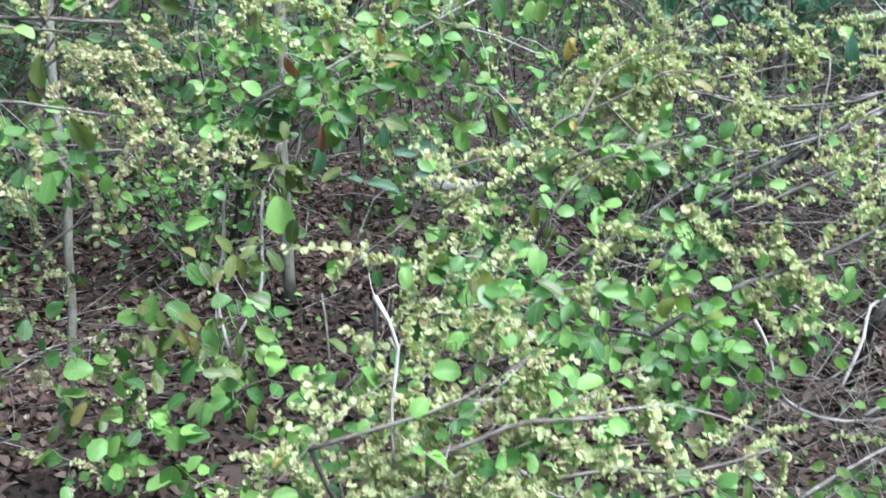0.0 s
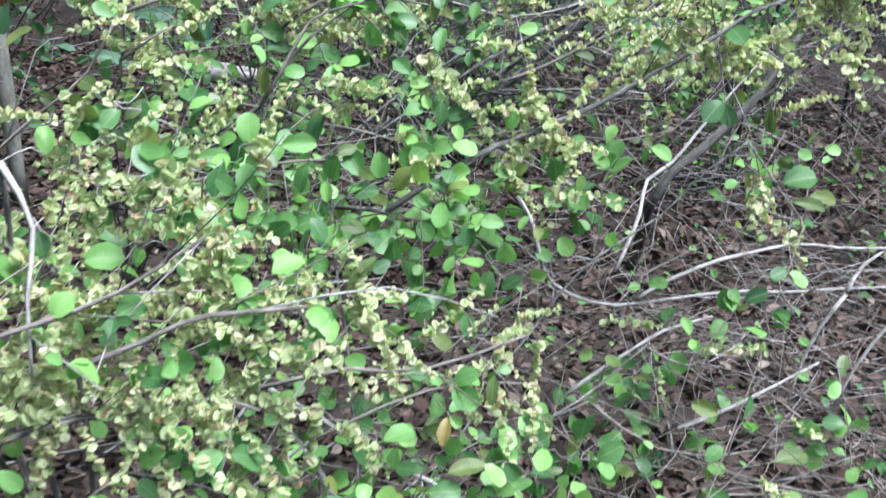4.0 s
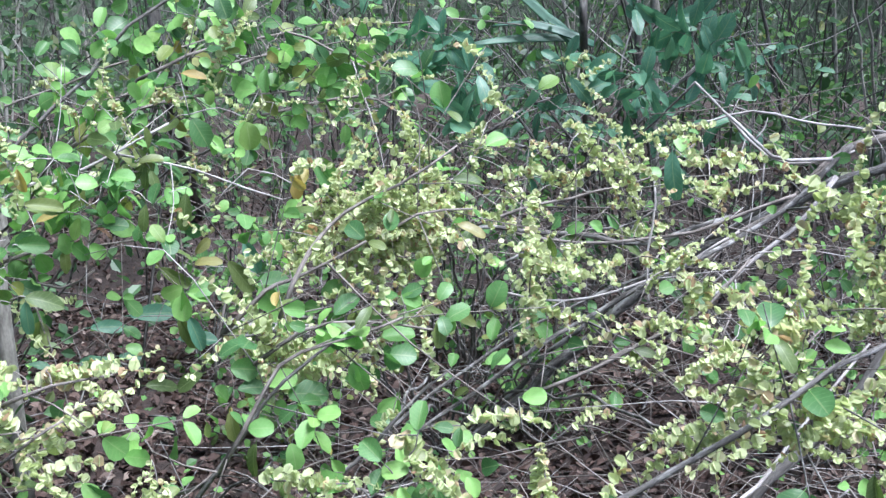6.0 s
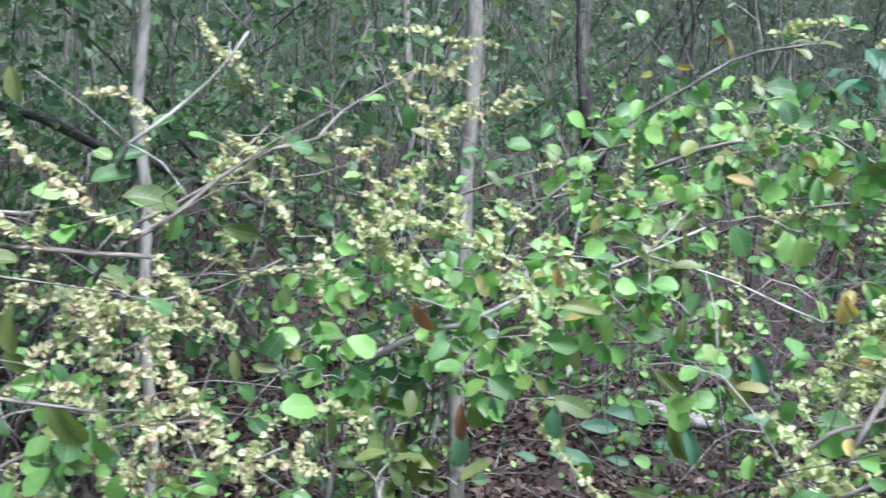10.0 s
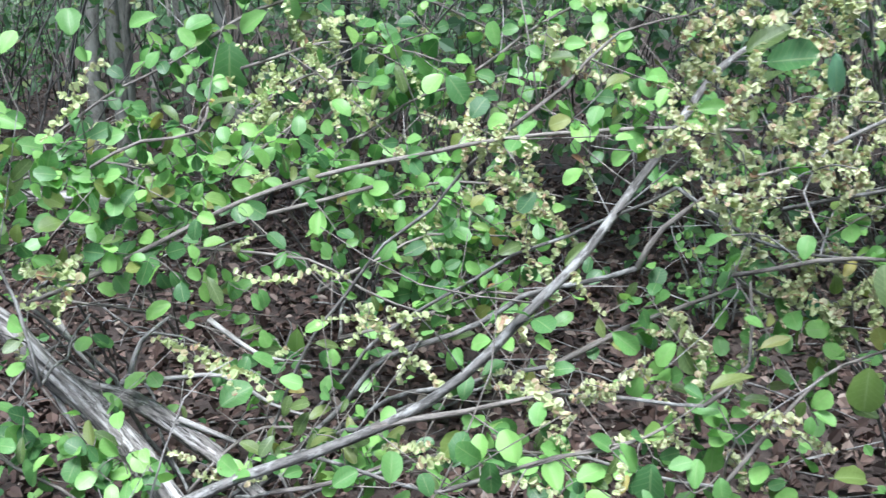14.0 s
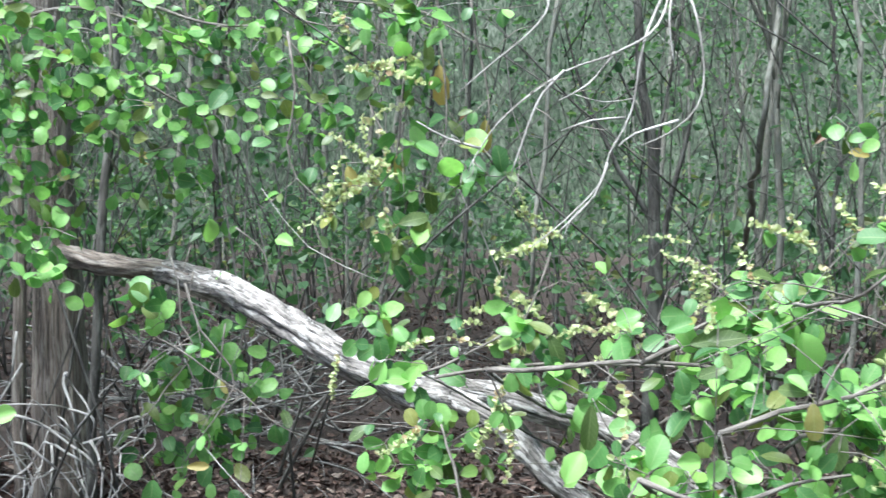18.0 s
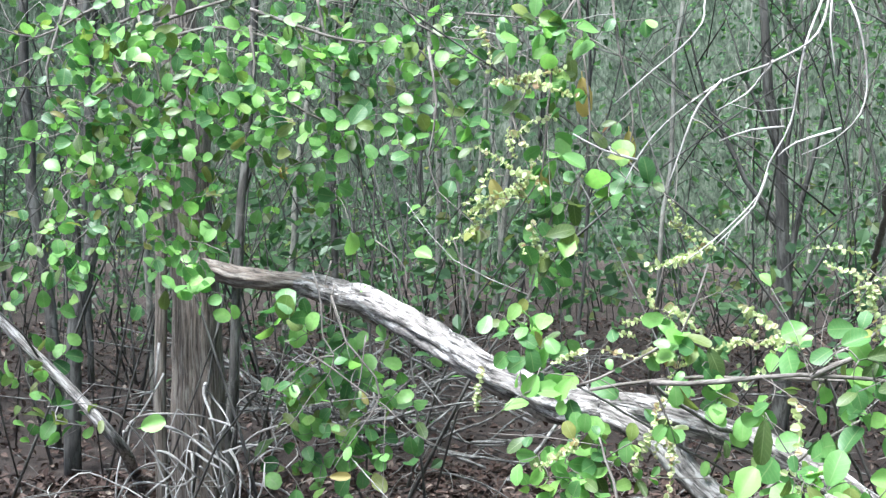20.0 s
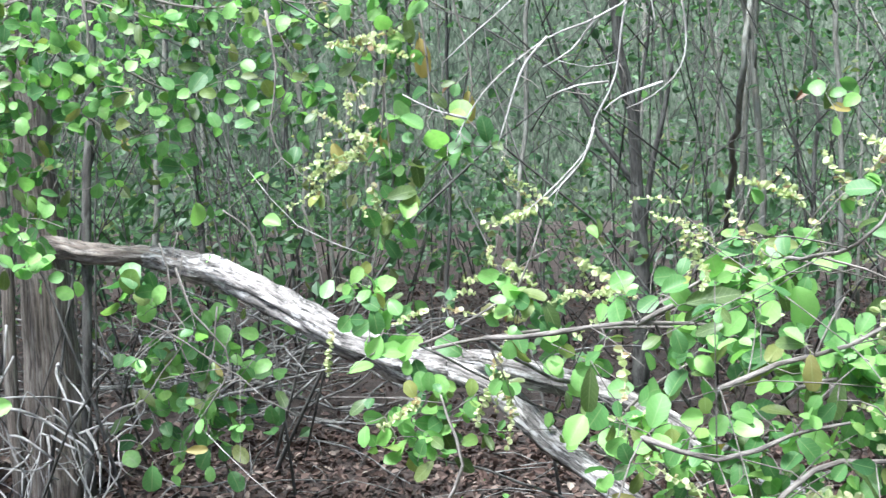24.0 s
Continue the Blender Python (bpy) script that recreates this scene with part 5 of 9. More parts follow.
lb, _ = tube("limb", [(-3.03, 2.19, 0.91), (-2.96, 2.19, 0.92), (-2.82, 2.21, 0.94), (-2.62, 2.23, 0.94), (-2.44, 2.30, 0.90), (-1.94, 2.29, 0.76), (-1.69, 2.25, 0.72), (-1.47, 2.25, 0.67), (-1.25, 2.24, 0.59), (-1.13, 2.19, 0.53), (-0.99, 2.17, 0.43), (-0.79, 2.06, 0.31), (-0.69, 2.00, 0.24)], 0.036, 0.024, M_LOG, t_, sides=22, step=0.03, rough=0.2, wander=0.012, ridge=0.5)
lb.parent = None
under(t_, tagged(lb, "weathered grey dead limb with peeling fibres"))
lb, _ = tube("limb", [(-2.90, 2.18, 0.92), (-2.75, 2.20, 0.88), (-2.61, 2.22, 0.79), (-2.05, 2.04, 0.71), (-1.87, 2.02, 0.65), (-1.70, 1.98, 0.58)], 0.034, 0.024, M_LOG, sides=18, step=0.04, rough=0.2, wander=0.012, ridge=0.45)
under(t_, tagged(lb, "weathered grey dead limb with peeling fibres"))
lb, _ = tube("limb", [(-1.16, 2.33, 0.40), (-0.93, 2.28, 0.39), (-0.75, 2.20, 0.33), (-0.60, 2.12, 0.28)], 0.021, 0.015, M_LOG, sides=16, step=0.04, rough=0.2, wander=0.012, ridge=0.45)
under(t_, lb)
for pts in ([(-0.98, 2.26, 0.45), (-0.88, 2.29, 0.46), (-0.76, 2.32, 0.47), (-0.65, 2.33, 0.40), (-0.58, 2.34, 0.37)], [(-0.80, 2.35, 0.58), (-0.69, 2.35, 0.51), (-0.63, 2.36, 0.49)], [(-0.83, 2.23, 0.39), (-0.73, 2.24, 0.35), (-0.64, 2.25, 0.30), (-0.58, 2.24, 0.22)], [(-1.13, 2.27, 0.59), (-1.08, 2.26, 0.52), (-1.03, 2.26, 0.47)], [(-1.10, 2.18, 0.46), (-1.05, 2.17, 0.37), (-1.04, 2.15, 0.29)], [(-0.96, 2.27, 0.47), (-0.94, 2.30, 0.54), (-0.88, 2.33, 0.59)]):
    tw, _ = tube("twig", pts, 0.007, 0.0035, M_PALE, sides=6, step=0.04, rough=0.25, wander=0.012)
    under(t_, tw)
lb, _ = tube("limb", [(-1.71, 2.51, 0.82), (-1.65, 2.56, 0.80), (-1.47, 2.63, 0.77), (-1.29, 2.73, 0.75), (-1.10, 2.79, 0.72)], 0.021, 0.014, M_LOG, sides=14, step=0.05, rough=0.3, ridge=0.35, wander=0.008)
under(t_, lb)
for i in range(26):
    k_ = random.randint(4, len(line) - 8)
    p, d = line[k_], (line[k_ + 3] - line[k_]).normalized()
    off = (wild(1.0) - d * wild(1.0).dot(d)).normalized() * 0.05
    fib, _ = tube("splinter", [p + off, p + off * 1.06 + d * 0.05, p + off * random.uniform(1.2, 1.6) + d * random.uniform(0.08, 0.16)], 0.0028, 0.0012, M_LOG, sides=4)
    under(t_, fib)

for pts in ([(-4.039, 1.908, 1.224), (-4.019, 1.922, 1.143), (-4.006, 1.926, 1.063), (-3.998, 1.927, 0.995), (-3.971, 1.953, 0.935), (-3.974, 1.938, 0.869), (-4.004, 1.889, 0.800), (-4.039, 1.829, 0.708), (-4.071, 1.780, 0.668)], [(-3.990, 1.965, 1.178), (-3.992, 1.954, 1.120), (-3.990, 1.947, 1.063)], [(-3.971, 1.953, 0.935), (-4.006, 1.905, 0.924), (-4.045, 1.848, 0.882), (-4.088, 1.779, 0.806)], [(-3.911, 2.042, 1.006), (-3.911, 2.028, 0.914), (-3.911, 2.017, 0.846), (-3.921, 1.992, 0.766)], [(-3.758, 2.294, 1.338), (-3.737, 2.310, 1.258), (-3.718, 2.321, 1.166), (-3.690, 2.332, 1.006)], [(-3.918, 2.083, 1.327), (-3.864, 2.144, 1.264), (-3.842, 2.163, 1.201), (-3.847, 2.145, 1.132)], [(-4.003, 1.960, 1.258), (-4.011, 1.938, 1.178)], [(-3.974, 1.938, 0.869), (-3.956, 1.953, 0.811), (-3.943, 1.965, 0.777)]):
    tw, _ = tube("twig", pts, 0.0034, 0.0018, M_STEM, sides=5, step=0.03, rough=0.2, wander=0.006)
    under(t_, tw)

# overhanging leafy boughs of that tree
for pts, r in (([(-4.71, 1.73, 1.93), (-4.58, 1.89, 1.89), (-4.42, 2.09, 1.79), (-4.31, 2.23, 1.64), (-4.24, 2.28, 1.31)], 0.01), ([(-4.65, 1.66, 2.04), (-4.53, 1.82, 2.08), (-4.37, 2.02, 2.01), (-4.22, 2.21, 1.87), (-4.12, 2.33, 1.75)], 0.01), ([(-4.80, 1.74, 1.65), (-4.93, 1.55, 1.61), (-5.03, 1.40, 1.47), (-5.09, 1.29, 1.26)], 0.01), ([(-4.72, 1.73, 2.05), (-4.83, 1.56, 1.92), (-4.95, 1.38, 1.77), (-5.07, 1.21, 1.70)], 0.01), ([(-4.96, 1.76, 2.20), (-5.11, 1.54, 2.07), (-5.22, 1.38, 2.00), (-5.34, 1.20, 1.91)], 0.01), ([(-4.39, 1.85, 2.13), (-4.22, 2.07, 2.04), (-4.02, 2.33, 1.98), (-3.92, 2.43, 1.79)], 0.01), ([(-4.59, 1.70, 1.75), (-4.47, 1.84, 1.67), (-4.38, 1.96, 1.57), (-4.32, 2.04, 1.60)], 0.008), ([(-4.69, 1.61, 2.08), (-4.59, 1.74, 2.14), (-4.46, 1.93, 2.19), (-4.26, 2.19, 2.17)], 0.01), ([(-4.66, 1.49, 2.17), (-4.75, 1.36, 2.10), (-4.84, 1.23, 2.02), (-4.92, 1.12, 2.06)], 0.01), ([(-4.51, 1.64, 1.85), (-4.59, 1.53, 1.73), (-4.61, 1.47, 1.55), (-4.66, 1.39, 1.48)], 0.01), ([(-4.39, 1.66, 2.02), (-4.41, 1.60, 1.79), (-4.37, 1.63, 1.55), (-4.33, 1.65, 1.32)], 0.008), ([(-4.53, 1.49, 2.09), (-4.46, 1.54, 1.86), (-4.47, 1.50, 1.63), (-4.43, 1.52, 1.35)], 0.008), ([(-4.29, 1.80, 2.06), (-4.27, 1.81, 1.87), (-4.29, 1.76, 1.67), (-4.23, 1.81, 1.50)], 0.008), ([(-4.78, 1.33, 2.18), (-4.80, 1.26, 1.90), (-4.75, 1.30, 1.62), (-4.76, 1.24, 1.38)], 0.008), ([(-4.34, 2.09, 2.21), (-4.30, 2.12, 2.03), (-4.23, 2.20, 1.85), (-4.28, 2.11, 1.68)], 0.008), ([(-4.08, 2.27, 2.20), (-4.03, 2.33, 2.08), (-3.93, 2.46, 2.03), (-3.86, 2.55, 2.05)], 0.008), ([(-4.95, 1.69, 1.54), (-5.05, 1.52, 1.36), (-5.11, 1.43, 1.25), (-5.16, 1.35, 1.16)], 0.008)):
    stem(t_, pts, r, 0.003, M_STEM, twigs=12, reach=(0.1, 0.36), fruits=0.2, leaves=9, size=0.05, olive=0.1, rooted=False, name="bough", rise=-0.1)
for pts in ([(-3.63, 1.74, 1.19), (-3.59, 1.77, 1.05), (-3.52, 1.84, 0.89), (-3.59, 1.72, 0.66)], [(-4.05, 1.81, 0.99), (-3.88, 2.02, 0.82), (-3.78, 2.14, 0.69), (-3.71, 2.23, 0.63)]):
    stem(t_, pts, 0.005, 0.002, M_STEM, twigs=7, fruits=0, leaves=6, size=0.05, olive=0.12, rooted=False, name="bough")

# spray with hanging fruits and bleached twigs that droop from above
s = plant("overhanging_tree", (-6.41, 8.70, 0.00), "slender tree whose bleached bare twigs droop over the clearing", "tree")
holder[s] = s
stem(s, [(-6.41, 8.70, 0.00)] + [(-3.85, 5.03, 1.59), (-3.84, 5.15, 2.42), (-3.36, 4.16, 2.72), (-2.75, 3.05, 2.52), (-2.35, 2.35, 2.06)], 0.03, 0.012, M_GREY, twigs=0, own=0, fruits=0, rooted=False, name="trunk")
for pts in ([(-2.350, 2.349, 2.060), (-2.294, 2.232, 1.903), (-2.351, 2.147, 1.839), (-2.418, 2.053, 1.794), (-2.487, 1.945, 1.686), (-2.520, 1.890, 1.609), (-2.533, 1.864, 1.556)], [(-2.350, 2.349, 2.060), (-2.310, 2.205, 1.864), (-2.319, 2.168, 1.705), (-2.338, 2.129, 1.609), (-2.344, 2.109, 1.533), (-2.384, 2.044, 1.454), (-2.430, 1.974, 1.386)], [(-2.350, 2.349, 2.060), (-2.241, 2.305, 1.928), (-2.220, 2.315, 1.813), (-2.226, 2.294, 1.724), (-2.260, 2.239, 1.657), (-2.295, 2.188, 1.626)], [(-2.350, 2.349, 2.060), (-2.279, 2.256, 1.928), (-2.263, 2.258, 1.807)], [(-2.350, 2.349, 2.060), (-2.508, 2.135, 2.020), (-2.459, 2.020, 1.928), (-2.499, 1.954, 1.839), (-2.561, 1.856, 1.737)], [(-2.418, 2.053, 1.794), (-2.444, 2.009, 1.737), (-2.458, 1.979, 1.660), (-2.473, 1.942, 1.546)], [(-2.324, 2.159, 1.688), (-2.370, 2.097, 1.680), (-2.411, 2.040, 1.654)], [(-2.246, 2.261, 1.686), (-2.306, 2.177, 1.654), (-2.327, 2.145, 1.622)], [(-2.340, 2.123, 1.584), (-2.350, 2.098, 1.507), (-2.397, 2.021, 1.418)], [(-2.351, 2.147, 1.839), (-2.384, 2.092, 1.762), (-2.420, 2.039, 1.724)], [(-2.520, 1.890, 1.609), (-2.568, 1.830, 1.628), (-2.614, 1.776, 1.667)]):
    tw, tl = tube("twig", pts, 0.0037, 0.0015, M_PALE, sides=5, step=0.03, rough=0.2, wander=0.01)
    under(s, tw)
    for _ in range(2):
        p = random.choice(tl[len(tl) // 3:-1])
        e = p + (wild(0.5) + Vector((0, 0, -0.55))).normalized() * random.uniform(0.04, 0.16)
        sp, _l = tube("twiglet", [p, p.lerp(e, 0.5) + wild(0.012), e], 0.0013, 0.0007, random.choice((M_PALE, M_STEM)), sides=4, step=0.04, rough=0.1, wander=0.012)
        under(s, sp)
for pts in ([(-3.04, 2.19, 2.08), (-3.08, 2.12, 1.95), (-3.12, 2.05, 1.78), (-3.13, 2.02, 1.73)], [(-3.08, 2.12, 1.94), (-3.07, 2.10, 1.73), (-3.07, 2.08, 1.58), (-3.12, 2.00, 1.42)], [(-3.18, 2.30, 2.12), (-3.15, 2.31, 1.91), (-3.12, 2.32, 1.66), (-3.16, 2.23, 1.41)], [(-3.11, 2.38, 2.08), (-3.08, 2.40, 1.88), (-3.05, 2.42, 1.70), (-3.07, 2.37, 1.53)], [(-3.09, 2.16, 1.50), (-3.11, 2.12, 1.34), (-3.13, 2.08, 1.16), (-3.13, 2.06, 1.06)], [(-3.53, 2.16, 2.06), (-3.44, 2.27, 2.05), (-3.34, 2.41, 2.03), (-3.26, 2.51, 1.95)], [(-3.63, 2.09, 1.96), (-3.58, 2.09, 1.79), (-3.59, 2.06, 1.62), (-3.53, 2.09, 1.45)], [(-3.35, 2.18, 1.95), (-3.32, 2.17, 1.76), (-3.24, 2.21, 1.59), (-3.25, 2.17, 1.41)]):
    stem(s, pts, 0.006, 0.002, M_STEM, twigs=7, fruits=1, leaves=7, size=0.055, olive=0.2, rooted=False, name="bough", rise=-0.25)

# ---- dead twigs lying in heaps ----
def dead_heap(name, base, label, count, spread, high, length, material, r=0.0045, lift=0.0):
    ob = plant(name, base, label, "dead twigs")
    for i in range(count):
        a = Vector(base) + Vector((random.gauss(0, spread), random.gauss(0, spread), random.uniform(0.0, high * 0.4) + lift * random.random()))
        ang, ln = random.uniform(0, 6.3), random.uniform(*length)
        d = Vector((math.cos(ang), math.sin(ang), random.uniform(-0.05, 0.55) * min(1, high * 2)))
        b_ = a + d * ln * 0.5 + wild(0.05)
        c = a + d * ln + wild(0.08) + Vector((0, 0, -0.05))
        b_.z, c.z = max(b_.z, 0.02), max(c.z, 0.02)
        tw, tl = tube("twig", [a, b_, c], r * random.uniform(0.6, 1.4), r * 0.35, material, sides=5, step=0.07, rough=0.15, wander=0.02)
        under(ob, tw)
        for _ in range(random.randint(1, 3)):
            p = random.choice(tl)
            e = p + (d * 0.7 + wild(0.5)).normalized() * random.uniform(0.08, 0.28)
            e.z = max(e.z, 0.02)
            sp, _l = tube("twiglet", [p, p.lerp(e, 0.5) + wild(0.015), e], r * 0.45, r * 0.2, material, sides=4, step=0.07, rough=0.1)
            under(ob, sp)
    return ob


def tangle(heap, centre, count, spread, high, length, material, r):
    """The countless finest twigs of a heap."""
    verts, faces = [], []
    FLOW.clear()
    for i in range(count):
        a = Vector(centre) + Vector((random.gauss(0, spread), random.gauss(0, spread), random.uniform(0.01, high)))
        ang, ln = random.uniform(0, 6.3), random.uniform(*length)
        d = Vector((math.cos(ang), math.sin(ang), random.uniform(-0.25, 0.5)))
        c = a + d * ln + wild(0.03)
        c.z = max(c.z, 0.02)
        v, f = tube_data(spline([a, a.lerp(c, 0.5) + wild(0.03), c], 0.09), r * random.uniform(0.6, 1.4), r * 0.4, 3, 0.1, 1, len(verts))
        verts += v
        faces += f
    under(heap, tagged(new("twigwork", mesh_of("twigwork", verts, faces, material, True, FLOW)), kind="stuff"))


h_ = dead_heap("twig_heap", (3.04, 0.05, 0.00), "heap of bare bleached dead twigs on leaf litter", 14, 0.3, 0.35, (0.35, 0.9), M_STEM, 0.003)
for pts in ([(2.41, 0.57, 0.63), (2.43, 0.53, 0.55), (2.44, 0.50, 0.45), (2.48, 0.45, 0.38), (2.57, 0.36, 0.34), (2.70, 0.25, 0.35), (2.84, 0.12, 0.37), (2.98, -0.01, 0.36), (3.16, -0.19, 0.37)], [(2.60, 0.31, 0.37), (2.70, 0.26, 0.41), (2.82, 0.18, 0.45), (2.96, 0.07, 0.48), (3.06, -0.02, 0.46), (3.19, -0.16, 0.46)], [(3.02, -0.08, 0.36), (2.98, -0.04, 0.26), (2.95, -0.02, 0.16), (2.92, -0.01, 0.05)], [(3.00, -0.23, 0.38), (2.92, -0.17, 0.23), (2.88, -0.14, 0.11)], [(2.79, 0.48, 0.33), (2.90, 0.48, 0.47), (2.97, 0.50, 0.54), (3.05, 0.47, 0.58), (3.19, 0.43, 0.71), (3.37, 0.36, 0.87)], [(3.02, -0.08, 0.37), (3.10, -0.09, 0.42), (3.21, -0.15, 0.48)], [(2.38, 0.37, 0.16), (2.49, 0.31, 0.23), (2.62, 0.24, 0.29), (2.73, 0.16, 0.32)], [(2.44, 0.09, 0.15), (2.60, -0.02, 0.21), (2.75, -0.12, 0.28)]):
    tw, _ = tube("branch", pts, 0.0062, 0.003, M_PALE, sides=6, step=0.05, rough=0.2, wander=0.01)
    under(h_, tw)
tangle(h_, (2.99, 0.12, 0.00), 110, 0.38, 0.5, (0.12, 0.5), M_PALE, 0.0013)
tangle(h_, (2.69, 0.07, 0.00), 420, 0.5, 0.5, (0.12, 0.55), M_STEM, 0.0014)
tw, _ = tube("stump", [(3.54, 0.80, 0.00)] + [(3.21, 0.60, 0.38), (3.34, 0.52, 0.53), (3.49, 0.43, 0.71), (3.63, 0.36, 0.90)], 0.021, 0.01, M_WOOD, sides=10, rough=0.3, wander=0.03)
under(h_, tagged(tw, "dark mossy leaning stump"))
foot_at = Vector((-4.82, 1.90, 0.0))
h2 = plant("twig_heap", foot_at, "pale bare dead twigs tangled round the foot of the trunk", "dead twigs")
for pts in ([(-5.01, 1.61, 0.51), (-5.08, 1.66, 0.53), (-5.02, 1.69, 0.57), (-4.95, 1.75, 0.58), (-4.86, 1.81, 0.58), (-4.89, 1.91, 0.55)], [(-5.01, 1.69, 0.23), (-4.95, 1.72, 0.29), (-5.01, 1.81, 0.32), (-4.96, 1.84, 0.41)], [(-5.08, 1.76, 0.39), (-5.02, 1.79, 0.39), (-4.94, 1.83, 0.35), (-4.97, 1.93, 0.25), (-4.90, 1.96, 0.18)], [(-5.06, 1.91, 0.37), (-5.02, 1.90, 0.29), (-4.99, 1.88, 0.22), (-4.95, 1.87, 0.15)], [(-5.02, 1.88, 0.21), (-5.07, 1.95, 0.17)], [(-4.96, 1.72, 0.53), (-4.90, 1.75, 0.53), (-4.94, 1.84, 0.47), (-4.86, 1.89, 0.42), (-4.78, 1.93, 0.38), (-4.73, 1.95, 0.34), (-4.80, 1.99, 0.27), (-4.78, 1.95, 0.18)], [(-4.93, 1.87, 0.40), (-4.87, 1.90, 0.37), (-4.81, 1.93, 0.35), (-4.85, 2.01, 0.27)], [(-5.00, 1.95, 0.67), (-4.98, 1.93, 0.63), (-4.93, 1.93, 0.57), (-4.89, 1.93, 0.51), (-4.95, 1.98, 0.39), (-4.89, 2.00, 0.35)], [(-4.97, 1.93, 0.67), (-5.03, 1.99, 0.60), (-4.97, 2.01, 0.55), (-4.92, 2.01, 0.52), (-4.88, 2.01, 0.48)], [(-4.97, 2.03, 0.50), (-4.95, 2.00, 0.47), (-5.05, 2.01, 0.42)], [(-4.80, 1.96, 0.43), (-4.75, 1.97, 0.38), (-4.71, 1.97, 0.33), (-4.77, 2.03, 0.25), (-4.72, 2.04, 0.20)], [(-4.86, 2.01, 0.38), (-4.81, 2.03, 0.44), (-4.75, 2.07, 0.49), (-4.68, 2.12, 0.53), (-4.73, 2.21, 0.54), (-4.66, 2.26, 0.62), (-4.62, 2.28, 0.70)], [(-4.79, 2.04, 0.43), (-4.86, 2.08, 0.35), (-4.83, 2.07, 0.30), (-4.80, 2.05, 0.23), (-4.78, 2.02, 0.16)], [(-4.84, 2.08, 0.26), (-4.77, 2.12, 0.26), (-4.81, 2.22, 0.21), (-4.75, 2.24, 0.19), (-4.66, 2.30, 0.15)], [(-4.94, 2.08, 0.27), (-4.91, 2.06, 0.20), (-4.88, 2.04, 0.13)], [(-4.84, 1.95, 0.41), (-4.77, 2.00, 0.44), (-4.70, 2.05, 0.45), (-4.62, 2.10, 0.45)], [(-4.73, 2.03, 0.38), (-4.77, 2.13, 0.41), (-4.72, 2.16, 0.42)], [(-5.08, 1.78, 0.84), (-5.05, 1.75, 0.71), (-5.13, 1.77, 0.62)], [(-5.13, 1.82, 0.70), (-5.12, 1.77, 0.63), (-5.11, 1.72, 0.56), (-5.22, 1.71, 0.45), (-5.20, 1.67, 0.32)], [(-5.28, 1.67, 0.15), (-5.23, 1.70, 0.26), (-5.18, 1.73, 0.30), (-5.11, 1.77, 0.33), (-5.16, 1.85, 0.30)], [(-5.01, 1.60, 0.51), (-5.09, 1.63, 0.42), (-5.07, 1.60, 0.33), (-5.03, 1.57, 0.18)], [(-4.73, 2.12, 0.65), (-4.67, 2.16, 0.73), (-4.72, 2.26, 0.76), (-4.67, 2.28, 0.83)], [(-4.92, 1.97, 0.40), (-4.91, 1.93, 0.44), (-4.90, 1.90, 0.49), (-5.01, 1.92, 0.49)], [(-5.11, 1.82, 0.24), (-5.08, 1.80, 0.13)], [(-5.00, 1.92, 0.32), (-5.05, 1.99, 0.25), (-4.99, 2.01, 0.20)], [(-4.88, 1.81, 0.43), (-4.83, 1.82, 0.43)], [(-4.91, 1.92, 0.54), (-4.85, 1.95, 0.53), (-4.79, 1.97, 0.51), (-4.87, 2.00, 0.42)], [(-4.99, 1.90, 0.29), (-4.99, 1.85, 0.26), (-5.00, 1.79, 0.26), (-5.03, 1.71, 0.28), (-5.16, 1.68, 0.24), (-5.14, 1.64, 0.18)]):
    tw, _ = tube("twig", pts, random.uniform(0.0048, 0.0072), 0.003, M_PALE, sides=6, step=0.03, rough=0.25, wander=0.012)
    under(h2, tw)
for i in range(9):
    ang, hi_ = random.uniform(0, 6.3), random.uniform(0.3, 0.78)
    out = Vector((math.cos(ang), math.sin(ang), 0)) * random.uniform(0.2, 0.6)
    a = foot_at + out * 0.25 + wild(0.06)
    a.z = 0.0
    pts = [a, a + out * 0.2 + wild(0.07) + Vector((0, 0, hi_ * 0.6)), a + out * 0.75 + wild(0.09) + Vector((0, 0, hi_)), a + out * 1.2 + wild(0.06) + Vector((0, 0, hi_ * random.uniform(0.45, 1.1)))]
    tw, tl = tube("twig", pts, random.uniform(0.003, 0.0062), 0.0016, random.choice((M_PALE, M_PALE, M_STEM)), sides=5, step=0.04, rough=0.2, wander=0.065)
    under(h2, tw)
    for _ in range(3):
        p = random.choice(tl[3:])
        e = p + (out.normalized() * 0.4 + wild(0.6)).normalized() * random.uniform(0.08, 0.24)
        sp, _l = tube("twiglet", [p, p.lerp(e, 0.5) + wild(0.025), e], 0.0028, 0.0012, M_PALE, sides=4, step=0.04, rough=0.1, wander=0.015)
        under(h2, sp)
dead_heap("stick_pile", (-5.66, 3.50, -0.00), "brown fallen sticks lying under the leaning limb", 70, 0.5, 0.5, (0.5, 1.3), M_DARK, 0.009, 0.25)
dead_heap("stick_pile", (-6.14, 2.99, 0.00), "brown fallen sticks lying under the leaning limb", 30, 0.45, 0.4, (0.5, 1.2), M_DARK, 0.008, 0.2)
dead_heap("twig_heap", (6.64, 2.80, 0.00), "tangle of bare grey twigs behind the shrubs", 50, 0.6, 0.9, (0.4, 1.0), M_STEM)

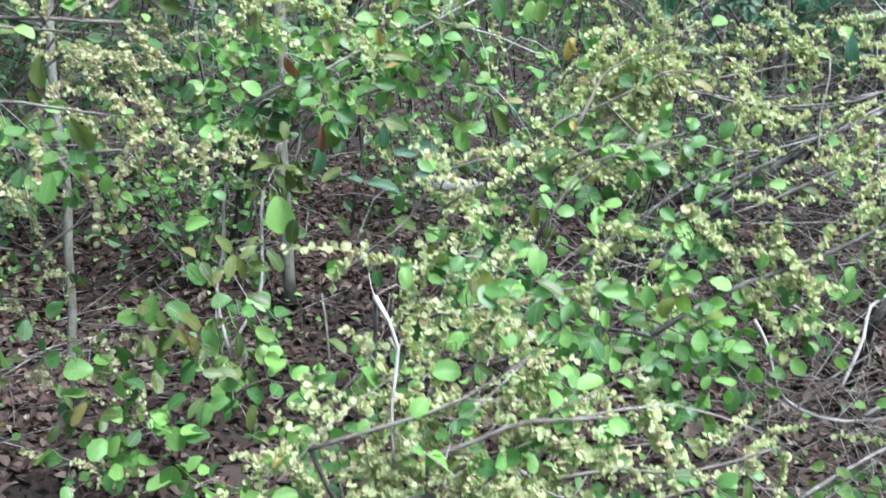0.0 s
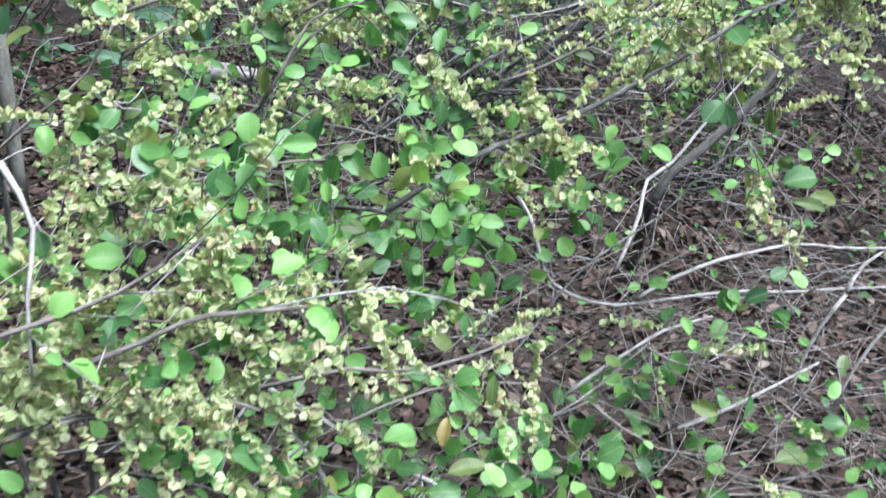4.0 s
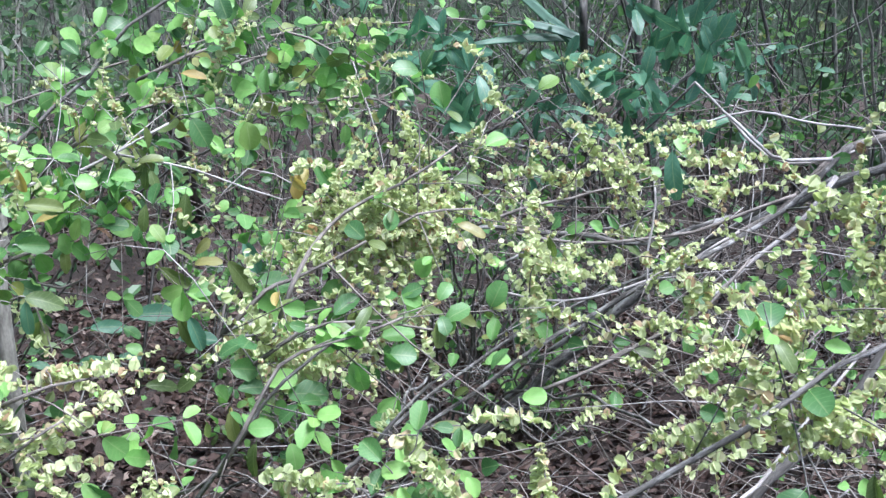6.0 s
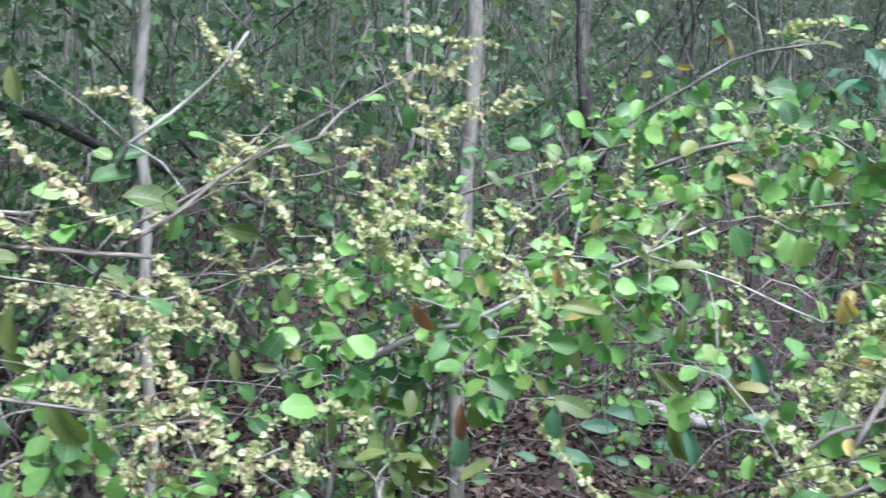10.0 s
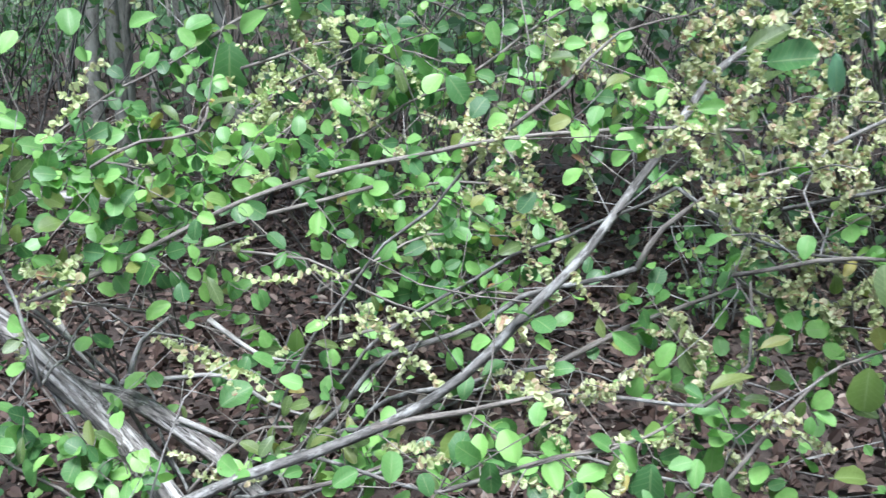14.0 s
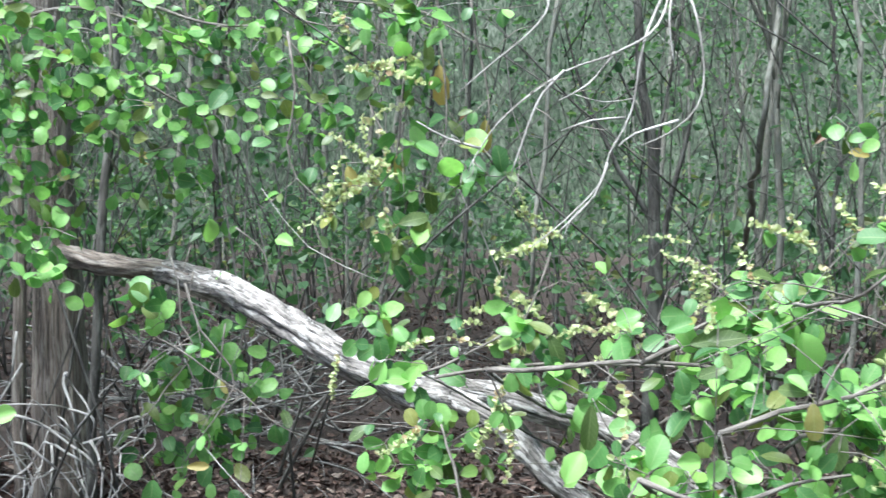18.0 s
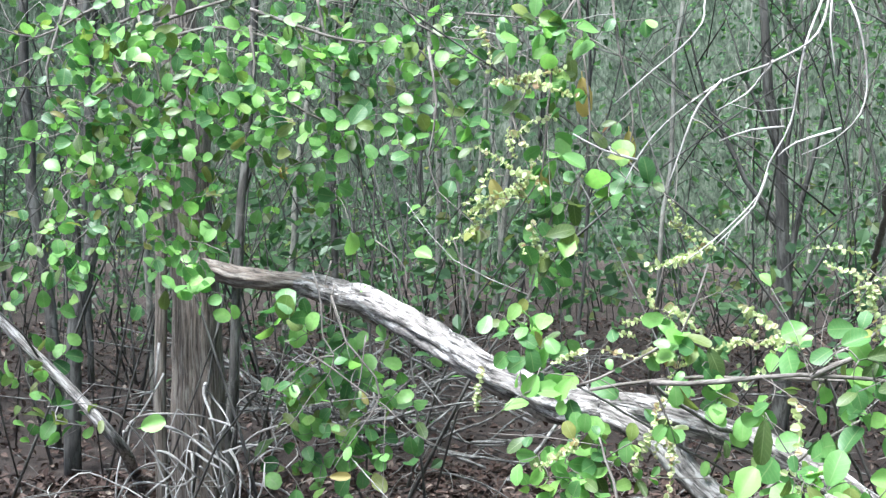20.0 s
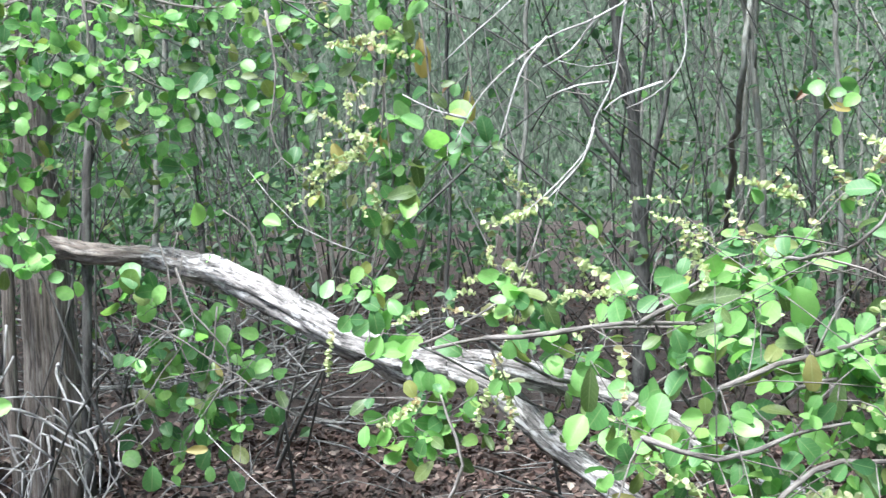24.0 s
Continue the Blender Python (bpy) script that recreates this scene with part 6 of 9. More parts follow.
# ---- broad-leaved plant and the stiff-bladed plant behind the hedge ----
s = shrub("broadleaf_shrub", (6.68, 3.21, 0.00), "dull blue-green shrub with large pointed leaves", "", "shrub")
for pts in ([(3.97, 1.63, 1.07), (4.09, 1.56, 1.27), (4.21, 1.48, 1.43), (4.30, 1.45, 1.59)], [(4.08, 1.66, 1.06), (4.23, 1.53, 1.18), (4.39, 1.41, 1.30), (4.53, 1.28, 1.39)], [(3.82, 1.66, 1.15), (3.78, 1.75, 1.29), (3.72, 1.85, 1.38), (3.63, 1.96, 1.46)], [(3.97, 1.67, 1.20), (3.92, 1.77, 1.35), (3.88, 1.85, 1.46), (3.83, 1.94, 1.57)], [(4.27, 1.67, 1.28), (4.31, 1.68, 1.44), (4.37, 1.67, 1.59), (4.41, 1.68, 1.74)], [(3.86, 1.77, 1.17), (3.74, 1.92, 1.23), (3.63, 2.06, 1.29), (3.53, 2.18, 1.35)], [(4.40, 1.55, 1.32), (4.50, 1.48, 1.43), (4.57, 1.43, 1.50), (4.66, 1.35, 1.54)], [(3.61, 1.76, 1.24), (3.75, 1.65, 1.34), (3.88, 1.52, 1.36), (3.98, 1.40, 1.33)], [(4.04, 1.46, 1.23), (4.16, 1.37, 1.38), (4.30, 1.27, 1.48), (4.43, 1.14, 1.51)]):
    stem(s, pts, 0.007, 0.003, M_DARK, twigs=12, reach=(0.08, 0.24), fruits=0, leaves=13, own=6, size=0.082, olive=0, sets=[BROAD])


def blade(parent, a, b_, width, sag):
    """A stiff sword-shaped leaf, channelled along the middle."""
    a, b_ = Vector(a), Vector(b_)
    verts, faces, k = [], [], 14
    side = (b_ - a).cross((EYE - a).normalized() + Vector((0, 0, 0.7))).normalized()
    for i in range(k + 1):
        s_ = i / k
        p = a.lerp(b_, s_) + Vector((0, 0, sag * math.sin(s_ * 2.6)))
        w = width * (1 - s_ ** 2.2) * (0.7 + 0.5 * min(1, s_ * 3)) * 0.5
        for c, dz in ((-1, 0.35), (-0.5, 0.1), (0, 0), (0.5, 0.1), (1, 0.35)):
            verts.append(p + side * w * c + Vector((0, 0, dz * w)))
    for i in range(k):
        for c in range(4):
            q = i * 5 + c
            faces.append((q, q + 1, q + 6, q + 5))
    ob = new("blade", mesh_of("blade", verts, faces, M_BLADE))
    mod = ob.modifiers.new("thick", "SOLIDIFY")
    mod.thickness = 0.004
    under(parent, ob)


s = plant("sword_plant", (7.36, 3.93, 0.00), "tall plant with stiff grey-green sword-shaped blades", "plant")
foot = Vector(s.location)
crown_at = Vector((3.85, 1.53, 1.52))
st, _ = tube("stalk", [foot, foot.lerp(crown_at, 0.5) + wild(0.03), crown_at, (3.89, 1.56, 1.74), (3.92, 1.59, 1.94)], 0.011, 0.013, M_WOOD, sides=9)
under(s, st)
for tip in [(3.55, 1.84, 1.51), (3.64, 1.82, 1.79), (3.74, 1.71, 1.67), (3.66, 1.76, 1.57)]:
    blade(s, crown_at + wild(0.02), tip, 0.03, random.uniform(0.01, 0.04))

# ---- single trees that stand out of the woods ----
tree("sapling", [(2.47, 2.84, -0.02), (2.46, 2.86, 0.8), (2.49, 2.86, 1.6), (2.5, 2.88, 2.4), (2.52, 2.9, 3.4)], 0.029, 0.022, M_GREY, "straight sapling with smooth grey bark", ((0.85, (2.8, 3.0, 3.5), 0.01),), 0)
tree("sapling", [(1.3, 2.5, -0.02), (1.33, 2.47, 0.8), (1.337, 2.48, 1.6), (1.35, 2.47, 2.3), (1.36, 2.5, 3.2)], 0.016, 0.012, M_GREY, "thin straight sapling with pale grey bark", ((0.85, (1.1, 2.6, 3.3), 0.006),), 0)
tree("twin_tree", [(-3.02, 5.70, -0.03), (-3.02, 5.70, 0.68), (-3.04, 5.76, 1.07), (-3.05, 5.80, 1.35), (-3.07, 5.85, 1.65), (-3.09, 5.87, 1.86), (-3.07, 5.93, 2.08), (-3.09, 5.99, 2.50)], 0.042, 0.03, M_GREY, "twin-stemmed tree with pale grey bark", ((0.42, (-2.90, 5.96, 1.62), 0.03),), 0)
tree("slender_tree", [(-2.93, 5.78, -0.03), (-2.93, 5.78, 1.14), (-2.91, 5.84, 1.32), (-2.89, 5.90, 1.62), (-2.92, 5.93, 1.89), (-2.95, 5.94, 2.07), (-3.02, 5.97, 2.49)], 0.04, 0.034, M_GREY, "pale grey tree stem rising beside its twin", (), 0)
tree("leaning_tree", [(-2.15, 5.64, -0.03), (-2.15, 5.64, 0.38), (-2.22, 5.66, 0.76), (-2.27, 5.68, 1.10), (-2.35, 5.68, 1.41), (-2.46, 5.66, 1.68), (-2.56, 5.65, 2.01), (-2.64, 5.66, 2.37)], 0.034, 0.026, M_GREY, "leaning tree with pale brown-grey bark", ((0.8, (-2.39, 5.83, 2.32), 0.012),), 0)
tree("brown_tree", [(-2.46, 6.57, -0.03), (-2.46, 6.57, -0.03), (-2.58, 6.61, 0.62), (-2.67, 6.69, 1.41), (-2.71, 6.72, 1.67), (-2.79, 6.74, 2.13), (-2.88, 6.76, 2.59)], 0.085, 0.07, M_TRUNK, "thick brown forest tree", ((0.4, (-2.55, 6.94, 2.27), 0.03),), 0)
tree("slender_tree", [(-4.98, 2.05, -0.03), (-4.98, 2.05, 0.47), (-5.00, 2.07, 0.79), (-5.02, 2.09, 1.07), (-5.03, 2.13, 1.43), (-5.04, 2.17, 1.78), (-5.06, 2.20, 2.15), (-5.08, 2.23, 2.48)], 0.022, 0.016, M_WOOD, "thin dark tree standing behind the rough trunk", (), 0)
tree("slender_tree", [(-6.29, 1.81, -0.03), (-6.29, 1.81, 0.38), (-6.30, 1.85, 0.75), (-6.30, 1.91, 1.14), (-6.31, 1.95, 1.48), (-6.37, 1.93, 1.90), (-6.43, 1.94, 2.48)], 0.045, 0.03, M_WOOD, "dark tree with slender limbs in the shade of the woods", ((0.5, (-6.22, 2.10, 1.62), 0.016), (0.6, (-6.53, 1.77, 2.15), 0.014)), 0)
tree("slender_tree", [(-6.77, 1.87, -0.03), (-6.77, 1.87, 0.57), (-6.84, 1.85, 1.02), (-6.92, 1.82, 1.47), (-6.99, 1.80, 2.01), (-7.04, 1.82, 2.55)], 0.035, 0.025, M_WOOD, "dark tree with slender limbs in the shade of the woods", (), 0)
tree("slanting_tree", [(-5.23, 1.85, -0.03), (-5.23, 1.85, 0.78), (-5.32, 1.87, 1.64), (-5.40, 1.79, 1.85), (-5.47, 1.73, 1.99), (-5.56, 1.63, 2.18), (-5.66, 1.54, 2.40)], 0.03, 0.018, M_TRUNK, "slanting brown tree stem half hidden by leaves", (), 0)
tree("forked_tree", [(-4.54, 5.14, 0.00), (-4.55, 5.17, 0.90), (-4.58, 5.17, 1.21), (-4.62, 5.18, 1.62), (-4.69, 5.15, 1.99), (-4.76, 5.15, 2.58)], 0.055, 0.022, M_WOOD, "dark tree forking into many slender limbs", ((0.5, (-5.02, 4.79, 2.45), 0.02), (0.42, (-4.51, 5.46, 2.49), 0.022), (0.35, (-4.33, 5.57, 1.66), 0.012), (0.6, (-4.59, 5.37, 2.52), 0.015), (0.66, (-4.90, 4.96, 2.52), 0.012)), 0)
tree("brown_tree", [(-0.36, 6.90, 0.00)] + [(-0.36, 7.07, 0.46), (-0.39, 7.24, 1.15), (-0.44, 7.42, 1.87)], 0.1, 0.08, M_TRUNK, "thick brown forest tree", ((0.4, (0.23, 7.00, 1.17), 0.035),), 0)
tree("dark_tree", [(5.03, 8.86, 0.00)] + [(2.03, 5.66, 1.22), (1.64, 5.83, 1.40), (1.27, 6.00, 1.57), (1.23, 6.10, 2.01)], 0.036, 0.026, M_WOOD, "dark crooked tree leaning over", ((0.5, (1.74, 5.94, 2.09), 0.02),), 0)
tree("sapling", [(-5.67, 5.29, 0.00)] + [(-4.76, 4.38, 0.89), (-4.78, 4.46, 1.55), (-4.82, 4.53, 2.15), (-4.82, 4.58, 2.45)], 0.014, 0.012, M_GREY, "thin upright sapling with pale bark", ((0.9, (-4.76, 4.69, 2.81), 0.007),), 0)
tree("dark_tree", [(5.88, 6.58, 0.00)] + [(4.60, 5.00, 1.26), (4.60, 5.10, 1.74), (4.67, 5.17, 2.25)], 0.05, 0.04, M_WOOD, "dark crooked tree in the woods", ((0.5, (4.82, 4.94, 1.59), 0.03),), 0)
stick = plant("log_piece", (4.18, 3.65, 0.0), "bleached broken piece of log lying on the litter", "log")
ob, _ = tube("wood", [(4.02, 3.77, 0.09), (4.18, 3.65, 0.075), (4.33, 3.51, 0.05)], 0.055, 0.04, M_PALE, sides=18, step=0.03, rough=0.3, ridge=0.4)
under(stick, ob)
lean = plant("leaning_stick", (-6.18, 2.08, 0.00), "grey dead stick leaning beside the trunk", "branch")
ob, _ = tube("wood", [(-6.18, 2.08, 0.00)] + [(-4.84, 1.53, 0.49), (-4.97, 1.38, 0.71), (-5.11, 1.21, 0.92), (-5.33, 0.96, 1.25)], 0.03, 0.018, M_LOG, sides=8)
under(lean, ob)

# ---- sprays of fruit and leaves ----
# the low fruiting shrub and the leaves at its foot
fruit_run((1.08, 0.68, 1.11), (1.12, 0.61, 1.06), 0.026, 6)
fruit_run((1.17, 0.58, 1.10), (1.20, 0.48, 0.99), 0.062, 10)
fruit_run((1.24, 0.45, 1.02), (1.20, 0.47, 0.97), 0.041, 6)
fruit_run((1.16, 0.52, 1.00), (1.28, 0.38, 0.97), 0.031, 8)
fruit_run((0.96, 0.67, 0.87), (1.01, 0.61, 0.86), 0.015, 3)
fruit_run((1.09, 0.57, 0.95), (1.04, 0.58, 0.87), 0.036, 8)
fruit_run((1.04, 0.55, 0.84), (1.25, 0.33, 0.84), 0.036, 44)
fruit_run((1.27, 0.37, 0.94), (1.27, 0.32, 0.87), 0.031, 6)
fruit_run((1.27, 0.32, 0.86), (1.39, 0.15, 0.80), 0.036, 14)
fruit_run((0.93, 0.65, 0.78), (1.03, 0.55, 0.81), 0.031, 10)
fruit_run((0.93, 0.64, 0.77), (0.91, 0.58, 0.65), 0.036, 12)
fruit_run((0.97, 0.57, 0.74), (1.11, 0.42, 0.75), 0.041, 30)
fruit_run((0.98, 0.53, 0.67), (1.06, 0.44, 0.68), 0.036, 14)
fruit_run((1.11, 0.40, 0.71), (1.27, 0.23, 0.72), 0.036, 30)
fruit_run((1.19, 0.30, 0.69), (1.19, 0.24, 0.59), 0.021, 8)
fruit_run((1.28, 0.24, 0.76), (1.33, 0.18, 0.75), 0.021, 6)
fruit_run((1.36, 0.20, 0.83), (1.42, 0.09, 0.77), 0.026, 8)
fruit_run((0.83, 0.73, 0.74), (0.85, 0.70, 0.72), 0.015, 3)
fruit_run((1.31, 0.16, 0.68), (1.31, 0.14, 0.65), 0.015, 3)
fruit_run((1.13, 0.26, 0.53), (1.17, 0.18, 0.46), 0.019, 9)
fruit_run((0.94, 0.44, 0.47), (0.99, 0.39, 0.47), 0.012, 4)
fruit_run((1.07, 0.31, 0.49), (1.08, 0.29, 0.46), 0.012, 2)
fruit_run((0.80, 0.67, 0.59), (0.90, 0.54, 0.55), 0.036, 14)
fruit_run((0.75, 0.71, 0.55), (0.81, 0.62, 0.52), 0.021, 6)
fruit_run((0.79, 0.63, 0.51), (0.80, 0.61, 0.50), 0.012, 2)
fruit_run((0.88, 0.44, 0.37), (0.95, 0.36, 0.36), 0.026, 6)
fruit_run((0.67, 0.67, 0.37), (0.68, 0.62, 0.30), 0.026, 5)
fruit_run((0.93, 0.35, 0.32), (0.98, 0.30, 0.33), 0.012, 3)
fruit_run((1.62, 0.32, 0.57), (1.68, 0.25, 0.57), 0.018, 4)
fruit_run((1.71, 0.23, 0.60), (1.82, 0.13, 0.62), 0.030, 10)
fruit_run((1.69, 0.21, 0.53), (1.80, 0.10, 0.53), 0.024, 9)
fruit_run((2.19, -0.10, 0.92), (2.18, -0.12, 0.86), 0.012, 3)
fruit_run((1.89, -0.28, 0.48), (1.91, -0.34, 0.42), 0.014, 3)
fruit_run((1.91, -0.39, 0.34), (1.95, -0.46, 0.29), 0.028, 8)
fruit_run((2.38, 0.13, 0.33), (2.39, 0.08, 0.26), 0.015, 2)
lone_leaf((1.23, 0.46, 1.01), (1.24, 0.48, 1.07))
lone_leaf((1.21, 0.51, 1.06), (1.20, 0.54, 1.10))
lone_leaf((1.12, 0.50, 0.89), (1.16, 0.46, 0.90))
lone_leaf((1.03, 0.60, 0.90), (1.06, 0.56, 0.87))
lone_leaf((1.30, 0.31, 0.90), (1.26, 0.33, 0.88))
lone_leaf((1.30, 0.29, 0.87), (1.34, 0.26, 0.89))
lone_leaf((1.37, 0.20, 0.85), (1.41, 0.19, 0.90), LONG)
lone_leaf((1.32, 0.23, 0.81), (1.31, 0.21, 0.77))
lone_leaf((1.34, 0.10, 0.64), (1.38, 0.07, 0.65))
lone_leaf((1.24, 0.18, 0.58), (1.20, 0.20, 0.55))
lone_leaf((1.03, 0.31, 0.42), (1.02, 0.35, 0.47))
lone_leaf((1.13, 0.33, 0.63), (1.10, 0.36, 0.62))
lone_leaf((0.91, 0.50, 0.51), (0.94, 0.46, 0.51))
lone_leaf((0.92, 0.45, 0.45), (0.93, 0.46, 0.48))
lone_leaf((0.87, 0.66, 0.71), (0.89, 0.67, 0.75), GOLD)
lone_leaf((0.85, 0.65, 0.66), (0.89, 0.62, 0.67))
lone_leaf((1.03, 0.26, 0.33), (1.00, 0.25, 0.28))
lone_leaf((1.07, 0.20, 0.31), (1.10, 0.16, 0.30))
lone_leaf((1.07, 0.26, 0.42), (1.06, 0.30, 0.45))
lone_leaf((0.95, 0.51, 0.61), (0.97, 0.48, 0.58))
lone_leaf((0.78, 0.70, 0.59), (0.76, 0.69, 0.55))
lone_leaf((0.79, 0.72, 0.65), (0.76, 0.72, 0.61))
lone_leaf((0.98, 0.35, 0.38), (0.95, 0.36, 0.35))
lone_leaf((1.13, 0.57, 1.03), (1.14, 0.59, 1.07))
lone_leaf((0.82, 0.52, 0.38), (0.87, 0.51, 0.44), LONG)
lone_leaf((0.84, 0.50, 0.38), (0.88, 0.46, 0.40), GOLD)
lone_leaf((0.80, 0.55, 0.40), (0.79, 0.52, 0.33), LONG)
lone_leaf((2.02, 0.42, 0.66), (2.06, 0.38, 0.67))
lone_leaf((2.03, 0.38, 0.62), (2.00, 0.38, 0.57))
lone_leaf((2.00, 0.48, 0.73), (1.98, 0.47, 0.68))
lone_leaf((1.93, 0.55, 0.72), (1.97, 0.51, 0.73))
lone_leaf((1.91, -0.30, 0.36), (1.92, -0.33, 0.32))
lone_leaf((1.68, -0.06, 0.32), (1.72, -0.12, 0.32))
lone_leaf((1.77, -0.17, 0.31), (1.79, -0.17, 0.36))
lone_leaf((1.78, -0.16, 0.34), (1.77, -0.13, 0.37))
lone_leaf((1.62, 0.01, 0.35), (1.63, -0.02, 0.31))
lone_leaf((1.63, -0.05, 0.26), (1.60, -0.02, 0.26))
lone_leaf((1.71, -0.15, 0.25), (1.72, -0.13, 0.29))
lone_leaf((1.96, -0.29, 0.46), (2.01, -0.34, 0.48), LONG)
lone_leaf((1.66, 0.03, 0.45), (1.70, -0.00, 0.46))
lone_leaf((1.64, 0.07, 0.47), (1.65, 0.04, 0.44))
lone_leaf((1.56, 0.14, 0.45), (1.61, 0.09, 0.46), LONG)
lone_leaf((1.39, 0.30, 0.40), (1.44, 0.25, 0.40))
lone_leaf((1.56, -0.02, 0.19), (1.56, 0.01, 0.23))
lone_leaf((1.82, -0.32, 0.17), (1.81, -0.28, 0.20))
lone_leaf((1.76, -0.28, 0.12), (1.76, -0.25, 0.16))
lone_leaf((2.12, -0.19, 0.89), (2.16, -0.24, 0.90), LONG)
lone_leaf((2.33, 0.08, 0.42), (2.33, 0.05, 0.37))
lone_leaf((2.36, -0.04, 0.28), (2.33, 0.01, 0.30))
lone_leaf((2.39, 0.02, 0.43), (2.42, 0.01, 0.47))
leaf_run((1.82, 0.27, 0.34), (2.05, 0.00, 0.31), 0.052, 25, 0.052)
leaf_run((1.40, 0.29, 0.41), (1.51, 0.16, 0.38), 0.058, 16, 0.052)
leaf_run((1.36, 0.26, 0.27), (1.68, -0.15, 0.18), 0.069, 34, 0.049)
leaf_run((1.70, -0.13, 0.25), (1.96, -0.46, 0.20), 0.069, 38, 0.049)
leaf_run((1.24, 0.38, 0.26), (1.31, 0.26, 0.18), 0.046, 14, 0.055)
leaf_run((1.25, 0.50, 0.48), (1.42, 0.30, 0.45), 0.046, 12, 0.049)
leaf_run((2.26, 0.24, 0.28), (2.38, 0.11, 0.31), 0.058, 12, 0.051)
leaf_run((2.31, 0.43, 0.69), (2.45, 0.32, 0.76), 0.058, 8, 0.058)
leaf_run((1.07, 1.19, 0.74), (1.11, 1.10, 0.66), 0.063, 14, 0.057, LONG)
leaf_run((1.11, 1.26, 0.93), (1.24, 1.14, 0.95), 0.063, 12, 0.057, LONG)
leaf_run((1.84, 0.48, 0.96), (1.88, 0.30, 0.74), 0.063, 14, 0.050)
leaf_run((1.68, 0.42, 0.59), (1.86, 0.28, 0.68), 0.063, 14, 0.050)
leaf_run((0.83, 0.47, 0.33), (0.94, 0.33, 0.30), 0.041, 12, 0.046)
leaf_run((1.17, 0.55, 1.06), (1.29, 0.43, 1.08), 0.046, 12, 0.046)
leaf_run((0.75, 0.74, 0.62), (0.77, 0.68, 0.55), 0.031, 8, 0.041)
leaf_run((1.03, 1.03, 0.54), (1.51, 0.47, 0.50), 0.111, 60, 0.049)
leaf_run((1.05, 1.12, 0.71), (1.33, 0.78, 0.67), 0.098, 36, 0.052)
leaf_run((1.43, 0.76, 0.82), (1.69, 0.44, 0.77), 0.098, 40, 0.049)
leaf_run((0.91, 1.15, 0.27), (1.30, 0.64, 0.13), 0.102, 60, 0.056, LONG)
leaf_run((1.37, 0.70, 0.37), (1.77, 0.20, 0.26), 0.102, 50, 0.051)
leaf_run((1.32, 0.66, 0.20), (1.69, 0.14, 0.03), 0.102, 24, 0.054)
leaf_run((2.29, 0.79, 0.71), (2.53, 0.38, 0.49), 0.125, 30, 0.056)
leaf_run((2.41, 0.28, 0.11), (2.69, -0.10, -0.01), 0.125, 26, 0.056)
# the low growth beside the clearing
leaf_run((0.92, 1.86, 0.52), (1.19, 1.53, 0.35), 0.107, 26, 0.067)
leaf_run((0.94, 1.74, 0.29), (1.25, 1.40, 0.21), 0.077, 22, 0.067)
fruit_run((1.00, 1.81, 0.58), (1.12, 1.62, 0.41), 0.061, 14)
fruit_run((0.86, 1.79, 0.26), (1.08, 1.57, 0.22), 0.061, 12)
fruit_run((0.95, 1.98, 0.86), (1.05, 1.89, 0.85), 0.061, 7)
fruit_run((0.98, 1.92, 0.79), (1.04, 1.83, 0.69), 0.054, 8)
fruit_run((0.92, 1.94, 0.70), (0.91, 1.89, 0.57), 0.038, 5)
fruit_run((0.92, 1.86, 0.52), (0.95, 1.80, 0.44), 0.046, 8)
fruit_run((1.04, 1.79, 0.61), (1.06, 1.74, 0.56), 0.023, 3)
fruit_run((1.06, 1.76, 0.58), (1.19, 1.63, 0.58), 0.023, 4)
lone_leaf((1.02, 1.94, 0.89), (0.99, 1.99, 0.96))
lone_leaf((1.21, 1.66, 0.68), (1.25, 1.60, 0.65))
lone_leaf((1.20, 1.68, 0.71), (1.18, 1.67, 0.63))
lone_leaf((1.28, 1.64, 0.79), (1.29, 1.60, 0.73))
lone_leaf((1.50, 1.52, 0.97), (1.48, 1.49, 0.87))
lone_leaf((1.36, 1.62, 0.89), (1.30, 1.66, 0.88))
lone_leaf((1.16, 1.57, 0.37), (1.16, 1.53, 0.31))
lone_leaf((1.06, 1.57, 0.19), (1.12, 1.54, 0.23))
lone_leaf((1.31, 1.38, 0.27), (1.37, 1.32, 0.27), LONG)
lone_leaf((0.99, 1.68, 0.26), (1.02, 1.63, 0.21))
leaf_run((1.16, 1.71, 0.67), (1.22, 1.58, 0.53), 0.077, 10, 0.077, LONG)
leaf_run((1.08, 1.71, 0.51), (1.30, 1.50, 0.53), 0.077, 12, 0.074)
leaf_run((0.90, 1.83, 0.41), (1.03, 1.66, 0.32), 0.077, 10, 0.064, LONG)
leaf_run((1.29, 1.53, 0.56), (1.42, 1.45, 0.65), 0.061, 8, 0.064)
# the arching branches
fruit_run((1.50, 0.85, 1.21), (1.60, 0.72, 1.20), 0.015, 9)
fruit_run((1.49, 0.83, 1.14), (1.53, 0.78, 1.12), 0.026, 9)
fruit_run((1.48, 0.82, 1.09), (1.49, 0.79, 1.07), 0.017, 4)
fruit_run((1.63, 0.80, 0.92), (1.69, 0.76, 0.99), 0.017, 8)
fruit_run((1.68, 0.79, 1.03), (1.68, 0.77, 0.99), 0.009, 2)
fruit_run((1.57, 0.87, 0.92), (1.59, 0.83, 0.90), 0.014, 4)
fruit_run((1.66, 0.70, 0.81), (1.67, 0.68, 0.77), 0.014, 5)
fruit_run((2.06, 1.10, 1.07), (2.15, 0.97, 1.03), 0.021, 8)
fruit_run((2.14, 0.97, 1.03), (2.21, 0.90, 1.05), 0.017, 5)
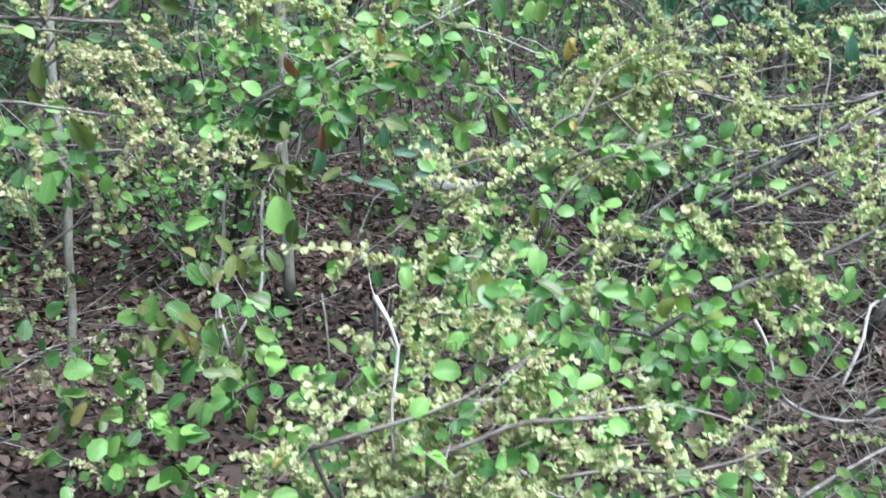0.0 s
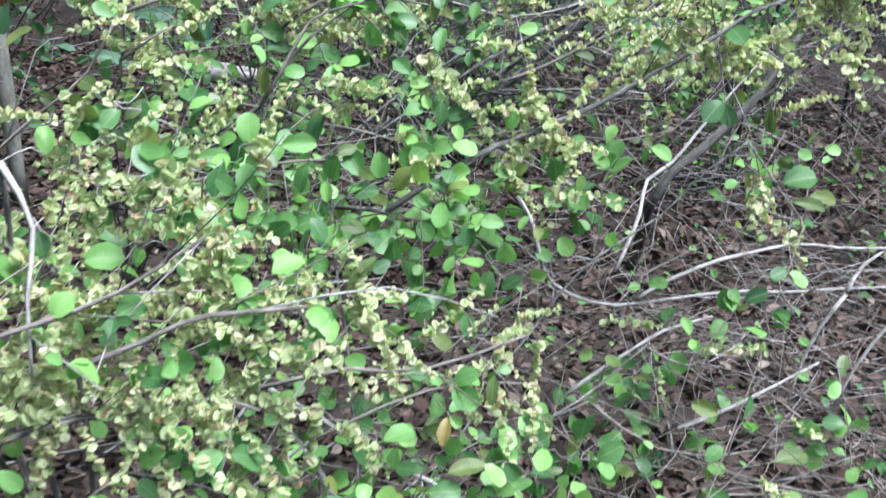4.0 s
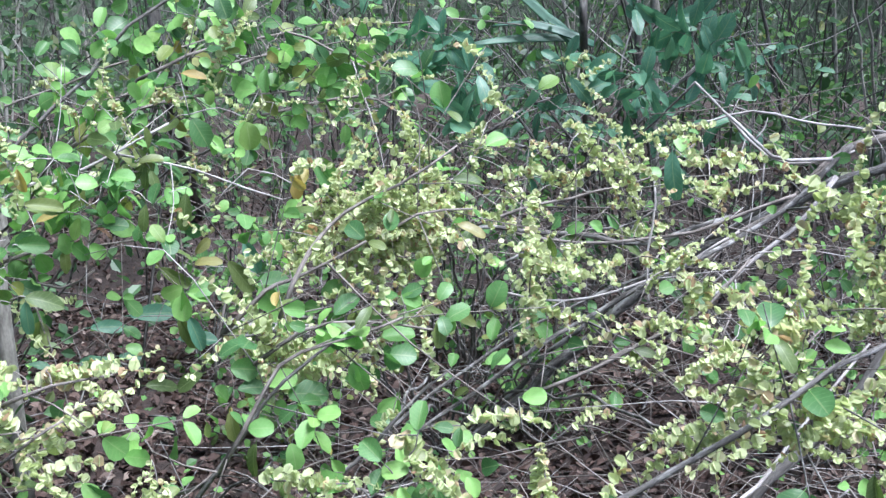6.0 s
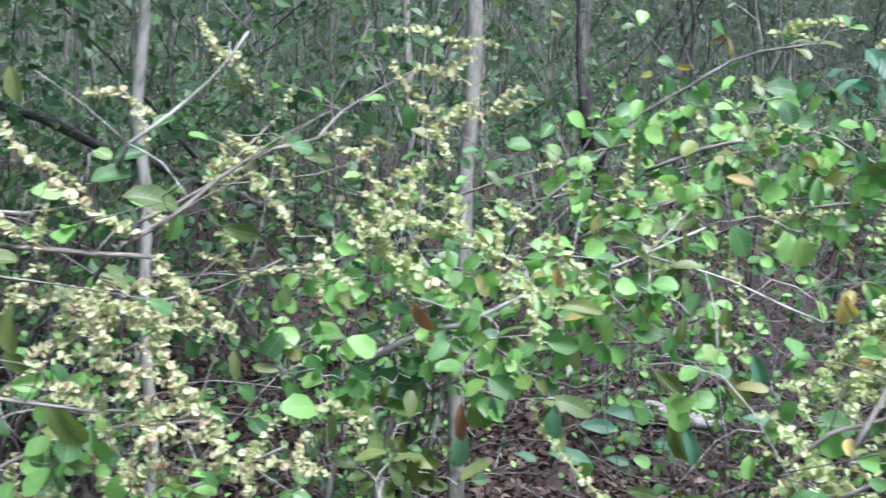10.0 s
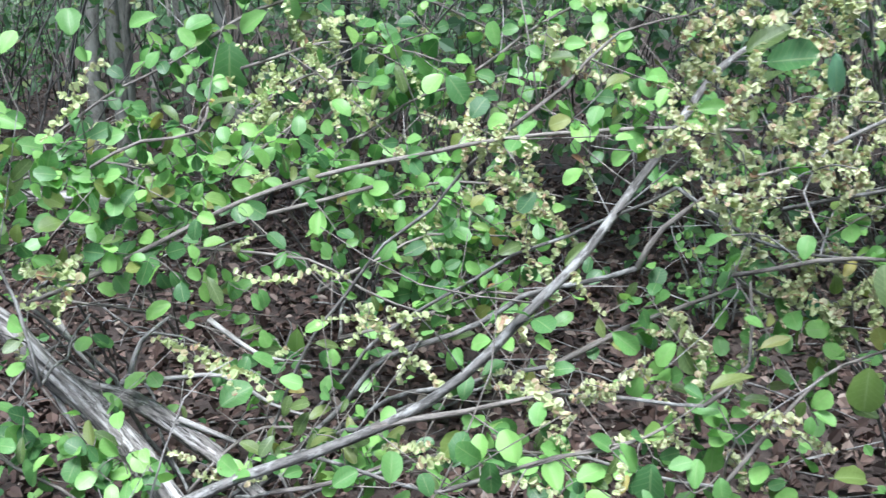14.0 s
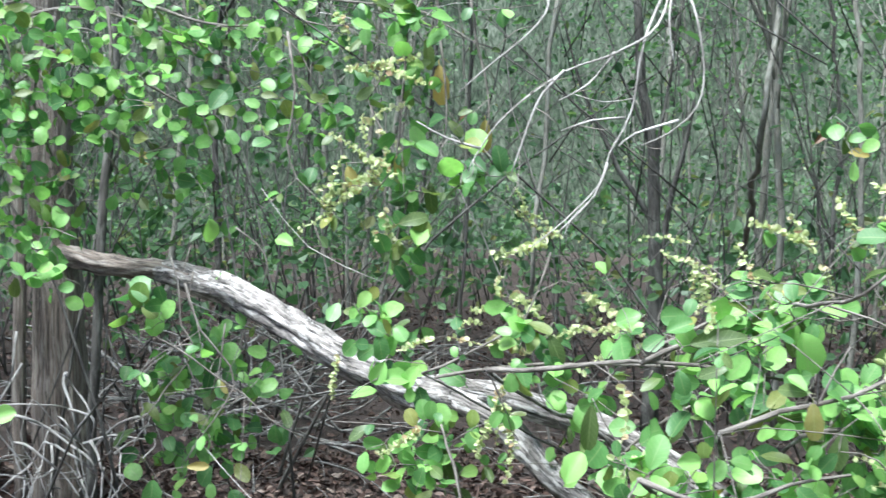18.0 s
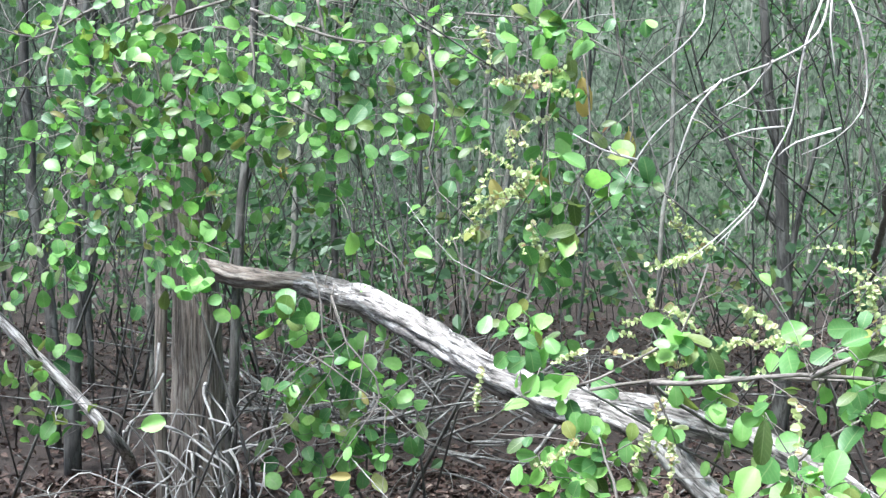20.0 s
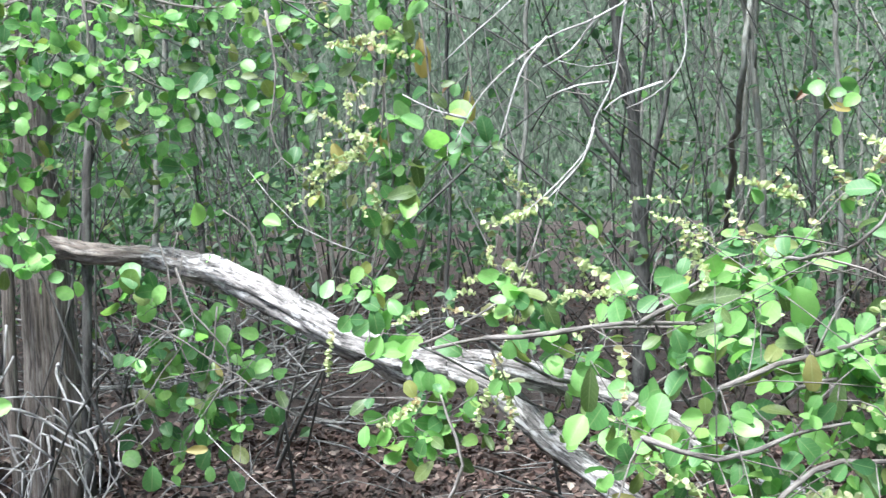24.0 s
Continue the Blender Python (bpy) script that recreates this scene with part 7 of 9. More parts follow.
fruit_run((2.13, 1.03, 1.12), (2.13, 1.00, 1.05), 0.014, 3)
fruit_run((2.06, 1.12, 1.13), (2.11, 1.06, 1.13), 0.009, 2)
fruit_run((2.56, 0.47, 1.05), (2.58, 0.39, 0.94), 0.029, 7)
fruit_run((2.49, 0.55, 1.02), (2.53, 0.50, 1.03), 0.017, 3)
fruit_run((2.34, 1.31, 1.19), (2.40, 1.22, 1.17), 0.024, 6)
fruit_run((2.42, 1.24, 1.26), (2.54, 1.08, 1.23), 0.059, 60)
fruit_run((2.49, 1.19, 1.32), (2.49, 1.11, 1.16), 0.046, 30)
fruit_run((2.53, 1.08, 1.21), (2.59, 1.01, 1.21), 0.033, 8)
fruit_run((2.58, 1.09, 1.36), (2.60, 1.04, 1.31), 0.033, 6)
fruit_run((2.44, 1.08, 0.97), (2.49, 1.04, 1.02), 0.020, 4)
fruit_run((2.72, 0.89, 1.29), (2.68, 0.81, 1.01), 0.033, 14)
fruit_run((2.74, 0.85, 1.25), (2.75, 0.78, 1.14), 0.026, 7)
fruit_run((2.77, 0.73, 1.08), (2.85, 0.66, 1.14), 0.026, 6)
fruit_run((2.88, 0.62, 1.13), (2.92, 0.55, 1.08), 0.026, 5)
fruit_run((2.99, 0.92, 1.34), (3.07, 0.80, 1.28), 0.035, 10)
fruit_run((3.01, 0.84, 1.21), (3.07, 0.76, 1.21), 0.028, 5)
fruit_run((2.95, 0.97, 1.34), (2.94, 0.93, 1.25), 0.028, 5)
fruit_run((2.83, 1.12, 1.35), (2.88, 1.07, 1.39), 0.028, 4)
fruit_run((3.13, 0.76, 1.35), (3.21, 0.63, 1.30), 0.042, 8)
fruit_run((1.75, 0.63, 1.03), (1.80, 0.56, 1.01), 0.014, 5)
fruit_run((1.75, 0.59, 0.96), (1.79, 0.55, 0.99), 0.014, 5)
fruit_run((2.02, 0.32, 1.09), (2.01, 0.28, 0.99), 0.013, 9)
fruit_run((2.04, 0.32, 1.10), (2.06, 0.28, 1.10), 0.009, 2)
fruit_run((1.89, 0.47, 1.07), (1.92, 0.42, 1.03), 0.016, 5)
fruit_run((1.95, 0.41, 1.10), (1.97, 0.39, 1.11), 0.007, 2)
fruit_run((1.95, 0.31, 0.90), (1.95, 0.29, 0.84), 0.014, 6)
fruit_run((1.99, 0.28, 0.91), (2.05, 0.22, 0.95), 0.014, 8)
fruit_run((1.93, 0.38, 0.99), (1.95, 0.35, 0.97), 0.014, 4)
fruit_run((1.98, 0.24, 0.81), (2.00, 0.22, 0.83), 0.014, 3)
fruit_run((2.09, 0.21, 1.03), (2.12, 0.20, 1.07), 0.011, 3)
fruit_run((2.23, 0.13, 1.20), (2.24, 0.06, 1.11), 0.027, 12)
fruit_run((2.20, 0.10, 1.07), (2.30, -0.01, 1.09), 0.020, 14)
fruit_run((2.25, 0.07, 1.13), (2.30, 0.00, 1.11), 0.020, 10)
fruit_run((2.31, 0.06, 1.26), (2.29, 0.04, 1.17), 0.011, 5)
fruit_run((2.35, -0.09, 1.06), (2.40, -0.12, 1.11), 0.014, 6)
fruit_run((2.41, -0.13, 1.12), (2.42, -0.16, 1.09), 0.011, 3)
fruit_run((2.39, 0.19, 1.23), (2.45, 0.11, 1.22), 0.029, 12)
fruit_run((2.52, 0.11, 1.39), (2.53, 0.07, 1.33), 0.029, 20)
fruit_run((2.56, 0.05, 1.35), (2.62, 0.00, 1.41), 0.024, 18)
fruit_run((2.58, -0.01, 1.28), (2.62, -0.09, 1.22), 0.034, 26)
fruit_run((2.57, -0.05, 1.19), (2.60, -0.11, 1.14), 0.024, 16)
fruit_run((2.64, -0.04, 1.37), (2.68, -0.08, 1.39), 0.015, 8)
fruit_run((2.51, 0.03, 1.18), (2.56, -0.04, 1.17), 0.020, 9)
fruit_run((2.55, 0.03, 1.29), (2.56, -0.02, 1.23), 0.024, 9)
fruit_run((2.64, -0.08, 1.29), (2.66, -0.15, 1.20), 0.039, 16)
fruit_run((2.41, -0.01, 0.85), (2.39, -0.03, 0.78), 0.012, 5)
fruit_run((2.44, -0.00, 0.94), (2.50, -0.06, 0.97), 0.010, 3)
lone_leaf((2.36, 1.68, 1.00), (2.35, 1.66, 0.93))
lone_leaf((2.36, 1.67, 0.99), (2.40, 1.63, 0.99))
lone_leaf((2.12, 1.06, 1.17), (2.13, 1.03, 1.12))
lone_leaf((2.04, 1.08, 1.01), (2.08, 1.04, 1.00))
lone_leaf((2.04, 1.06, 0.97), (2.08, 1.02, 0.97))
lone_leaf((2.10, 0.99, 0.96), (2.15, 0.93, 0.97))
lone_leaf((2.03, 1.06, 0.94), (2.02, 1.04, 0.88), LONG)
lone_leaf((2.05, 1.01, 0.88), (2.03, 1.00, 0.82), LONG)
lone_leaf((2.08, 1.02, 0.98), (2.12, 0.98, 1.00))
lone_leaf((2.19, 0.94, 1.10), (2.23, 0.92, 1.14))
lone_leaf((2.29, 0.85, 1.14), (2.26, 0.88, 1.13))
lone_leaf((2.33, 0.78, 1.09), (2.36, 0.75, 1.12))
lone_leaf((2.24, 0.87, 1.07), (2.28, 0.84, 1.11), LONG)
lone_leaf((2.36, 0.69, 1.00), (2.39, 0.68, 1.04))
lone_leaf((2.49, 1.03, 0.98), (2.48, 1.01, 0.93))
lone_leaf((2.44, 1.26, 1.35), (2.45, 1.22, 1.29))
lone_leaf((2.41, 1.28, 1.33), (2.40, 1.27, 1.27), GOLD)
lone_leaf((2.59, 1.04, 1.25), (2.64, 0.98, 1.25), LONG)
lone_leaf((2.62, 1.02, 1.30), (2.66, 0.97, 1.30), LONG)
lone_leaf((2.68, 0.97, 1.37), (2.72, 0.94, 1.39))
lone_leaf((2.79, 0.77, 1.21), (2.81, 0.74, 1.21))
lone_leaf((2.82, 0.74, 1.23), (2.83, 0.72, 1.20))
lone_leaf((2.95, 0.66, 1.37), (2.92, 0.64, 1.27), BROAD)
lone_leaf((1.91, 0.45, 1.08), (1.93, 0.46, 1.12))
lone_leaf((1.93, 0.44, 1.09), (1.95, 0.42, 1.09))
lone_leaf((1.96, 0.41, 1.09), (1.94, 0.41, 1.07))
lone_leaf((2.02, 0.35, 1.13), (2.04, 0.32, 1.14))
lone_leaf((1.87, 0.48, 1.04), (1.86, 0.51, 1.07))
lone_leaf((1.90, 0.45, 1.03), (1.87, 0.48, 1.03))
lone_leaf((1.84, 0.51, 1.01), (1.80, 0.55, 1.01))
lone_leaf((1.85, 0.49, 0.99), (1.86, 0.49, 1.03))
lone_leaf((1.84, 0.48, 0.97), (1.87, 0.46, 0.99))
lone_leaf((1.88, 0.46, 1.01), (1.88, 0.44, 0.99))
lone_leaf((1.93, 0.38, 0.98), (1.90, 0.41, 0.97))
lone_leaf((1.89, 0.41, 0.94), (1.92, 0.40, 0.98), LONG)
lone_leaf((1.97, 0.32, 0.94), (1.98, 0.32, 0.98))
lone_leaf((1.89, 0.40, 0.92), (1.92, 0.36, 0.92))
lone_leaf((1.98, 0.27, 0.89), (1.96, 0.29, 0.87))
lone_leaf((2.28, 0.05, 1.16), (2.30, 0.03, 1.19))
lone_leaf((2.34, -0.01, 1.19), (2.32, 0.02, 1.20))
lone_leaf((2.20, 0.11, 1.10), (2.18, 0.14, 1.11))
lone_leaf((2.09, 0.17, 0.92), (2.10, 0.17, 0.96))
lone_leaf((2.08, 0.16, 0.91), (2.08, 0.18, 0.93))
lone_leaf((1.64, 0.69, 0.90), (1.66, 0.70, 0.96))
lone_leaf((1.72, 0.60, 0.90), (1.73, 0.61, 0.96))
lone_leaf((1.74, 0.57, 0.89), (1.77, 0.54, 0.91), LONG)
lone_leaf((1.55, 0.78, 0.85), (1.52, 0.82, 0.86))
lone_leaf((1.57, 0.77, 0.88), (1.61, 0.72, 0.88))
lone_leaf((1.52, 0.84, 0.89), (1.50, 0.88, 0.94))
lone_leaf((1.64, 0.70, 0.92), (1.62, 0.71, 0.88))
lone_leaf((1.71, 0.60, 0.88), (1.69, 0.60, 0.83))
lone_leaf((1.75, 0.56, 0.90), (1.73, 0.56, 0.85))
lone_leaf((1.77, 0.51, 0.85), (1.77, 0.54, 0.90))
lone_leaf((1.80, 0.50, 0.91), (1.79, 0.49, 0.86))
lone_leaf((1.84, 0.44, 0.88), (1.81, 0.46, 0.84))
lone_leaf((1.74, 0.53, 0.82), (1.76, 0.52, 0.85))
lone_leaf((1.79, 0.48, 0.83), (1.76, 0.52, 0.83))
lone_leaf((1.84, 0.44, 0.87), (1.85, 0.41, 0.84))
lone_leaf((1.85, 0.42, 0.85), (1.87, 0.39, 0.85))
lone_leaf((1.88, 0.38, 0.85), (1.88, 0.36, 0.81))
lone_leaf((1.89, 0.34, 0.79), (1.87, 0.37, 0.80))
lone_leaf((1.89, 0.34, 0.78), (1.87, 0.33, 0.74))
lone_leaf((1.93, 0.28, 0.77), (1.90, 0.32, 0.78))
lone_leaf((1.96, 0.23, 0.74), (1.97, 0.24, 0.77))
lone_leaf((1.94, 0.26, 0.76), (1.95, 0.26, 0.79))
lone_leaf((1.71, 0.55, 0.78), (1.67, 0.59, 0.77))
lone_leaf((1.71, 0.54, 0.76), (1.75, 0.50, 0.76), LONG)
lone_leaf((1.50, 0.80, 0.78), (1.52, 0.76, 0.75))
lone_leaf((1.51, 0.88, 0.97), (1.52, 0.88, 1.00))
lone_leaf((1.54, 0.76, 0.79), (1.56, 0.73, 0.79), GOLD)
lone_leaf((1.86, 0.37, 0.78), (1.85, 0.39, 0.81))
lone_leaf((2.43, -0.06, 0.81), (2.48, -0.11, 0.83))
lone_leaf((2.46, -0.11, 0.79), (2.50, -0.16, 0.80), LONG)
lone_leaf((2.44, -0.04, 0.86), (2.45, -0.07, 0.84), LONG)
lone_leaf((2.45, -0.01, 0.97), (2.44, -0.02, 0.92), LONG)
lone_leaf((2.48, 1.92, 0.79), (2.55, 1.84, 0.80), BROAD)
lone_leaf((2.64, 1.77, 0.88), (2.70, 1.71, 0.88), BROAD)
lone_leaf((2.41, 2.04, 0.85), (2.49, 1.95, 0.86), BROAD)
lone_leaf((2.29, 2.12, 0.73), (2.37, 2.03, 0.73), BROAD)
leaf_run((2.49, 0.52, 0.63), (2.52, 0.47, 0.61), 0.030, 8, 0.036)
leaf_run((3.06, 0.31, 0.60), (3.20, 0.15, 0.62), 0.081, 12, 0.047)
leaf_run((1.63, 1.15, 0.81), (1.95, 0.70, 0.67), 0.074, 30, 0.049)
leaf_run((1.85, 0.85, 0.74), (2.11, 0.50, 0.64), 0.063, 26, 0.049)
leaf_run((2.11, 1.59, 0.86), (2.43, 1.14, 0.75), 0.122, 10, 0.057)
leaf_run((2.29, 1.48, 1.09), (2.58, 1.02, 0.88), 0.122, 20, 0.054)
# the leafy shrub and the broad leaves behind it
fruit_run((1.75, 1.60, 1.67), (1.78, 1.58, 1.68), 0.012, 3)
fruit_run((1.75, 1.55, 1.44), (1.77, 1.51, 1.40), 0.022, 6)
fruit_run((1.77, 1.51, 1.40), (1.78, 1.49, 1.35), 0.015, 4)
fruit_run((1.81, 1.49, 1.46), (1.82, 1.47, 1.41), 0.010, 3)
fruit_run((2.03, 1.98, 1.44), (2.06, 1.95, 1.43), 0.013, 3)
fruit_run((2.26, 1.79, 1.53), (2.26, 1.77, 1.46), 0.019, 5)
fruit_run((2.32, 1.72, 1.49), (2.35, 1.68, 1.46), 0.023, 5)
fruit_run((2.20, 1.82, 1.44), (2.20, 1.81, 1.42), 0.013, 2)
fruit_run((2.46, 1.61, 1.58), (2.49, 1.59, 1.62), 0.019, 5)
fruit_run((2.48, 1.55, 1.44), (2.54, 1.50, 1.45), 0.015, 4)
fruit_run((2.49, 1.65, 1.83), (2.53, 1.61, 1.83), 0.015, 3)
fruit_run((2.67, 1.39, 1.51), (2.74, 1.33, 1.54), 0.019, 6)
fruit_run((2.65, 1.44, 1.62), (2.68, 1.42, 1.63), 0.015, 3)
fruit_run((2.78, 1.36, 1.78), (2.84, 1.30, 1.78), 0.018, 5)
fruit_run((2.67, 1.48, 1.82), (2.70, 1.44, 1.81), 0.019, 3)
fruit_run((2.68, 1.35, 1.37), (2.71, 1.32, 1.38), 0.013, 2)
fruit_run((2.26, 1.46, 1.36), (2.26, 1.44, 1.31), 0.014, 4)
fruit_run((2.03, 1.59, 1.06), (2.05, 1.58, 1.06), 0.009, 2)
fruit_run((3.42, 1.20, 1.37), (3.44, 1.16, 1.28), 0.026, 5)
fruit_run((3.20, 1.41, 1.36), (3.24, 1.33, 1.21), 0.036, 9)
fruit_run((3.63, 1.45, 1.50), (3.72, 1.38, 1.52), 0.024, 5)
fruit_run((3.66, 1.41, 1.44), (3.64, 1.42, 1.39), 0.024, 3)
fruit_run((2.16, 1.07, 1.12), (2.16, 1.04, 1.04), 0.018, 7)
fruit_run((2.08, 1.12, 1.03), (2.17, 1.02, 0.99), 0.020, 12)
fruit_run((2.20, 0.99, 0.99), (2.25, 0.95, 1.00), 0.012, 5)
fruit_run((2.50, 0.74, 1.11), (2.52, 0.71, 1.07), 0.018, 5)
fruit_run((2.53, 0.73, 1.18), (2.57, 0.68, 1.14), 0.025, 9)
fruit_run((2.67, 0.57, 1.06), (2.72, 0.51, 1.04), 0.015, 5)
lone_leaf((2.72, 3.02, 1.45), (2.78, 2.96, 1.46))
lone_leaf((2.75, 2.18, 1.59), (2.74, 2.17, 1.52), GOLD)
lone_leaf((2.27, 1.50, 1.54), (2.31, 1.46, 1.54), GOLD)
lone_leaf((2.27, 1.47, 1.45), (2.29, 1.44, 1.39))
lone_leaf((2.36, 1.39, 1.44), (2.35, 1.38, 1.38))
lone_leaf((2.41, 1.37, 1.55), (2.40, 1.36, 1.50))
lone_leaf((2.45, 1.28, 1.35), (2.47, 1.24, 1.31))
lone_leaf((2.48, 1.24, 1.33), (2.46, 1.25, 1.27))
lone_leaf((2.41, 1.29, 1.27), (2.44, 1.28, 1.32), GOLD)
lone_leaf((2.00, 1.71, 1.35), (1.99, 1.70, 1.29), LONG)
lone_leaf((2.10, 1.57, 1.21), (2.14, 1.53, 1.21))
lone_leaf((1.90, 1.76, 1.21), (1.93, 1.74, 1.25))
lone_leaf((1.97, 1.68, 1.14), (1.97, 1.69, 1.20))
lone_leaf((1.96, 1.75, 1.38), (2.00, 1.71, 1.38))
lone_leaf((2.17, 1.55, 1.39), (2.19, 1.52, 1.34), LONG)
lone_leaf((2.23, 1.47, 1.28), (2.22, 1.46, 1.22), LONG)
lone_leaf((2.46, 1.58, 1.72), (2.47, 1.55, 1.66))
lone_leaf((2.45, 1.59, 1.72), (2.50, 1.54, 1.72))
lone_leaf((2.24, 1.76, 1.63), (2.25, 1.77, 1.68))
lone_leaf((2.20, 1.78, 1.57), (2.18, 1.81, 1.61))
lone_leaf((2.73, 1.18, 1.21), (2.79, 1.12, 1.21), LONG)
lone_leaf((2.78, 1.15, 1.27), (2.83, 1.10, 1.27), LONG)
lone_leaf((2.35, 1.68, 0.93), (2.36, 1.68, 1.00))
lone_leaf((2.37, 1.68, 0.99), (2.41, 1.63, 0.99))
lone_leaf((2.18, 1.84, 0.91), (2.24, 1.78, 0.91), BROAD)
lone_leaf((2.22, 1.78, 0.84), (2.26, 1.74, 0.84), BROAD)
lone_leaf((2.06, 1.93, 0.83), (2.10, 1.89, 0.83), BROAD)
lone_leaf((2.36, 1.67, 0.94), (2.38, 1.63, 0.86), BROAD)
lone_leaf((2.49, 1.60, 1.12), (2.51, 1.56, 1.04), BROAD)
lone_leaf((2.13, 1.10, 1.15), (2.18, 1.05, 1.15))
lone_leaf((2.29, 0.92, 1.04), (2.34, 0.88, 1.06))
lone_leaf((2.27, 0.94, 1.02), (2.27, 0.94, 1.06))
lone_leaf((2.45, 0.76, 1.02), (2.47, 0.75, 1.06))
lone_leaf((2.43, 0.77, 0.98), (2.47, 0.74, 1.00))
lone_leaf((2.25, 0.97, 1.07), (2.26, 0.98, 1.13), LONG)
lone_leaf((1.88, 1.52, 1.30), (1.94, 1.47, 1.30), LONG)
lone_leaf((1.85, 1.50, 1.12), (1.91, 1.45, 1.12), LONG)
lone_leaf((1.77, 1.58, 1.12), (1.77, 1.57, 1.07), BROAD)
lone_leaf((1.86, 1.49, 1.12), (1.85, 1.48, 1.05), BROAD)
lone_leaf((1.72, 1.63, 1.14), (1.73, 1.62, 1.11))
lone_leaf((1.72, 1.61, 1.06), (1.71, 1.60, 0.97), BROAD)
lone_leaf((3.56, 1.50, 1.40), (3.61, 1.46, 1.43))
leaf_run((1.90, 1.78, 1.28), (2.10, 1.60, 1.32), 0.058, 22, 0.052)
leaf_run((1.84, 1.79, 1.12), (1.96, 1.68, 1.11), 0.058, 14, 0.055)
leaf_run((1.82, 1.87, 1.33), (1.86, 1.80, 1.21), 0.046, 10, 0.052)
leaf_run((2.12, 1.59, 1.37), (2.19, 1.50, 1.30), 0.058, 14, 0.058, LONG)
leaf_run((2.02, 1.66, 1.23), (2.08, 1.59, 1.21), 0.046, 8, 0.055)
leaf_run((2.20, 1.95, 1.40), (2.39, 1.78, 1.42), 0.065, 22, 0.055)
leaf_run((2.45, 1.75, 1.55), (2.64, 1.57, 1.56), 0.065, 16, 0.055)
leaf_run((2.53, 1.71, 1.65), (2.65, 1.58, 1.61), 0.065, 10, 0.055)
leaf_run((2.64, 1.57, 1.56), (2.80, 1.43, 1.56), 0.065, 18, 0.059)
leaf_run((2.57, 1.61, 1.42), (2.72, 1.47, 1.46), 0.065, 14, 0.055)
leaf_run((2.43, 2.23, 1.42), (2.64, 2.06, 1.54), 0.074, 16, 0.062)
leaf_run((2.51, 2.20, 1.60), (2.69, 2.06, 1.70), 0.089, 16, 0.062)
leaf_run((3.26, 1.83, 1.54), (3.41, 1.67, 1.51), 0.080, 18, 0.105, BROAD)
leaf_run((3.37, 1.67, 1.38), (3.45, 1.61, 1.41), 0.064, 8, 0.113, BROAD)
leaf_run((3.68, 1.39, 1.45), (3.84, 1.23, 1.37), 0.096, 16, 0.105, BROAD)
leaf_run((3.14, 1.98, 1.72), (3.31, 1.83, 1.73), 0.048, 8, 0.121, BROAD)
leaf_run((4.08, 1.34, 1.60), (4.21, 1.20, 1.53), 0.085, 14, 0.128, BROAD)
leaf_run((4.07, 1.26, 1.29), (4.16, 1.16, 1.22), 0.068, 6, 0.111, BROAD)
leaf_run((3.98, 1.45, 1.65), (4.02, 1.40, 1.63), 0.034, 3, 0.120, BROAD)
fruit_run((2.39, 1.16, 1.22), (2.56, 0.99, 1.19), 0.044, 44)
fruit_run((2.47, 1.10, 1.29), (2.48, 1.06, 1.18), 0.039, 24)
fruit_run((2.29, 1.24, 1.18), (2.36, 1.16, 1.16), 0.017, 9)
fruit_run((2.55, 1.05, 1.37), (2.56, 1.02, 1.30), 0.022, 12)
fruit_run((2.41, 1.12, 1.14), (2.46, 1.05, 1.08), 0.033, 10)
fruit_run((2.95, 1.07, 1.29), (3.00, 1.00, 1.24), 0.038, 10)
fruit_run((3.08, 0.95, 1.30), (3.17, 0.85, 1.29), 0.031, 12)
fruit_run((2.80, 0.60, 1.12), (2.90, 0.50, 1.10), 0.032, 14)
fruit_run((3.04, 0.70, 1.28), (3.12, 0.61, 1.26), 0.035, 12)
# leaves over the litter before the sapling
lone_leaf((1.91, 1.58, 1.28), (1.98, 1.53, 1.28), LONG)
lone_leaf((1.92, 1.59, 1.37), (1.92, 1.58, 1.32), GOLD)
lone_leaf((2.18, 1.37, 1.31), (2.16, 1.37, 1.23), LONG)
lone_leaf((2.35, 1.24, 1.33), (2.37, 1.22, 1.29), GOLD)
lone_leaf((1.54, 1.85, 1.18), (1.52, 1.86, 1.13))
lone_leaf((1.50, 1.88, 1.20), (1.55, 1.85, 1.20))
lone_leaf((1.54, 1.81, 1.02), (1.55, 1.82, 1.07))
lone_leaf((1.58, 1.78, 1.03), (1.59, 1.79, 1.08))
lone_leaf((1.59, 1.79, 1.11), (1.68, 1.72, 1.11))
lone_leaf((1.62, 1.76, 1.06), (1.67, 1.72, 1.06))
lone_leaf((1.69, 1.68, 1.01), (1.68, 1.67, 0.89), LONG)
lone_leaf((1.78, 1.64, 1.10), (1.77, 1.63, 1.03))
lone_leaf((1.84, 1.59, 1.09), (1.80, 1.63, 1.12))
lone_leaf((1.87, 1.57, 1.09), (1.94, 1.51, 1.09), LONG)
lone_leaf((2.03, 1.48, 1.24), (2.07, 1.44, 1.24))
lone_leaf((1.91, 1.56, 1.20), (1.88, 1.58, 1.21))
lone_leaf((1.98, 1.55, 1.38), (2.02, 1.52, 1.38))
lone_leaf((1.89, 1.58, 1.21), (1.94, 1.54, 1.21))
lone_leaf((1.56, 1.86, 1.30), (1.61, 1.83, 1.32))
lone_leaf((1.57, 1.83, 1.19), (1.52, 1.88, 1.21))
lone_leaf((1.67, 1.78, 1.32), (1.71, 1.75, 1.31))
lone_leaf((1.82, 1.66, 1.33), (1.77, 1.70, 1.32))
lone_leaf((1.50, 1.92, 1.31), (1.55, 1.88, 1.30), LONG)
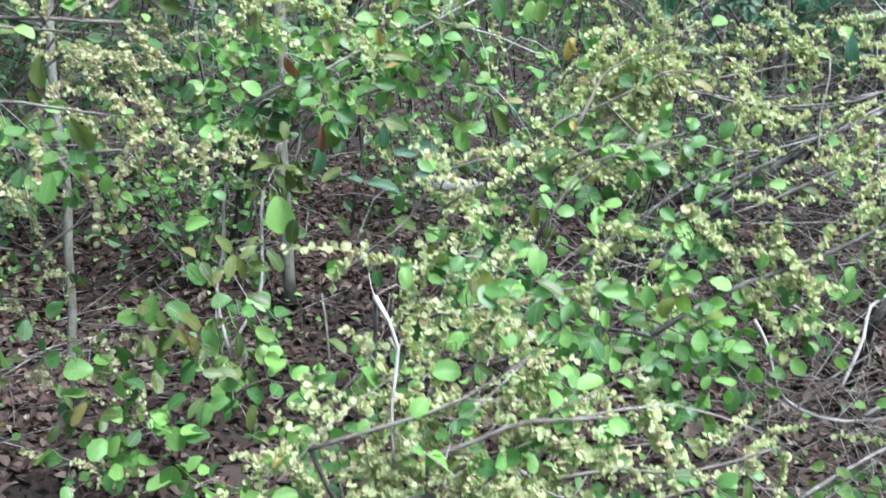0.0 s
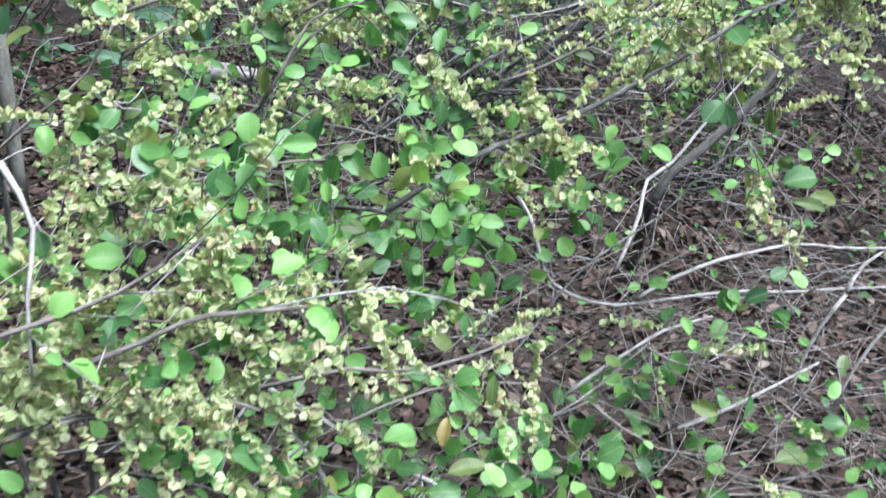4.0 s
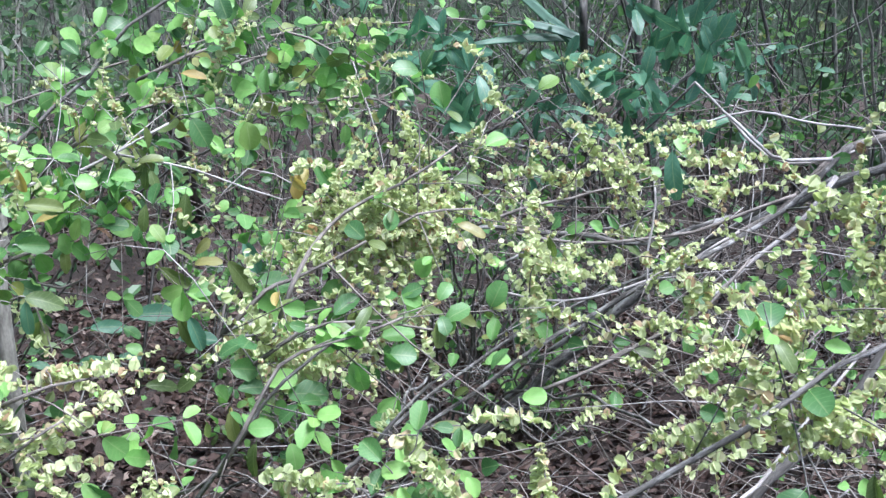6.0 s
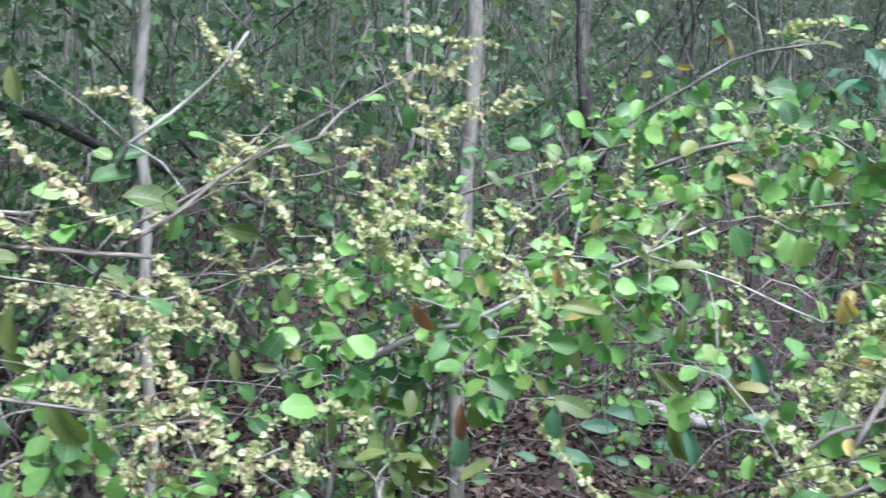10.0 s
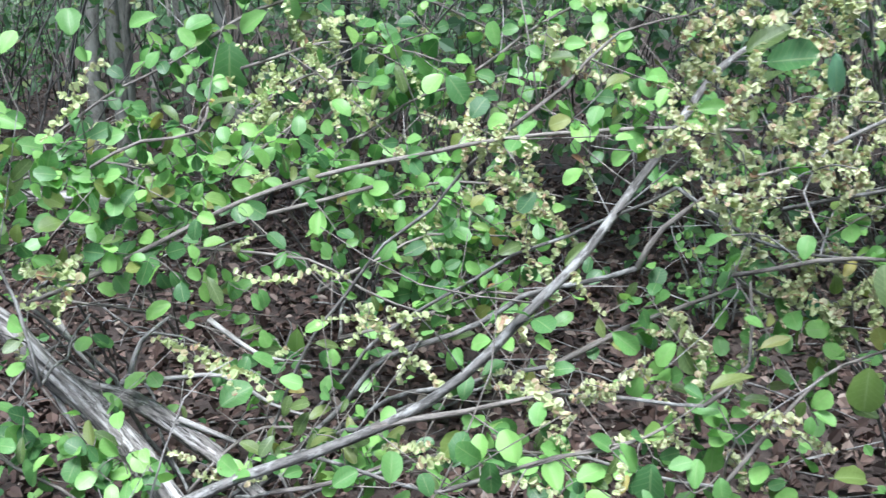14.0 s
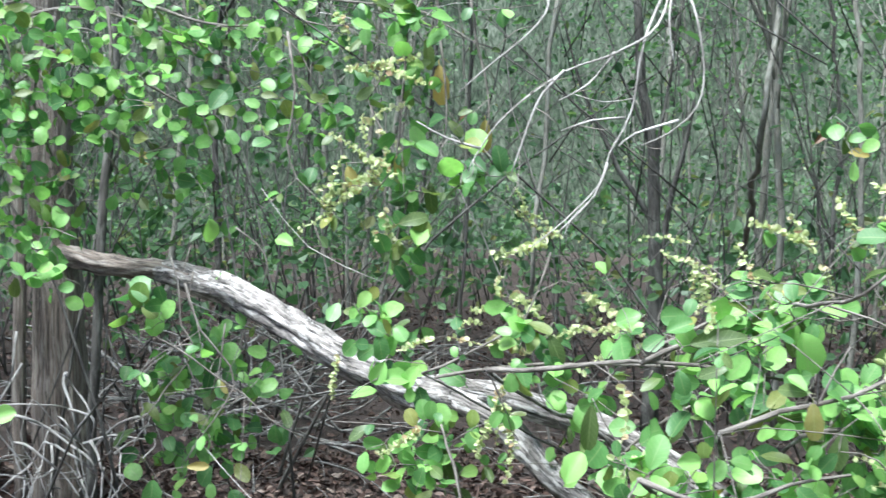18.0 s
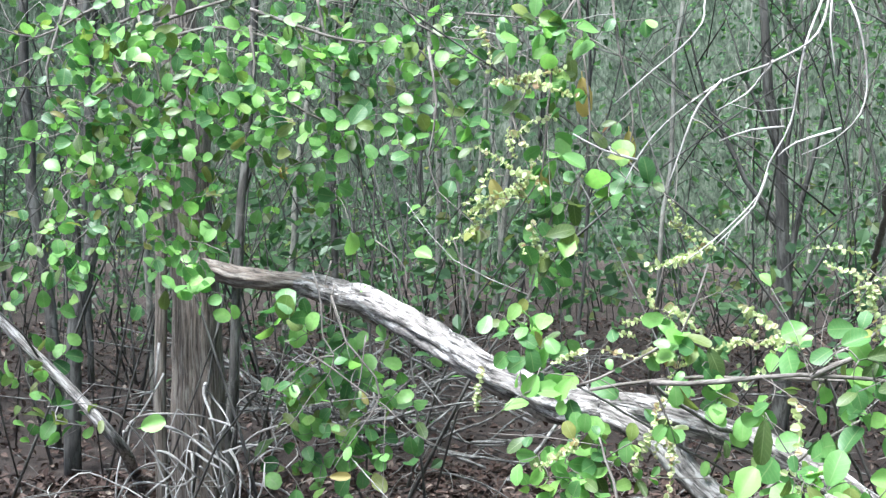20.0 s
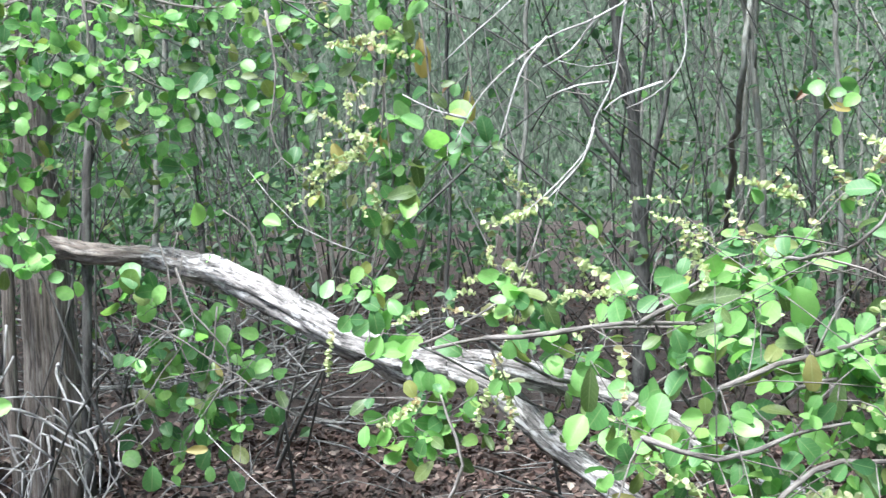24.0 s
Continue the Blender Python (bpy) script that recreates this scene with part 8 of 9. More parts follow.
lone_leaf((2.30, 1.31, 1.45), (2.29, 1.30, 1.39))
lone_leaf((2.27, 1.40, 1.70), (2.32, 1.36, 1.70))
lone_leaf((2.30, 1.38, 1.71), (2.30, 1.36, 1.66))
leaf_run((1.53, 1.89, 1.32), (1.74, 1.72, 1.30), 0.055, 12, 0.053)
leaf_run((1.52, 1.85, 1.11), (1.69, 1.71, 1.09), 0.044, 10, 0.055)
leaf_run((1.98, 1.53, 1.31), (2.12, 1.42, 1.28), 0.044, 14, 0.053)
leaf_run((1.55, 1.78, 0.94), (1.70, 1.65, 0.91), 0.044, 8, 0.061, LONG)
lone_leaf((2.51, 1.70, 1.05), (2.54, 1.65, 0.96), LONG)
lone_leaf((2.39, 1.75, 0.92), (2.42, 1.71, 0.83), LONG)
lone_leaf((2.37, 1.80, 1.04), (2.42, 1.75, 0.98), LONG)
lone_leaf((2.29, 1.79, 0.74), (2.36, 1.74, 0.74), LONG)
# the tangled fruiting shrub
fruit_run((0.37, 2.66, 1.66), (0.45, 2.63, 1.65), 0.026, 4)
fruit_run((0.64, 2.55, 1.58), (0.74, 2.52, 1.57), 0.033, 8)
fruit_run((0.62, 2.23, 1.55), (0.74, 2.18, 1.51), 0.046, 18)
fruit_run((0.50, 2.26, 1.50), (0.63, 2.21, 1.46), 0.035, 12)
fruit_run((0.26, 2.33, 1.41), (0.28, 2.31, 1.38), 0.012, 3)
fruit_run((0.28, 2.31, 1.38), (0.35, 2.28, 1.36), 0.029, 6)
fruit_run((0.22, 2.12, 1.38), (0.37, 2.06, 1.33), 0.037, 16)
fruit_run((0.24, 2.09, 1.29), (0.40, 2.04, 1.29), 0.042, 18)
fruit_run((0.40, 2.05, 1.35), (0.52, 2.00, 1.30), 0.037, 14)
fruit_run((0.47, 2.01, 1.28), (0.53, 1.98, 1.24), 0.021, 6)
fruit_run((0.32, 2.04, 1.15), (0.50, 1.97, 1.15), 0.037, 16)
fruit_run((0.34, 2.01, 1.08), (0.47, 1.96, 1.03), 0.047, 16)
fruit_run((0.21, 2.05, 1.04), (0.33, 1.99, 0.95), 0.053, 12)
fruit_run((0.54, 1.95, 1.13), (0.61, 1.92, 1.10), 0.032, 8)
fruit_run((0.67, 1.80, 1.40), (0.66, 1.79, 1.33), 0.014, 5)
fruit_run((0.72, 1.79, 1.42), (0.74, 1.76, 1.32), 0.014, 7)
fruit_run((0.60, 1.83, 1.39), (0.62, 1.82, 1.38), 0.010, 3)
fruit_run((0.67, 1.78, 1.29), (0.74, 1.75, 1.26), 0.024, 8)
fruit_run((0.78, 1.75, 1.35), (0.86, 1.72, 1.29), 0.029, 12)
fruit_run((0.61, 1.79, 1.22), (0.70, 1.74, 1.17), 0.039, 14)
fruit_run((0.80, 1.80, 1.58), (0.83, 1.78, 1.56), 0.012, 3)
fruit_run((0.91, 1.58, 1.49), (0.92, 1.56, 1.44), 0.016, 6)
fruit_run((0.94, 1.59, 1.62), (0.95, 1.58, 1.57), 0.009, 4)
fruit_run((0.92, 1.56, 1.40), (1.01, 1.52, 1.37), 0.018, 8)
fruit_run((0.98, 1.53, 1.37), (1.14, 1.47, 1.36), 0.036, 24)
fruit_run((1.00, 1.51, 1.32), (1.05, 1.48, 1.28), 0.027, 8)
fruit_run((1.08, 1.51, 1.43), (1.13, 1.48, 1.37), 0.023, 10)
fruit_run((0.90, 1.54, 1.30), (0.95, 1.53, 1.32), 0.018, 5)
fruit_run((0.90, 1.53, 1.26), (0.97, 1.51, 1.25), 0.023, 6)
fruit_run((0.98, 1.50, 1.23), (1.10, 1.46, 1.26), 0.032, 12)
fruit_run((1.11, 1.46, 1.27), (1.14, 1.44, 1.20), 0.018, 7)
fruit_run((1.02, 1.48, 1.17), (1.17, 1.42, 1.16), 0.032, 16)
fruit_run((1.17, 1.42, 1.15), (1.29, 1.37, 1.13), 0.027, 12)
fruit_run((0.74, 1.56, 1.12), (0.81, 1.53, 1.09), 0.023, 6)
fruit_run((0.57, 1.62, 1.10), (0.60, 1.60, 1.08), 0.014, 3)
fruit_run((1.27, 1.73, 1.78), (1.29, 1.71, 1.74), 0.018, 7)
fruit_run((1.11, 1.77, 1.71), (1.13, 1.75, 1.67), 0.010, 4)
fruit_run((1.26, 1.70, 1.65), (1.28, 1.69, 1.61), 0.015, 4)
fruit_run((1.32, 1.68, 1.63), (1.35, 1.66, 1.59), 0.020, 6)
fruit_run((1.22, 1.70, 1.55), (1.29, 1.68, 1.59), 0.018, 6)
fruit_run((1.26, 1.66, 1.45), (1.28, 1.65, 1.40), 0.015, 6)
fruit_run((1.36, 1.63, 1.45), (1.42, 1.60, 1.42), 0.025, 8)
fruit_run((1.55, 1.73, 1.49), (1.63, 1.70, 1.47), 0.038, 14)
fruit_run((1.59, 1.73, 1.54), (1.62, 1.71, 1.51), 0.022, 5)
fruit_run((1.56, 1.71, 1.40), (1.64, 1.68, 1.39), 0.027, 8)
fruit_run((1.49, 1.78, 1.60), (1.54, 1.76, 1.61), 0.016, 5)
fruit_run((1.68, 1.73, 1.69), (1.71, 1.70, 1.61), 0.016, 7)
fruit_run((1.71, 1.71, 1.66), (1.81, 1.68, 1.68), 0.017, 10)
fruit_run((1.71, 1.74, 1.80), (1.77, 1.72, 1.81), 0.013, 5)
fruit_run((1.68, 1.74, 1.74), (1.74, 1.72, 1.75), 0.016, 4)
fruit_run((1.72, 1.68, 1.50), (1.76, 1.66, 1.47), 0.016, 4)
fruit_run((1.65, 1.69, 1.45), (1.73, 1.66, 1.42), 0.022, 5)
fruit_run((1.44, 1.69, 1.11), (1.51, 1.67, 1.10), 0.013, 4)
lone_leaf((0.81, 1.78, 1.53), (0.81, 1.77, 1.46), GOLD)
lone_leaf((0.75, 1.81, 1.58), (0.78, 1.79, 1.53))
lone_leaf((0.70, 1.83, 1.56), (0.71, 1.82, 1.52))
lone_leaf((0.88, 1.75, 1.49), (0.86, 1.76, 1.50))
lone_leaf((0.48, 1.88, 1.46), (0.45, 1.89, 1.47))
lone_leaf((1.04, 1.72, 1.60), (1.07, 1.71, 1.61))
lone_leaf((1.07, 1.70, 1.59), (1.12, 1.69, 1.61))
lone_leaf((1.03, 1.71, 1.55), (1.09, 1.69, 1.57))
lone_leaf((1.07, 1.69, 1.53), (1.16, 1.66, 1.53), LONG)
lone_leaf((0.84, 1.75, 1.43), (0.91, 1.73, 1.43), LONG)
lone_leaf((0.94, 1.74, 1.54), (0.99, 1.72, 1.54))
lone_leaf((1.23, 1.63, 1.48), (1.29, 1.60, 1.47), LONG)
lone_leaf((1.17, 1.65, 1.51), (1.16, 1.65, 1.46))
lone_leaf((0.92, 1.73, 1.48), (0.95, 1.72, 1.46))
lone_leaf((0.58, 2.79, 1.58), (0.52, 2.80, 1.56))
lone_leaf((0.32, 2.85, 1.46), (0.33, 2.84, 1.39))
lone_leaf((0.46, 2.81, 1.51), (0.42, 2.82, 1.48))
lone_leaf((0.78, 2.75, 1.70), (0.83, 2.72, 1.68))
lone_leaf((0.94, 2.69, 1.71), (0.94, 2.67, 1.63), LONG)
lone_leaf((1.07, 2.65, 1.73), (1.07, 2.63, 1.65), LONG)
lone_leaf((1.97, 2.32, 1.65), (1.97, 2.31, 1.59))
lone_leaf((2.21, 2.21, 1.51), (2.17, 2.22, 1.48))
lone_leaf((2.14, 2.24, 1.53), (2.10, 2.25, 1.53))
lone_leaf((0.88, 1.52, 1.41), (0.85, 1.51, 1.34), LONG)
lone_leaf((0.75, 1.56, 1.40), (0.78, 1.56, 1.43), LONG)
lone_leaf((0.75, 1.54, 1.28), (0.78, 1.51, 1.22))
lone_leaf((0.91, 1.48, 1.27), (0.95, 1.45, 1.19), LONG)
lone_leaf((0.51, 1.59, 1.13), (0.57, 1.56, 1.09), LONG)
lone_leaf((0.66, 1.57, 1.29), (0.72, 1.55, 1.29))
lone_leaf((0.69, 1.54, 1.21), (0.74, 1.53, 1.22), LONG)
lone_leaf((0.60, 1.59, 1.29), (0.59, 1.60, 1.33))
lone_leaf((0.86, 1.50, 1.28), (0.90, 1.48, 1.28))
lone_leaf((0.79, 1.51, 1.23), (0.84, 1.49, 1.23), LONG)
lone_leaf((0.86, 1.47, 1.15), (0.83, 1.47, 1.08))
lone_leaf((0.80, 1.49, 1.16), (0.78, 1.49, 1.12))
lone_leaf((0.31, 2.05, 1.20), (0.37, 2.04, 1.25), LONG)
lone_leaf((0.34, 2.04, 1.19), (0.42, 2.01, 1.20))
lone_leaf((0.45, 2.00, 1.22), (0.45, 1.99, 1.16), BROAD)
lone_leaf((1.35, 1.67, 1.12), (1.42, 1.65, 1.12))
lone_leaf((1.48, 1.65, 1.25), (1.53, 1.63, 1.22))
lone_leaf((1.61, 1.62, 1.32), (1.64, 1.60, 1.26), RUST)
lone_leaf((1.69, 1.56, 1.13), (1.68, 1.54, 1.05), RUST)
lone_leaf((1.43, 1.74, 1.58), (1.48, 1.72, 1.58), LONG)
lone_leaf((0.31, 1.99, 0.92), (0.27, 2.00, 0.91))
lone_leaf((0.42, 1.95, 0.89), (0.43, 1.95, 0.93))
lone_leaf((1.50, 1.71, 1.54), (1.53, 1.70, 1.55))
leaf_run((1.45, 1.79, 1.32), (1.56, 1.75, 1.34), 0.044, 12, 0.050)
leaf_run((1.66, 1.70, 1.25), (1.82, 1.64, 1.22), 0.055, 20, 0.050)
leaf_run((1.42, 1.77, 1.20), (1.53, 1.72, 1.14), 0.055, 14, 0.050)
leaf_run((1.65, 1.68, 1.17), (1.85, 1.61, 1.13), 0.055, 16, 0.053)
leaf_run((1.56, 1.69, 1.03), (1.67, 1.63, 0.95), 0.066, 12, 0.066, LONG)
leaf_run((1.78, 1.67, 1.32), (1.85, 1.67, 1.40), 0.039, 8, 0.050)
leaf_run((0.22, 2.89, 1.47), (0.36, 2.83, 1.42), 0.063, 12, 0.059)
leaf_run((0.48, 2.80, 1.46), (0.63, 2.76, 1.51), 0.056, 10, 0.059)
leaf_run((0.39, 2.85, 1.56), (0.54, 2.80, 1.55), 0.056, 6, 0.059)
leaf_run((1.09, 1.54, 1.07), (1.20, 1.50, 1.06), 0.038, 8, 0.043)
leaf_run((0.86, 1.62, 1.10), (1.03, 1.55, 1.06), 0.048, 10, 0.048)
leaf_run((0.76, 1.68, 1.21), (0.91, 1.63, 1.23), 0.038, 8, 0.053, LONG)
# the bowed branch and the greenery round it
fruit_run((0.32, 2.29, 0.88), (0.51, 2.31, 0.80), 0.063, 16)
fruit_run((0.47, 2.28, 0.74), (0.56, 2.27, 0.61), 0.032, 10)
fruit_run((0.20, 2.20, 0.70), (0.33, 2.21, 0.62), 0.053, 12)
fruit_run((0.51, 2.40, 1.11), (0.58, 2.36, 0.93), 0.042, 12)
leaf_run((0.18, 2.16, 0.56), (0.44, 2.18, 0.40), 0.074, 22, 0.053)
leaf_run((0.33, 2.23, 0.70), (0.60, 2.28, 0.63), 0.063, 12, 0.051)
leaf_run((-0.11, 2.06, 0.46), (0.14, 2.10, 0.40), 0.053, 10, 0.051)
fruit_run((-0.94, 2.86, 0.97), (-0.84, 2.89, 1.00), 0.029, 5)
fruit_run((-0.84, 2.91, 1.05), (-0.65, 2.98, 1.15), 0.051, 12)
fruit_run((-0.78, 2.90, 1.00), (-0.64, 2.94, 1.01), 0.036, 8)
fruit_run((-0.54, 2.87, 0.70), (-0.40, 2.90, 0.67), 0.036, 6)
fruit_run((-0.48, 2.86, 0.60), (-0.43, 2.88, 0.63), 0.029, 4)
fruit_run((-1.01, 2.40, 0.93), (-0.97, 2.41, 0.92), 0.013, 3)
fruit_run((-0.42, 2.55, 0.94), (-0.41, 2.55, 0.93), 0.013, 3)
fruit_run((-0.37, 2.58, 1.02), (-0.30, 2.59, 0.98), 0.015, 4)
fruit_run((-0.13, 2.69, 1.18), (0.00, 2.71, 1.15), 0.038, 8)
fruit_run((-0.22, 2.40, 0.99), (-0.10, 2.42, 0.96), 0.029, 12)
fruit_run((-0.19, 2.39, 0.94), (-0.13, 2.39, 0.88), 0.029, 8)
fruit_run((-0.11, 2.39, 0.87), (-0.02, 2.40, 0.82), 0.023, 8)
fruit_run((-0.09, 2.38, 0.81), (-0.07, 2.36, 0.73), 0.017, 6)
fruit_run((-0.81, 2.14, 0.62), (-0.67, 2.15, 0.54), 0.017, 8)
fruit_run((-0.41, 2.25, 0.64), (-0.34, 2.26, 0.63), 0.017, 5)
fruit_run((-0.43, 2.25, 0.68), (-0.34, 2.27, 0.65), 0.017, 5)
fruit_run((-0.54, 2.24, 0.74), (-0.51, 2.25, 0.73), 0.012, 3)
fruit_run((0.19, 2.20, 1.24), (0.26, 2.21, 1.22), 0.039, 14)
fruit_run((0.21, 2.19, 1.18), (0.25, 2.19, 1.16), 0.024, 8)
fruit_run((0.43, 2.26, 1.24), (0.47, 2.25, 1.18), 0.014, 6)
fruit_run((0.48, 2.25, 1.17), (0.52, 2.25, 1.13), 0.014, 5)
fruit_run((0.30, 2.19, 1.12), (0.32, 2.19, 1.09), 0.014, 4)
fruit_run((0.22, 2.15, 1.04), (0.30, 2.17, 1.05), 0.029, 10)
fruit_run((0.34, 2.17, 1.02), (0.52, 2.22, 1.03), 0.029, 10)
fruit_run((0.46, 2.19, 0.97), (0.53, 2.21, 0.98), 0.024, 7)
fruit_run((0.25, 2.14, 0.99), (0.34, 2.15, 0.97), 0.020, 6)
fruit_run((0.38, 2.05, 0.59), (0.43, 2.05, 0.55), 0.015, 7)
fruit_run((0.40, 2.29, 0.84), (0.46, 2.29, 0.79), 0.021, 6)
fruit_run((0.34, 2.26, 0.77), (0.36, 2.23, 0.67), 0.015, 6)
fruit_run((0.40, 2.27, 0.76), (0.46, 2.28, 0.74), 0.026, 8)
fruit_run((0.51, 2.28, 0.69), (0.57, 2.31, 0.76), 0.016, 8)
fruit_run((0.29, 2.28, 0.89), (0.39, 2.30, 0.86), 0.026, 6)
fruit_run((-0.94, 1.95, 0.81), (-0.87, 1.96, 0.78), 0.026, 7)
fruit_run((-0.98, 1.92, 0.73), (-0.96, 1.93, 0.75), 0.013, 3)
fruit_run((-0.13, 2.10, 0.62), (-0.08, 2.10, 0.58), 0.021, 5)
fruit_run((-0.04, 2.11, 0.59), (0.03, 2.11, 0.53), 0.026, 7)
fruit_run((0.03, 2.12, 0.57), (0.13, 2.14, 0.56), 0.021, 6)
fruit_run((-0.03, 2.10, 0.53), (-0.00, 2.09, 0.50), 0.015, 4)
fruit_run((0.13, 2.16, 0.60), (0.16, 2.17, 0.61), 0.011, 3)
fruit_run((0.16, 2.13, 0.49), (0.21, 2.14, 0.47), 0.021, 5)
fruit_run((0.20, 2.16, 0.57), (0.24, 2.17, 0.54), 0.015, 4)
fruit_run((-0.64, 1.92, 0.46), (-0.56, 1.93, 0.43), 0.021, 5)
fruit_run((0.33, 2.16, 0.46), (0.37, 2.16, 0.40), 0.021, 5)
fruit_run((-0.28, 2.02, 0.48), (-0.19, 2.04, 0.49), 0.016, 3)
lone_leaf((-1.31, 2.99, 1.02), (-1.35, 2.99, 1.05))
lone_leaf((-1.33, 2.97, 0.97), (-1.32, 2.99, 1.01))
lone_leaf((-1.43, 2.95, 0.97), (-1.46, 2.93, 0.93))
lone_leaf((-1.46, 2.93, 0.93), (-1.42, 2.93, 0.90))
lone_leaf((-1.46, 2.99, 1.13), (-1.48, 3.01, 1.21))
lone_leaf((-1.22, 3.06, 1.19), (-1.30, 3.04, 1.17))
lone_leaf((-1.15, 3.05, 1.09), (-1.11, 3.09, 1.18))
lone_leaf((-1.04, 3.10, 1.14), (-1.03, 3.06, 1.00))
lone_leaf((-0.93, 3.14, 1.20), (-1.01, 3.11, 1.16))
lone_leaf((-0.75, 3.10, 0.93), (-0.70, 3.11, 0.90))
lone_leaf((-0.57, 3.16, 0.96), (-0.60, 3.16, 1.00))
lone_leaf((-0.29, 3.14, 0.66), (-0.29, 3.11, 0.57), GOLD)
lone_leaf((-1.15, 2.28, 1.01), (-1.21, 2.28, 1.04))
lone_leaf((-1.22, 2.31, 1.16), (-1.19, 2.33, 1.21))
lone_leaf((-0.57, 2.40, 0.92), (-0.54, 2.40, 0.90))
lone_leaf((-0.60, 2.34, 0.75), (-0.63, 2.34, 0.79))
lone_leaf((-0.78, 2.30, 0.77), (-0.81, 2.29, 0.78))
lone_leaf((-0.78, 2.30, 0.76), (-0.74, 2.31, 0.78))
lone_leaf((-0.90, 2.26, 0.72), (-0.88, 2.28, 0.77))
lone_leaf((-0.77, 2.29, 0.71), (-0.73, 2.28, 0.65), LONG)
lone_leaf((-0.89, 2.23, 0.61), (-0.85, 2.25, 0.65))
lone_leaf((-0.57, 2.30, 0.60), (-0.57, 2.29, 0.54))
lone_leaf((-0.56, 2.30, 0.58), (-0.52, 2.32, 0.60))
lone_leaf((-0.54, 2.30, 0.56), (-0.49, 2.31, 0.56), LONG)
lone_leaf((-0.73, 2.21, 0.43), (-0.67, 2.24, 0.47))
lone_leaf((-0.61, 2.26, 0.49), (-0.56, 2.27, 0.48))
lone_leaf((0.02, 2.26, 1.06), (-0.02, 2.25, 1.05))
lone_leaf((0.05, 2.26, 1.04), (0.06, 2.28, 1.08))
lone_leaf((0.05, 2.26, 1.01), (0.06, 2.27, 1.05))
lone_leaf((0.13, 2.27, 1.00), (0.09, 2.26, 0.99))
lone_leaf((0.17, 2.30, 1.07), (0.17, 2.32, 1.11))
lone_leaf((0.22, 2.28, 0.93), (0.20, 2.27, 0.95))
lone_leaf((0.04, 2.31, 1.19), (-0.00, 2.30, 1.19))
lone_leaf((-0.17, 2.21, 1.06), (-0.15, 2.23, 1.10))
lone_leaf((0.01, 2.18, 0.79), (0.05, 2.20, 0.83), LONG)
lone_leaf((0.07, 2.29, 1.11), (0.11, 2.31, 1.14), LONG)
lone_leaf((0.28, 2.26, 0.82), (0.25, 2.25, 0.82))
lone_leaf((0.41, 2.27, 0.77), (0.36, 2.27, 0.79))
lone_leaf((0.27, 2.25, 0.79), (0.30, 2.26, 0.80))
lone_leaf((0.35, 2.27, 0.80), (0.32, 2.26, 0.81))
lone_leaf((0.10, 2.17, 0.68), (0.15, 2.17, 0.64))
lone_leaf((-0.03, 2.13, 0.66), (0.00, 2.14, 0.64))
lone_leaf((0.05, 2.14, 0.61), (0.00, 2.13, 0.61))
lone_leaf((0.48, 2.25, 0.61), (0.49, 2.24, 0.57))
lone_leaf((0.50, 2.27, 0.67), (0.52, 2.26, 0.63))
lone_leaf((0.47, 2.28, 0.75), (0.48, 2.27, 0.69), BROAD)
lone_leaf((-0.16, 2.07, 0.55), (-0.16, 2.08, 0.60))
lone_leaf((-0.13, 2.09, 0.60), (-0.09, 2.11, 0.62))
lone_leaf((0.33, 2.15, 1.13), (0.38, 2.17, 1.17), LONG)
lone_leaf((0.24, 2.12, 1.10), (0.29, 2.13, 1.11))
lone_leaf((0.28, 1.99, 0.63), (0.25, 1.99, 0.65))
lone_leaf((0.36, 2.03, 0.71), (0.41, 2.05, 0.73), LONG)
lone_leaf((0.28, 1.99, 0.64), (0.34, 2.02, 0.68), LONG)
lone_leaf((0.55, 2.07, 0.69), (0.55, 2.05, 0.61))
lone_leaf((0.49, 2.00, 0.50), (0.55, 2.02, 0.50))
lone_leaf((0.14, 1.93, 0.57), (0.18, 1.93, 0.53))
lone_leaf((0.20, 1.94, 0.54), (0.20, 1.92, 0.47))
lone_leaf((-0.07, 1.88, 0.55), (-0.07, 1.86, 0.49))
lone_leaf((-0.13, 1.86, 0.53), (-0.11, 1.87, 0.58))
lone_leaf((-0.02, 1.88, 0.53), (-0.05, 1.89, 0.58))
lone_leaf((-0.23, 1.82, 0.50), (-0.22, 1.84, 0.55))
lone_leaf((-0.16, 1.83, 0.48), (-0.17, 1.84, 0.52))
lone_leaf((-0.33, 1.80, 0.50), (-0.29, 1.81, 0.53))
lone_leaf((0.09, 1.92, 0.58), (0.13, 1.93, 0.56))
lone_leaf((0.27, 1.94, 0.48), (0.27, 1.95, 0.53))
lone_leaf((0.05, 1.89, 0.48), (0.03, 1.90, 0.53))
lone_leaf((0.07, 1.90, 0.50), (0.11, 1.92, 0.53))
lone_leaf((0.31, 1.96, 0.51), (0.31, 1.95, 0.47))
lone_leaf((0.22, 1.94, 0.52), (0.26, 1.95, 0.53))
leaf_run((-0.98, 2.49, 0.85), (-0.79, 2.55, 0.89), 0.059, 24, 0.052)
leaf_run((-1.07, 2.45, 0.78), (-0.91, 2.51, 0.86), 0.046, 10, 0.047)
leaf_run((-0.76, 2.44, 0.50), (-0.67, 2.45, 0.45), 0.052, 8, 0.047)
leaf_run((-0.15, 2.63, 0.64), (-0.04, 2.63, 0.54), 0.052, 8, 0.052)
leaf_run((-0.13, 2.78, 1.12), (0.06, 2.83, 1.13), 0.065, 10, 0.052)
leaf_run((-0.64, 3.04, 0.97), (-0.37, 3.12, 1.03), 0.090, 26, 0.063)
leaf_run((-0.63, 2.97, 0.72), (-0.31, 3.01, 0.61), 0.090, 34, 0.060)
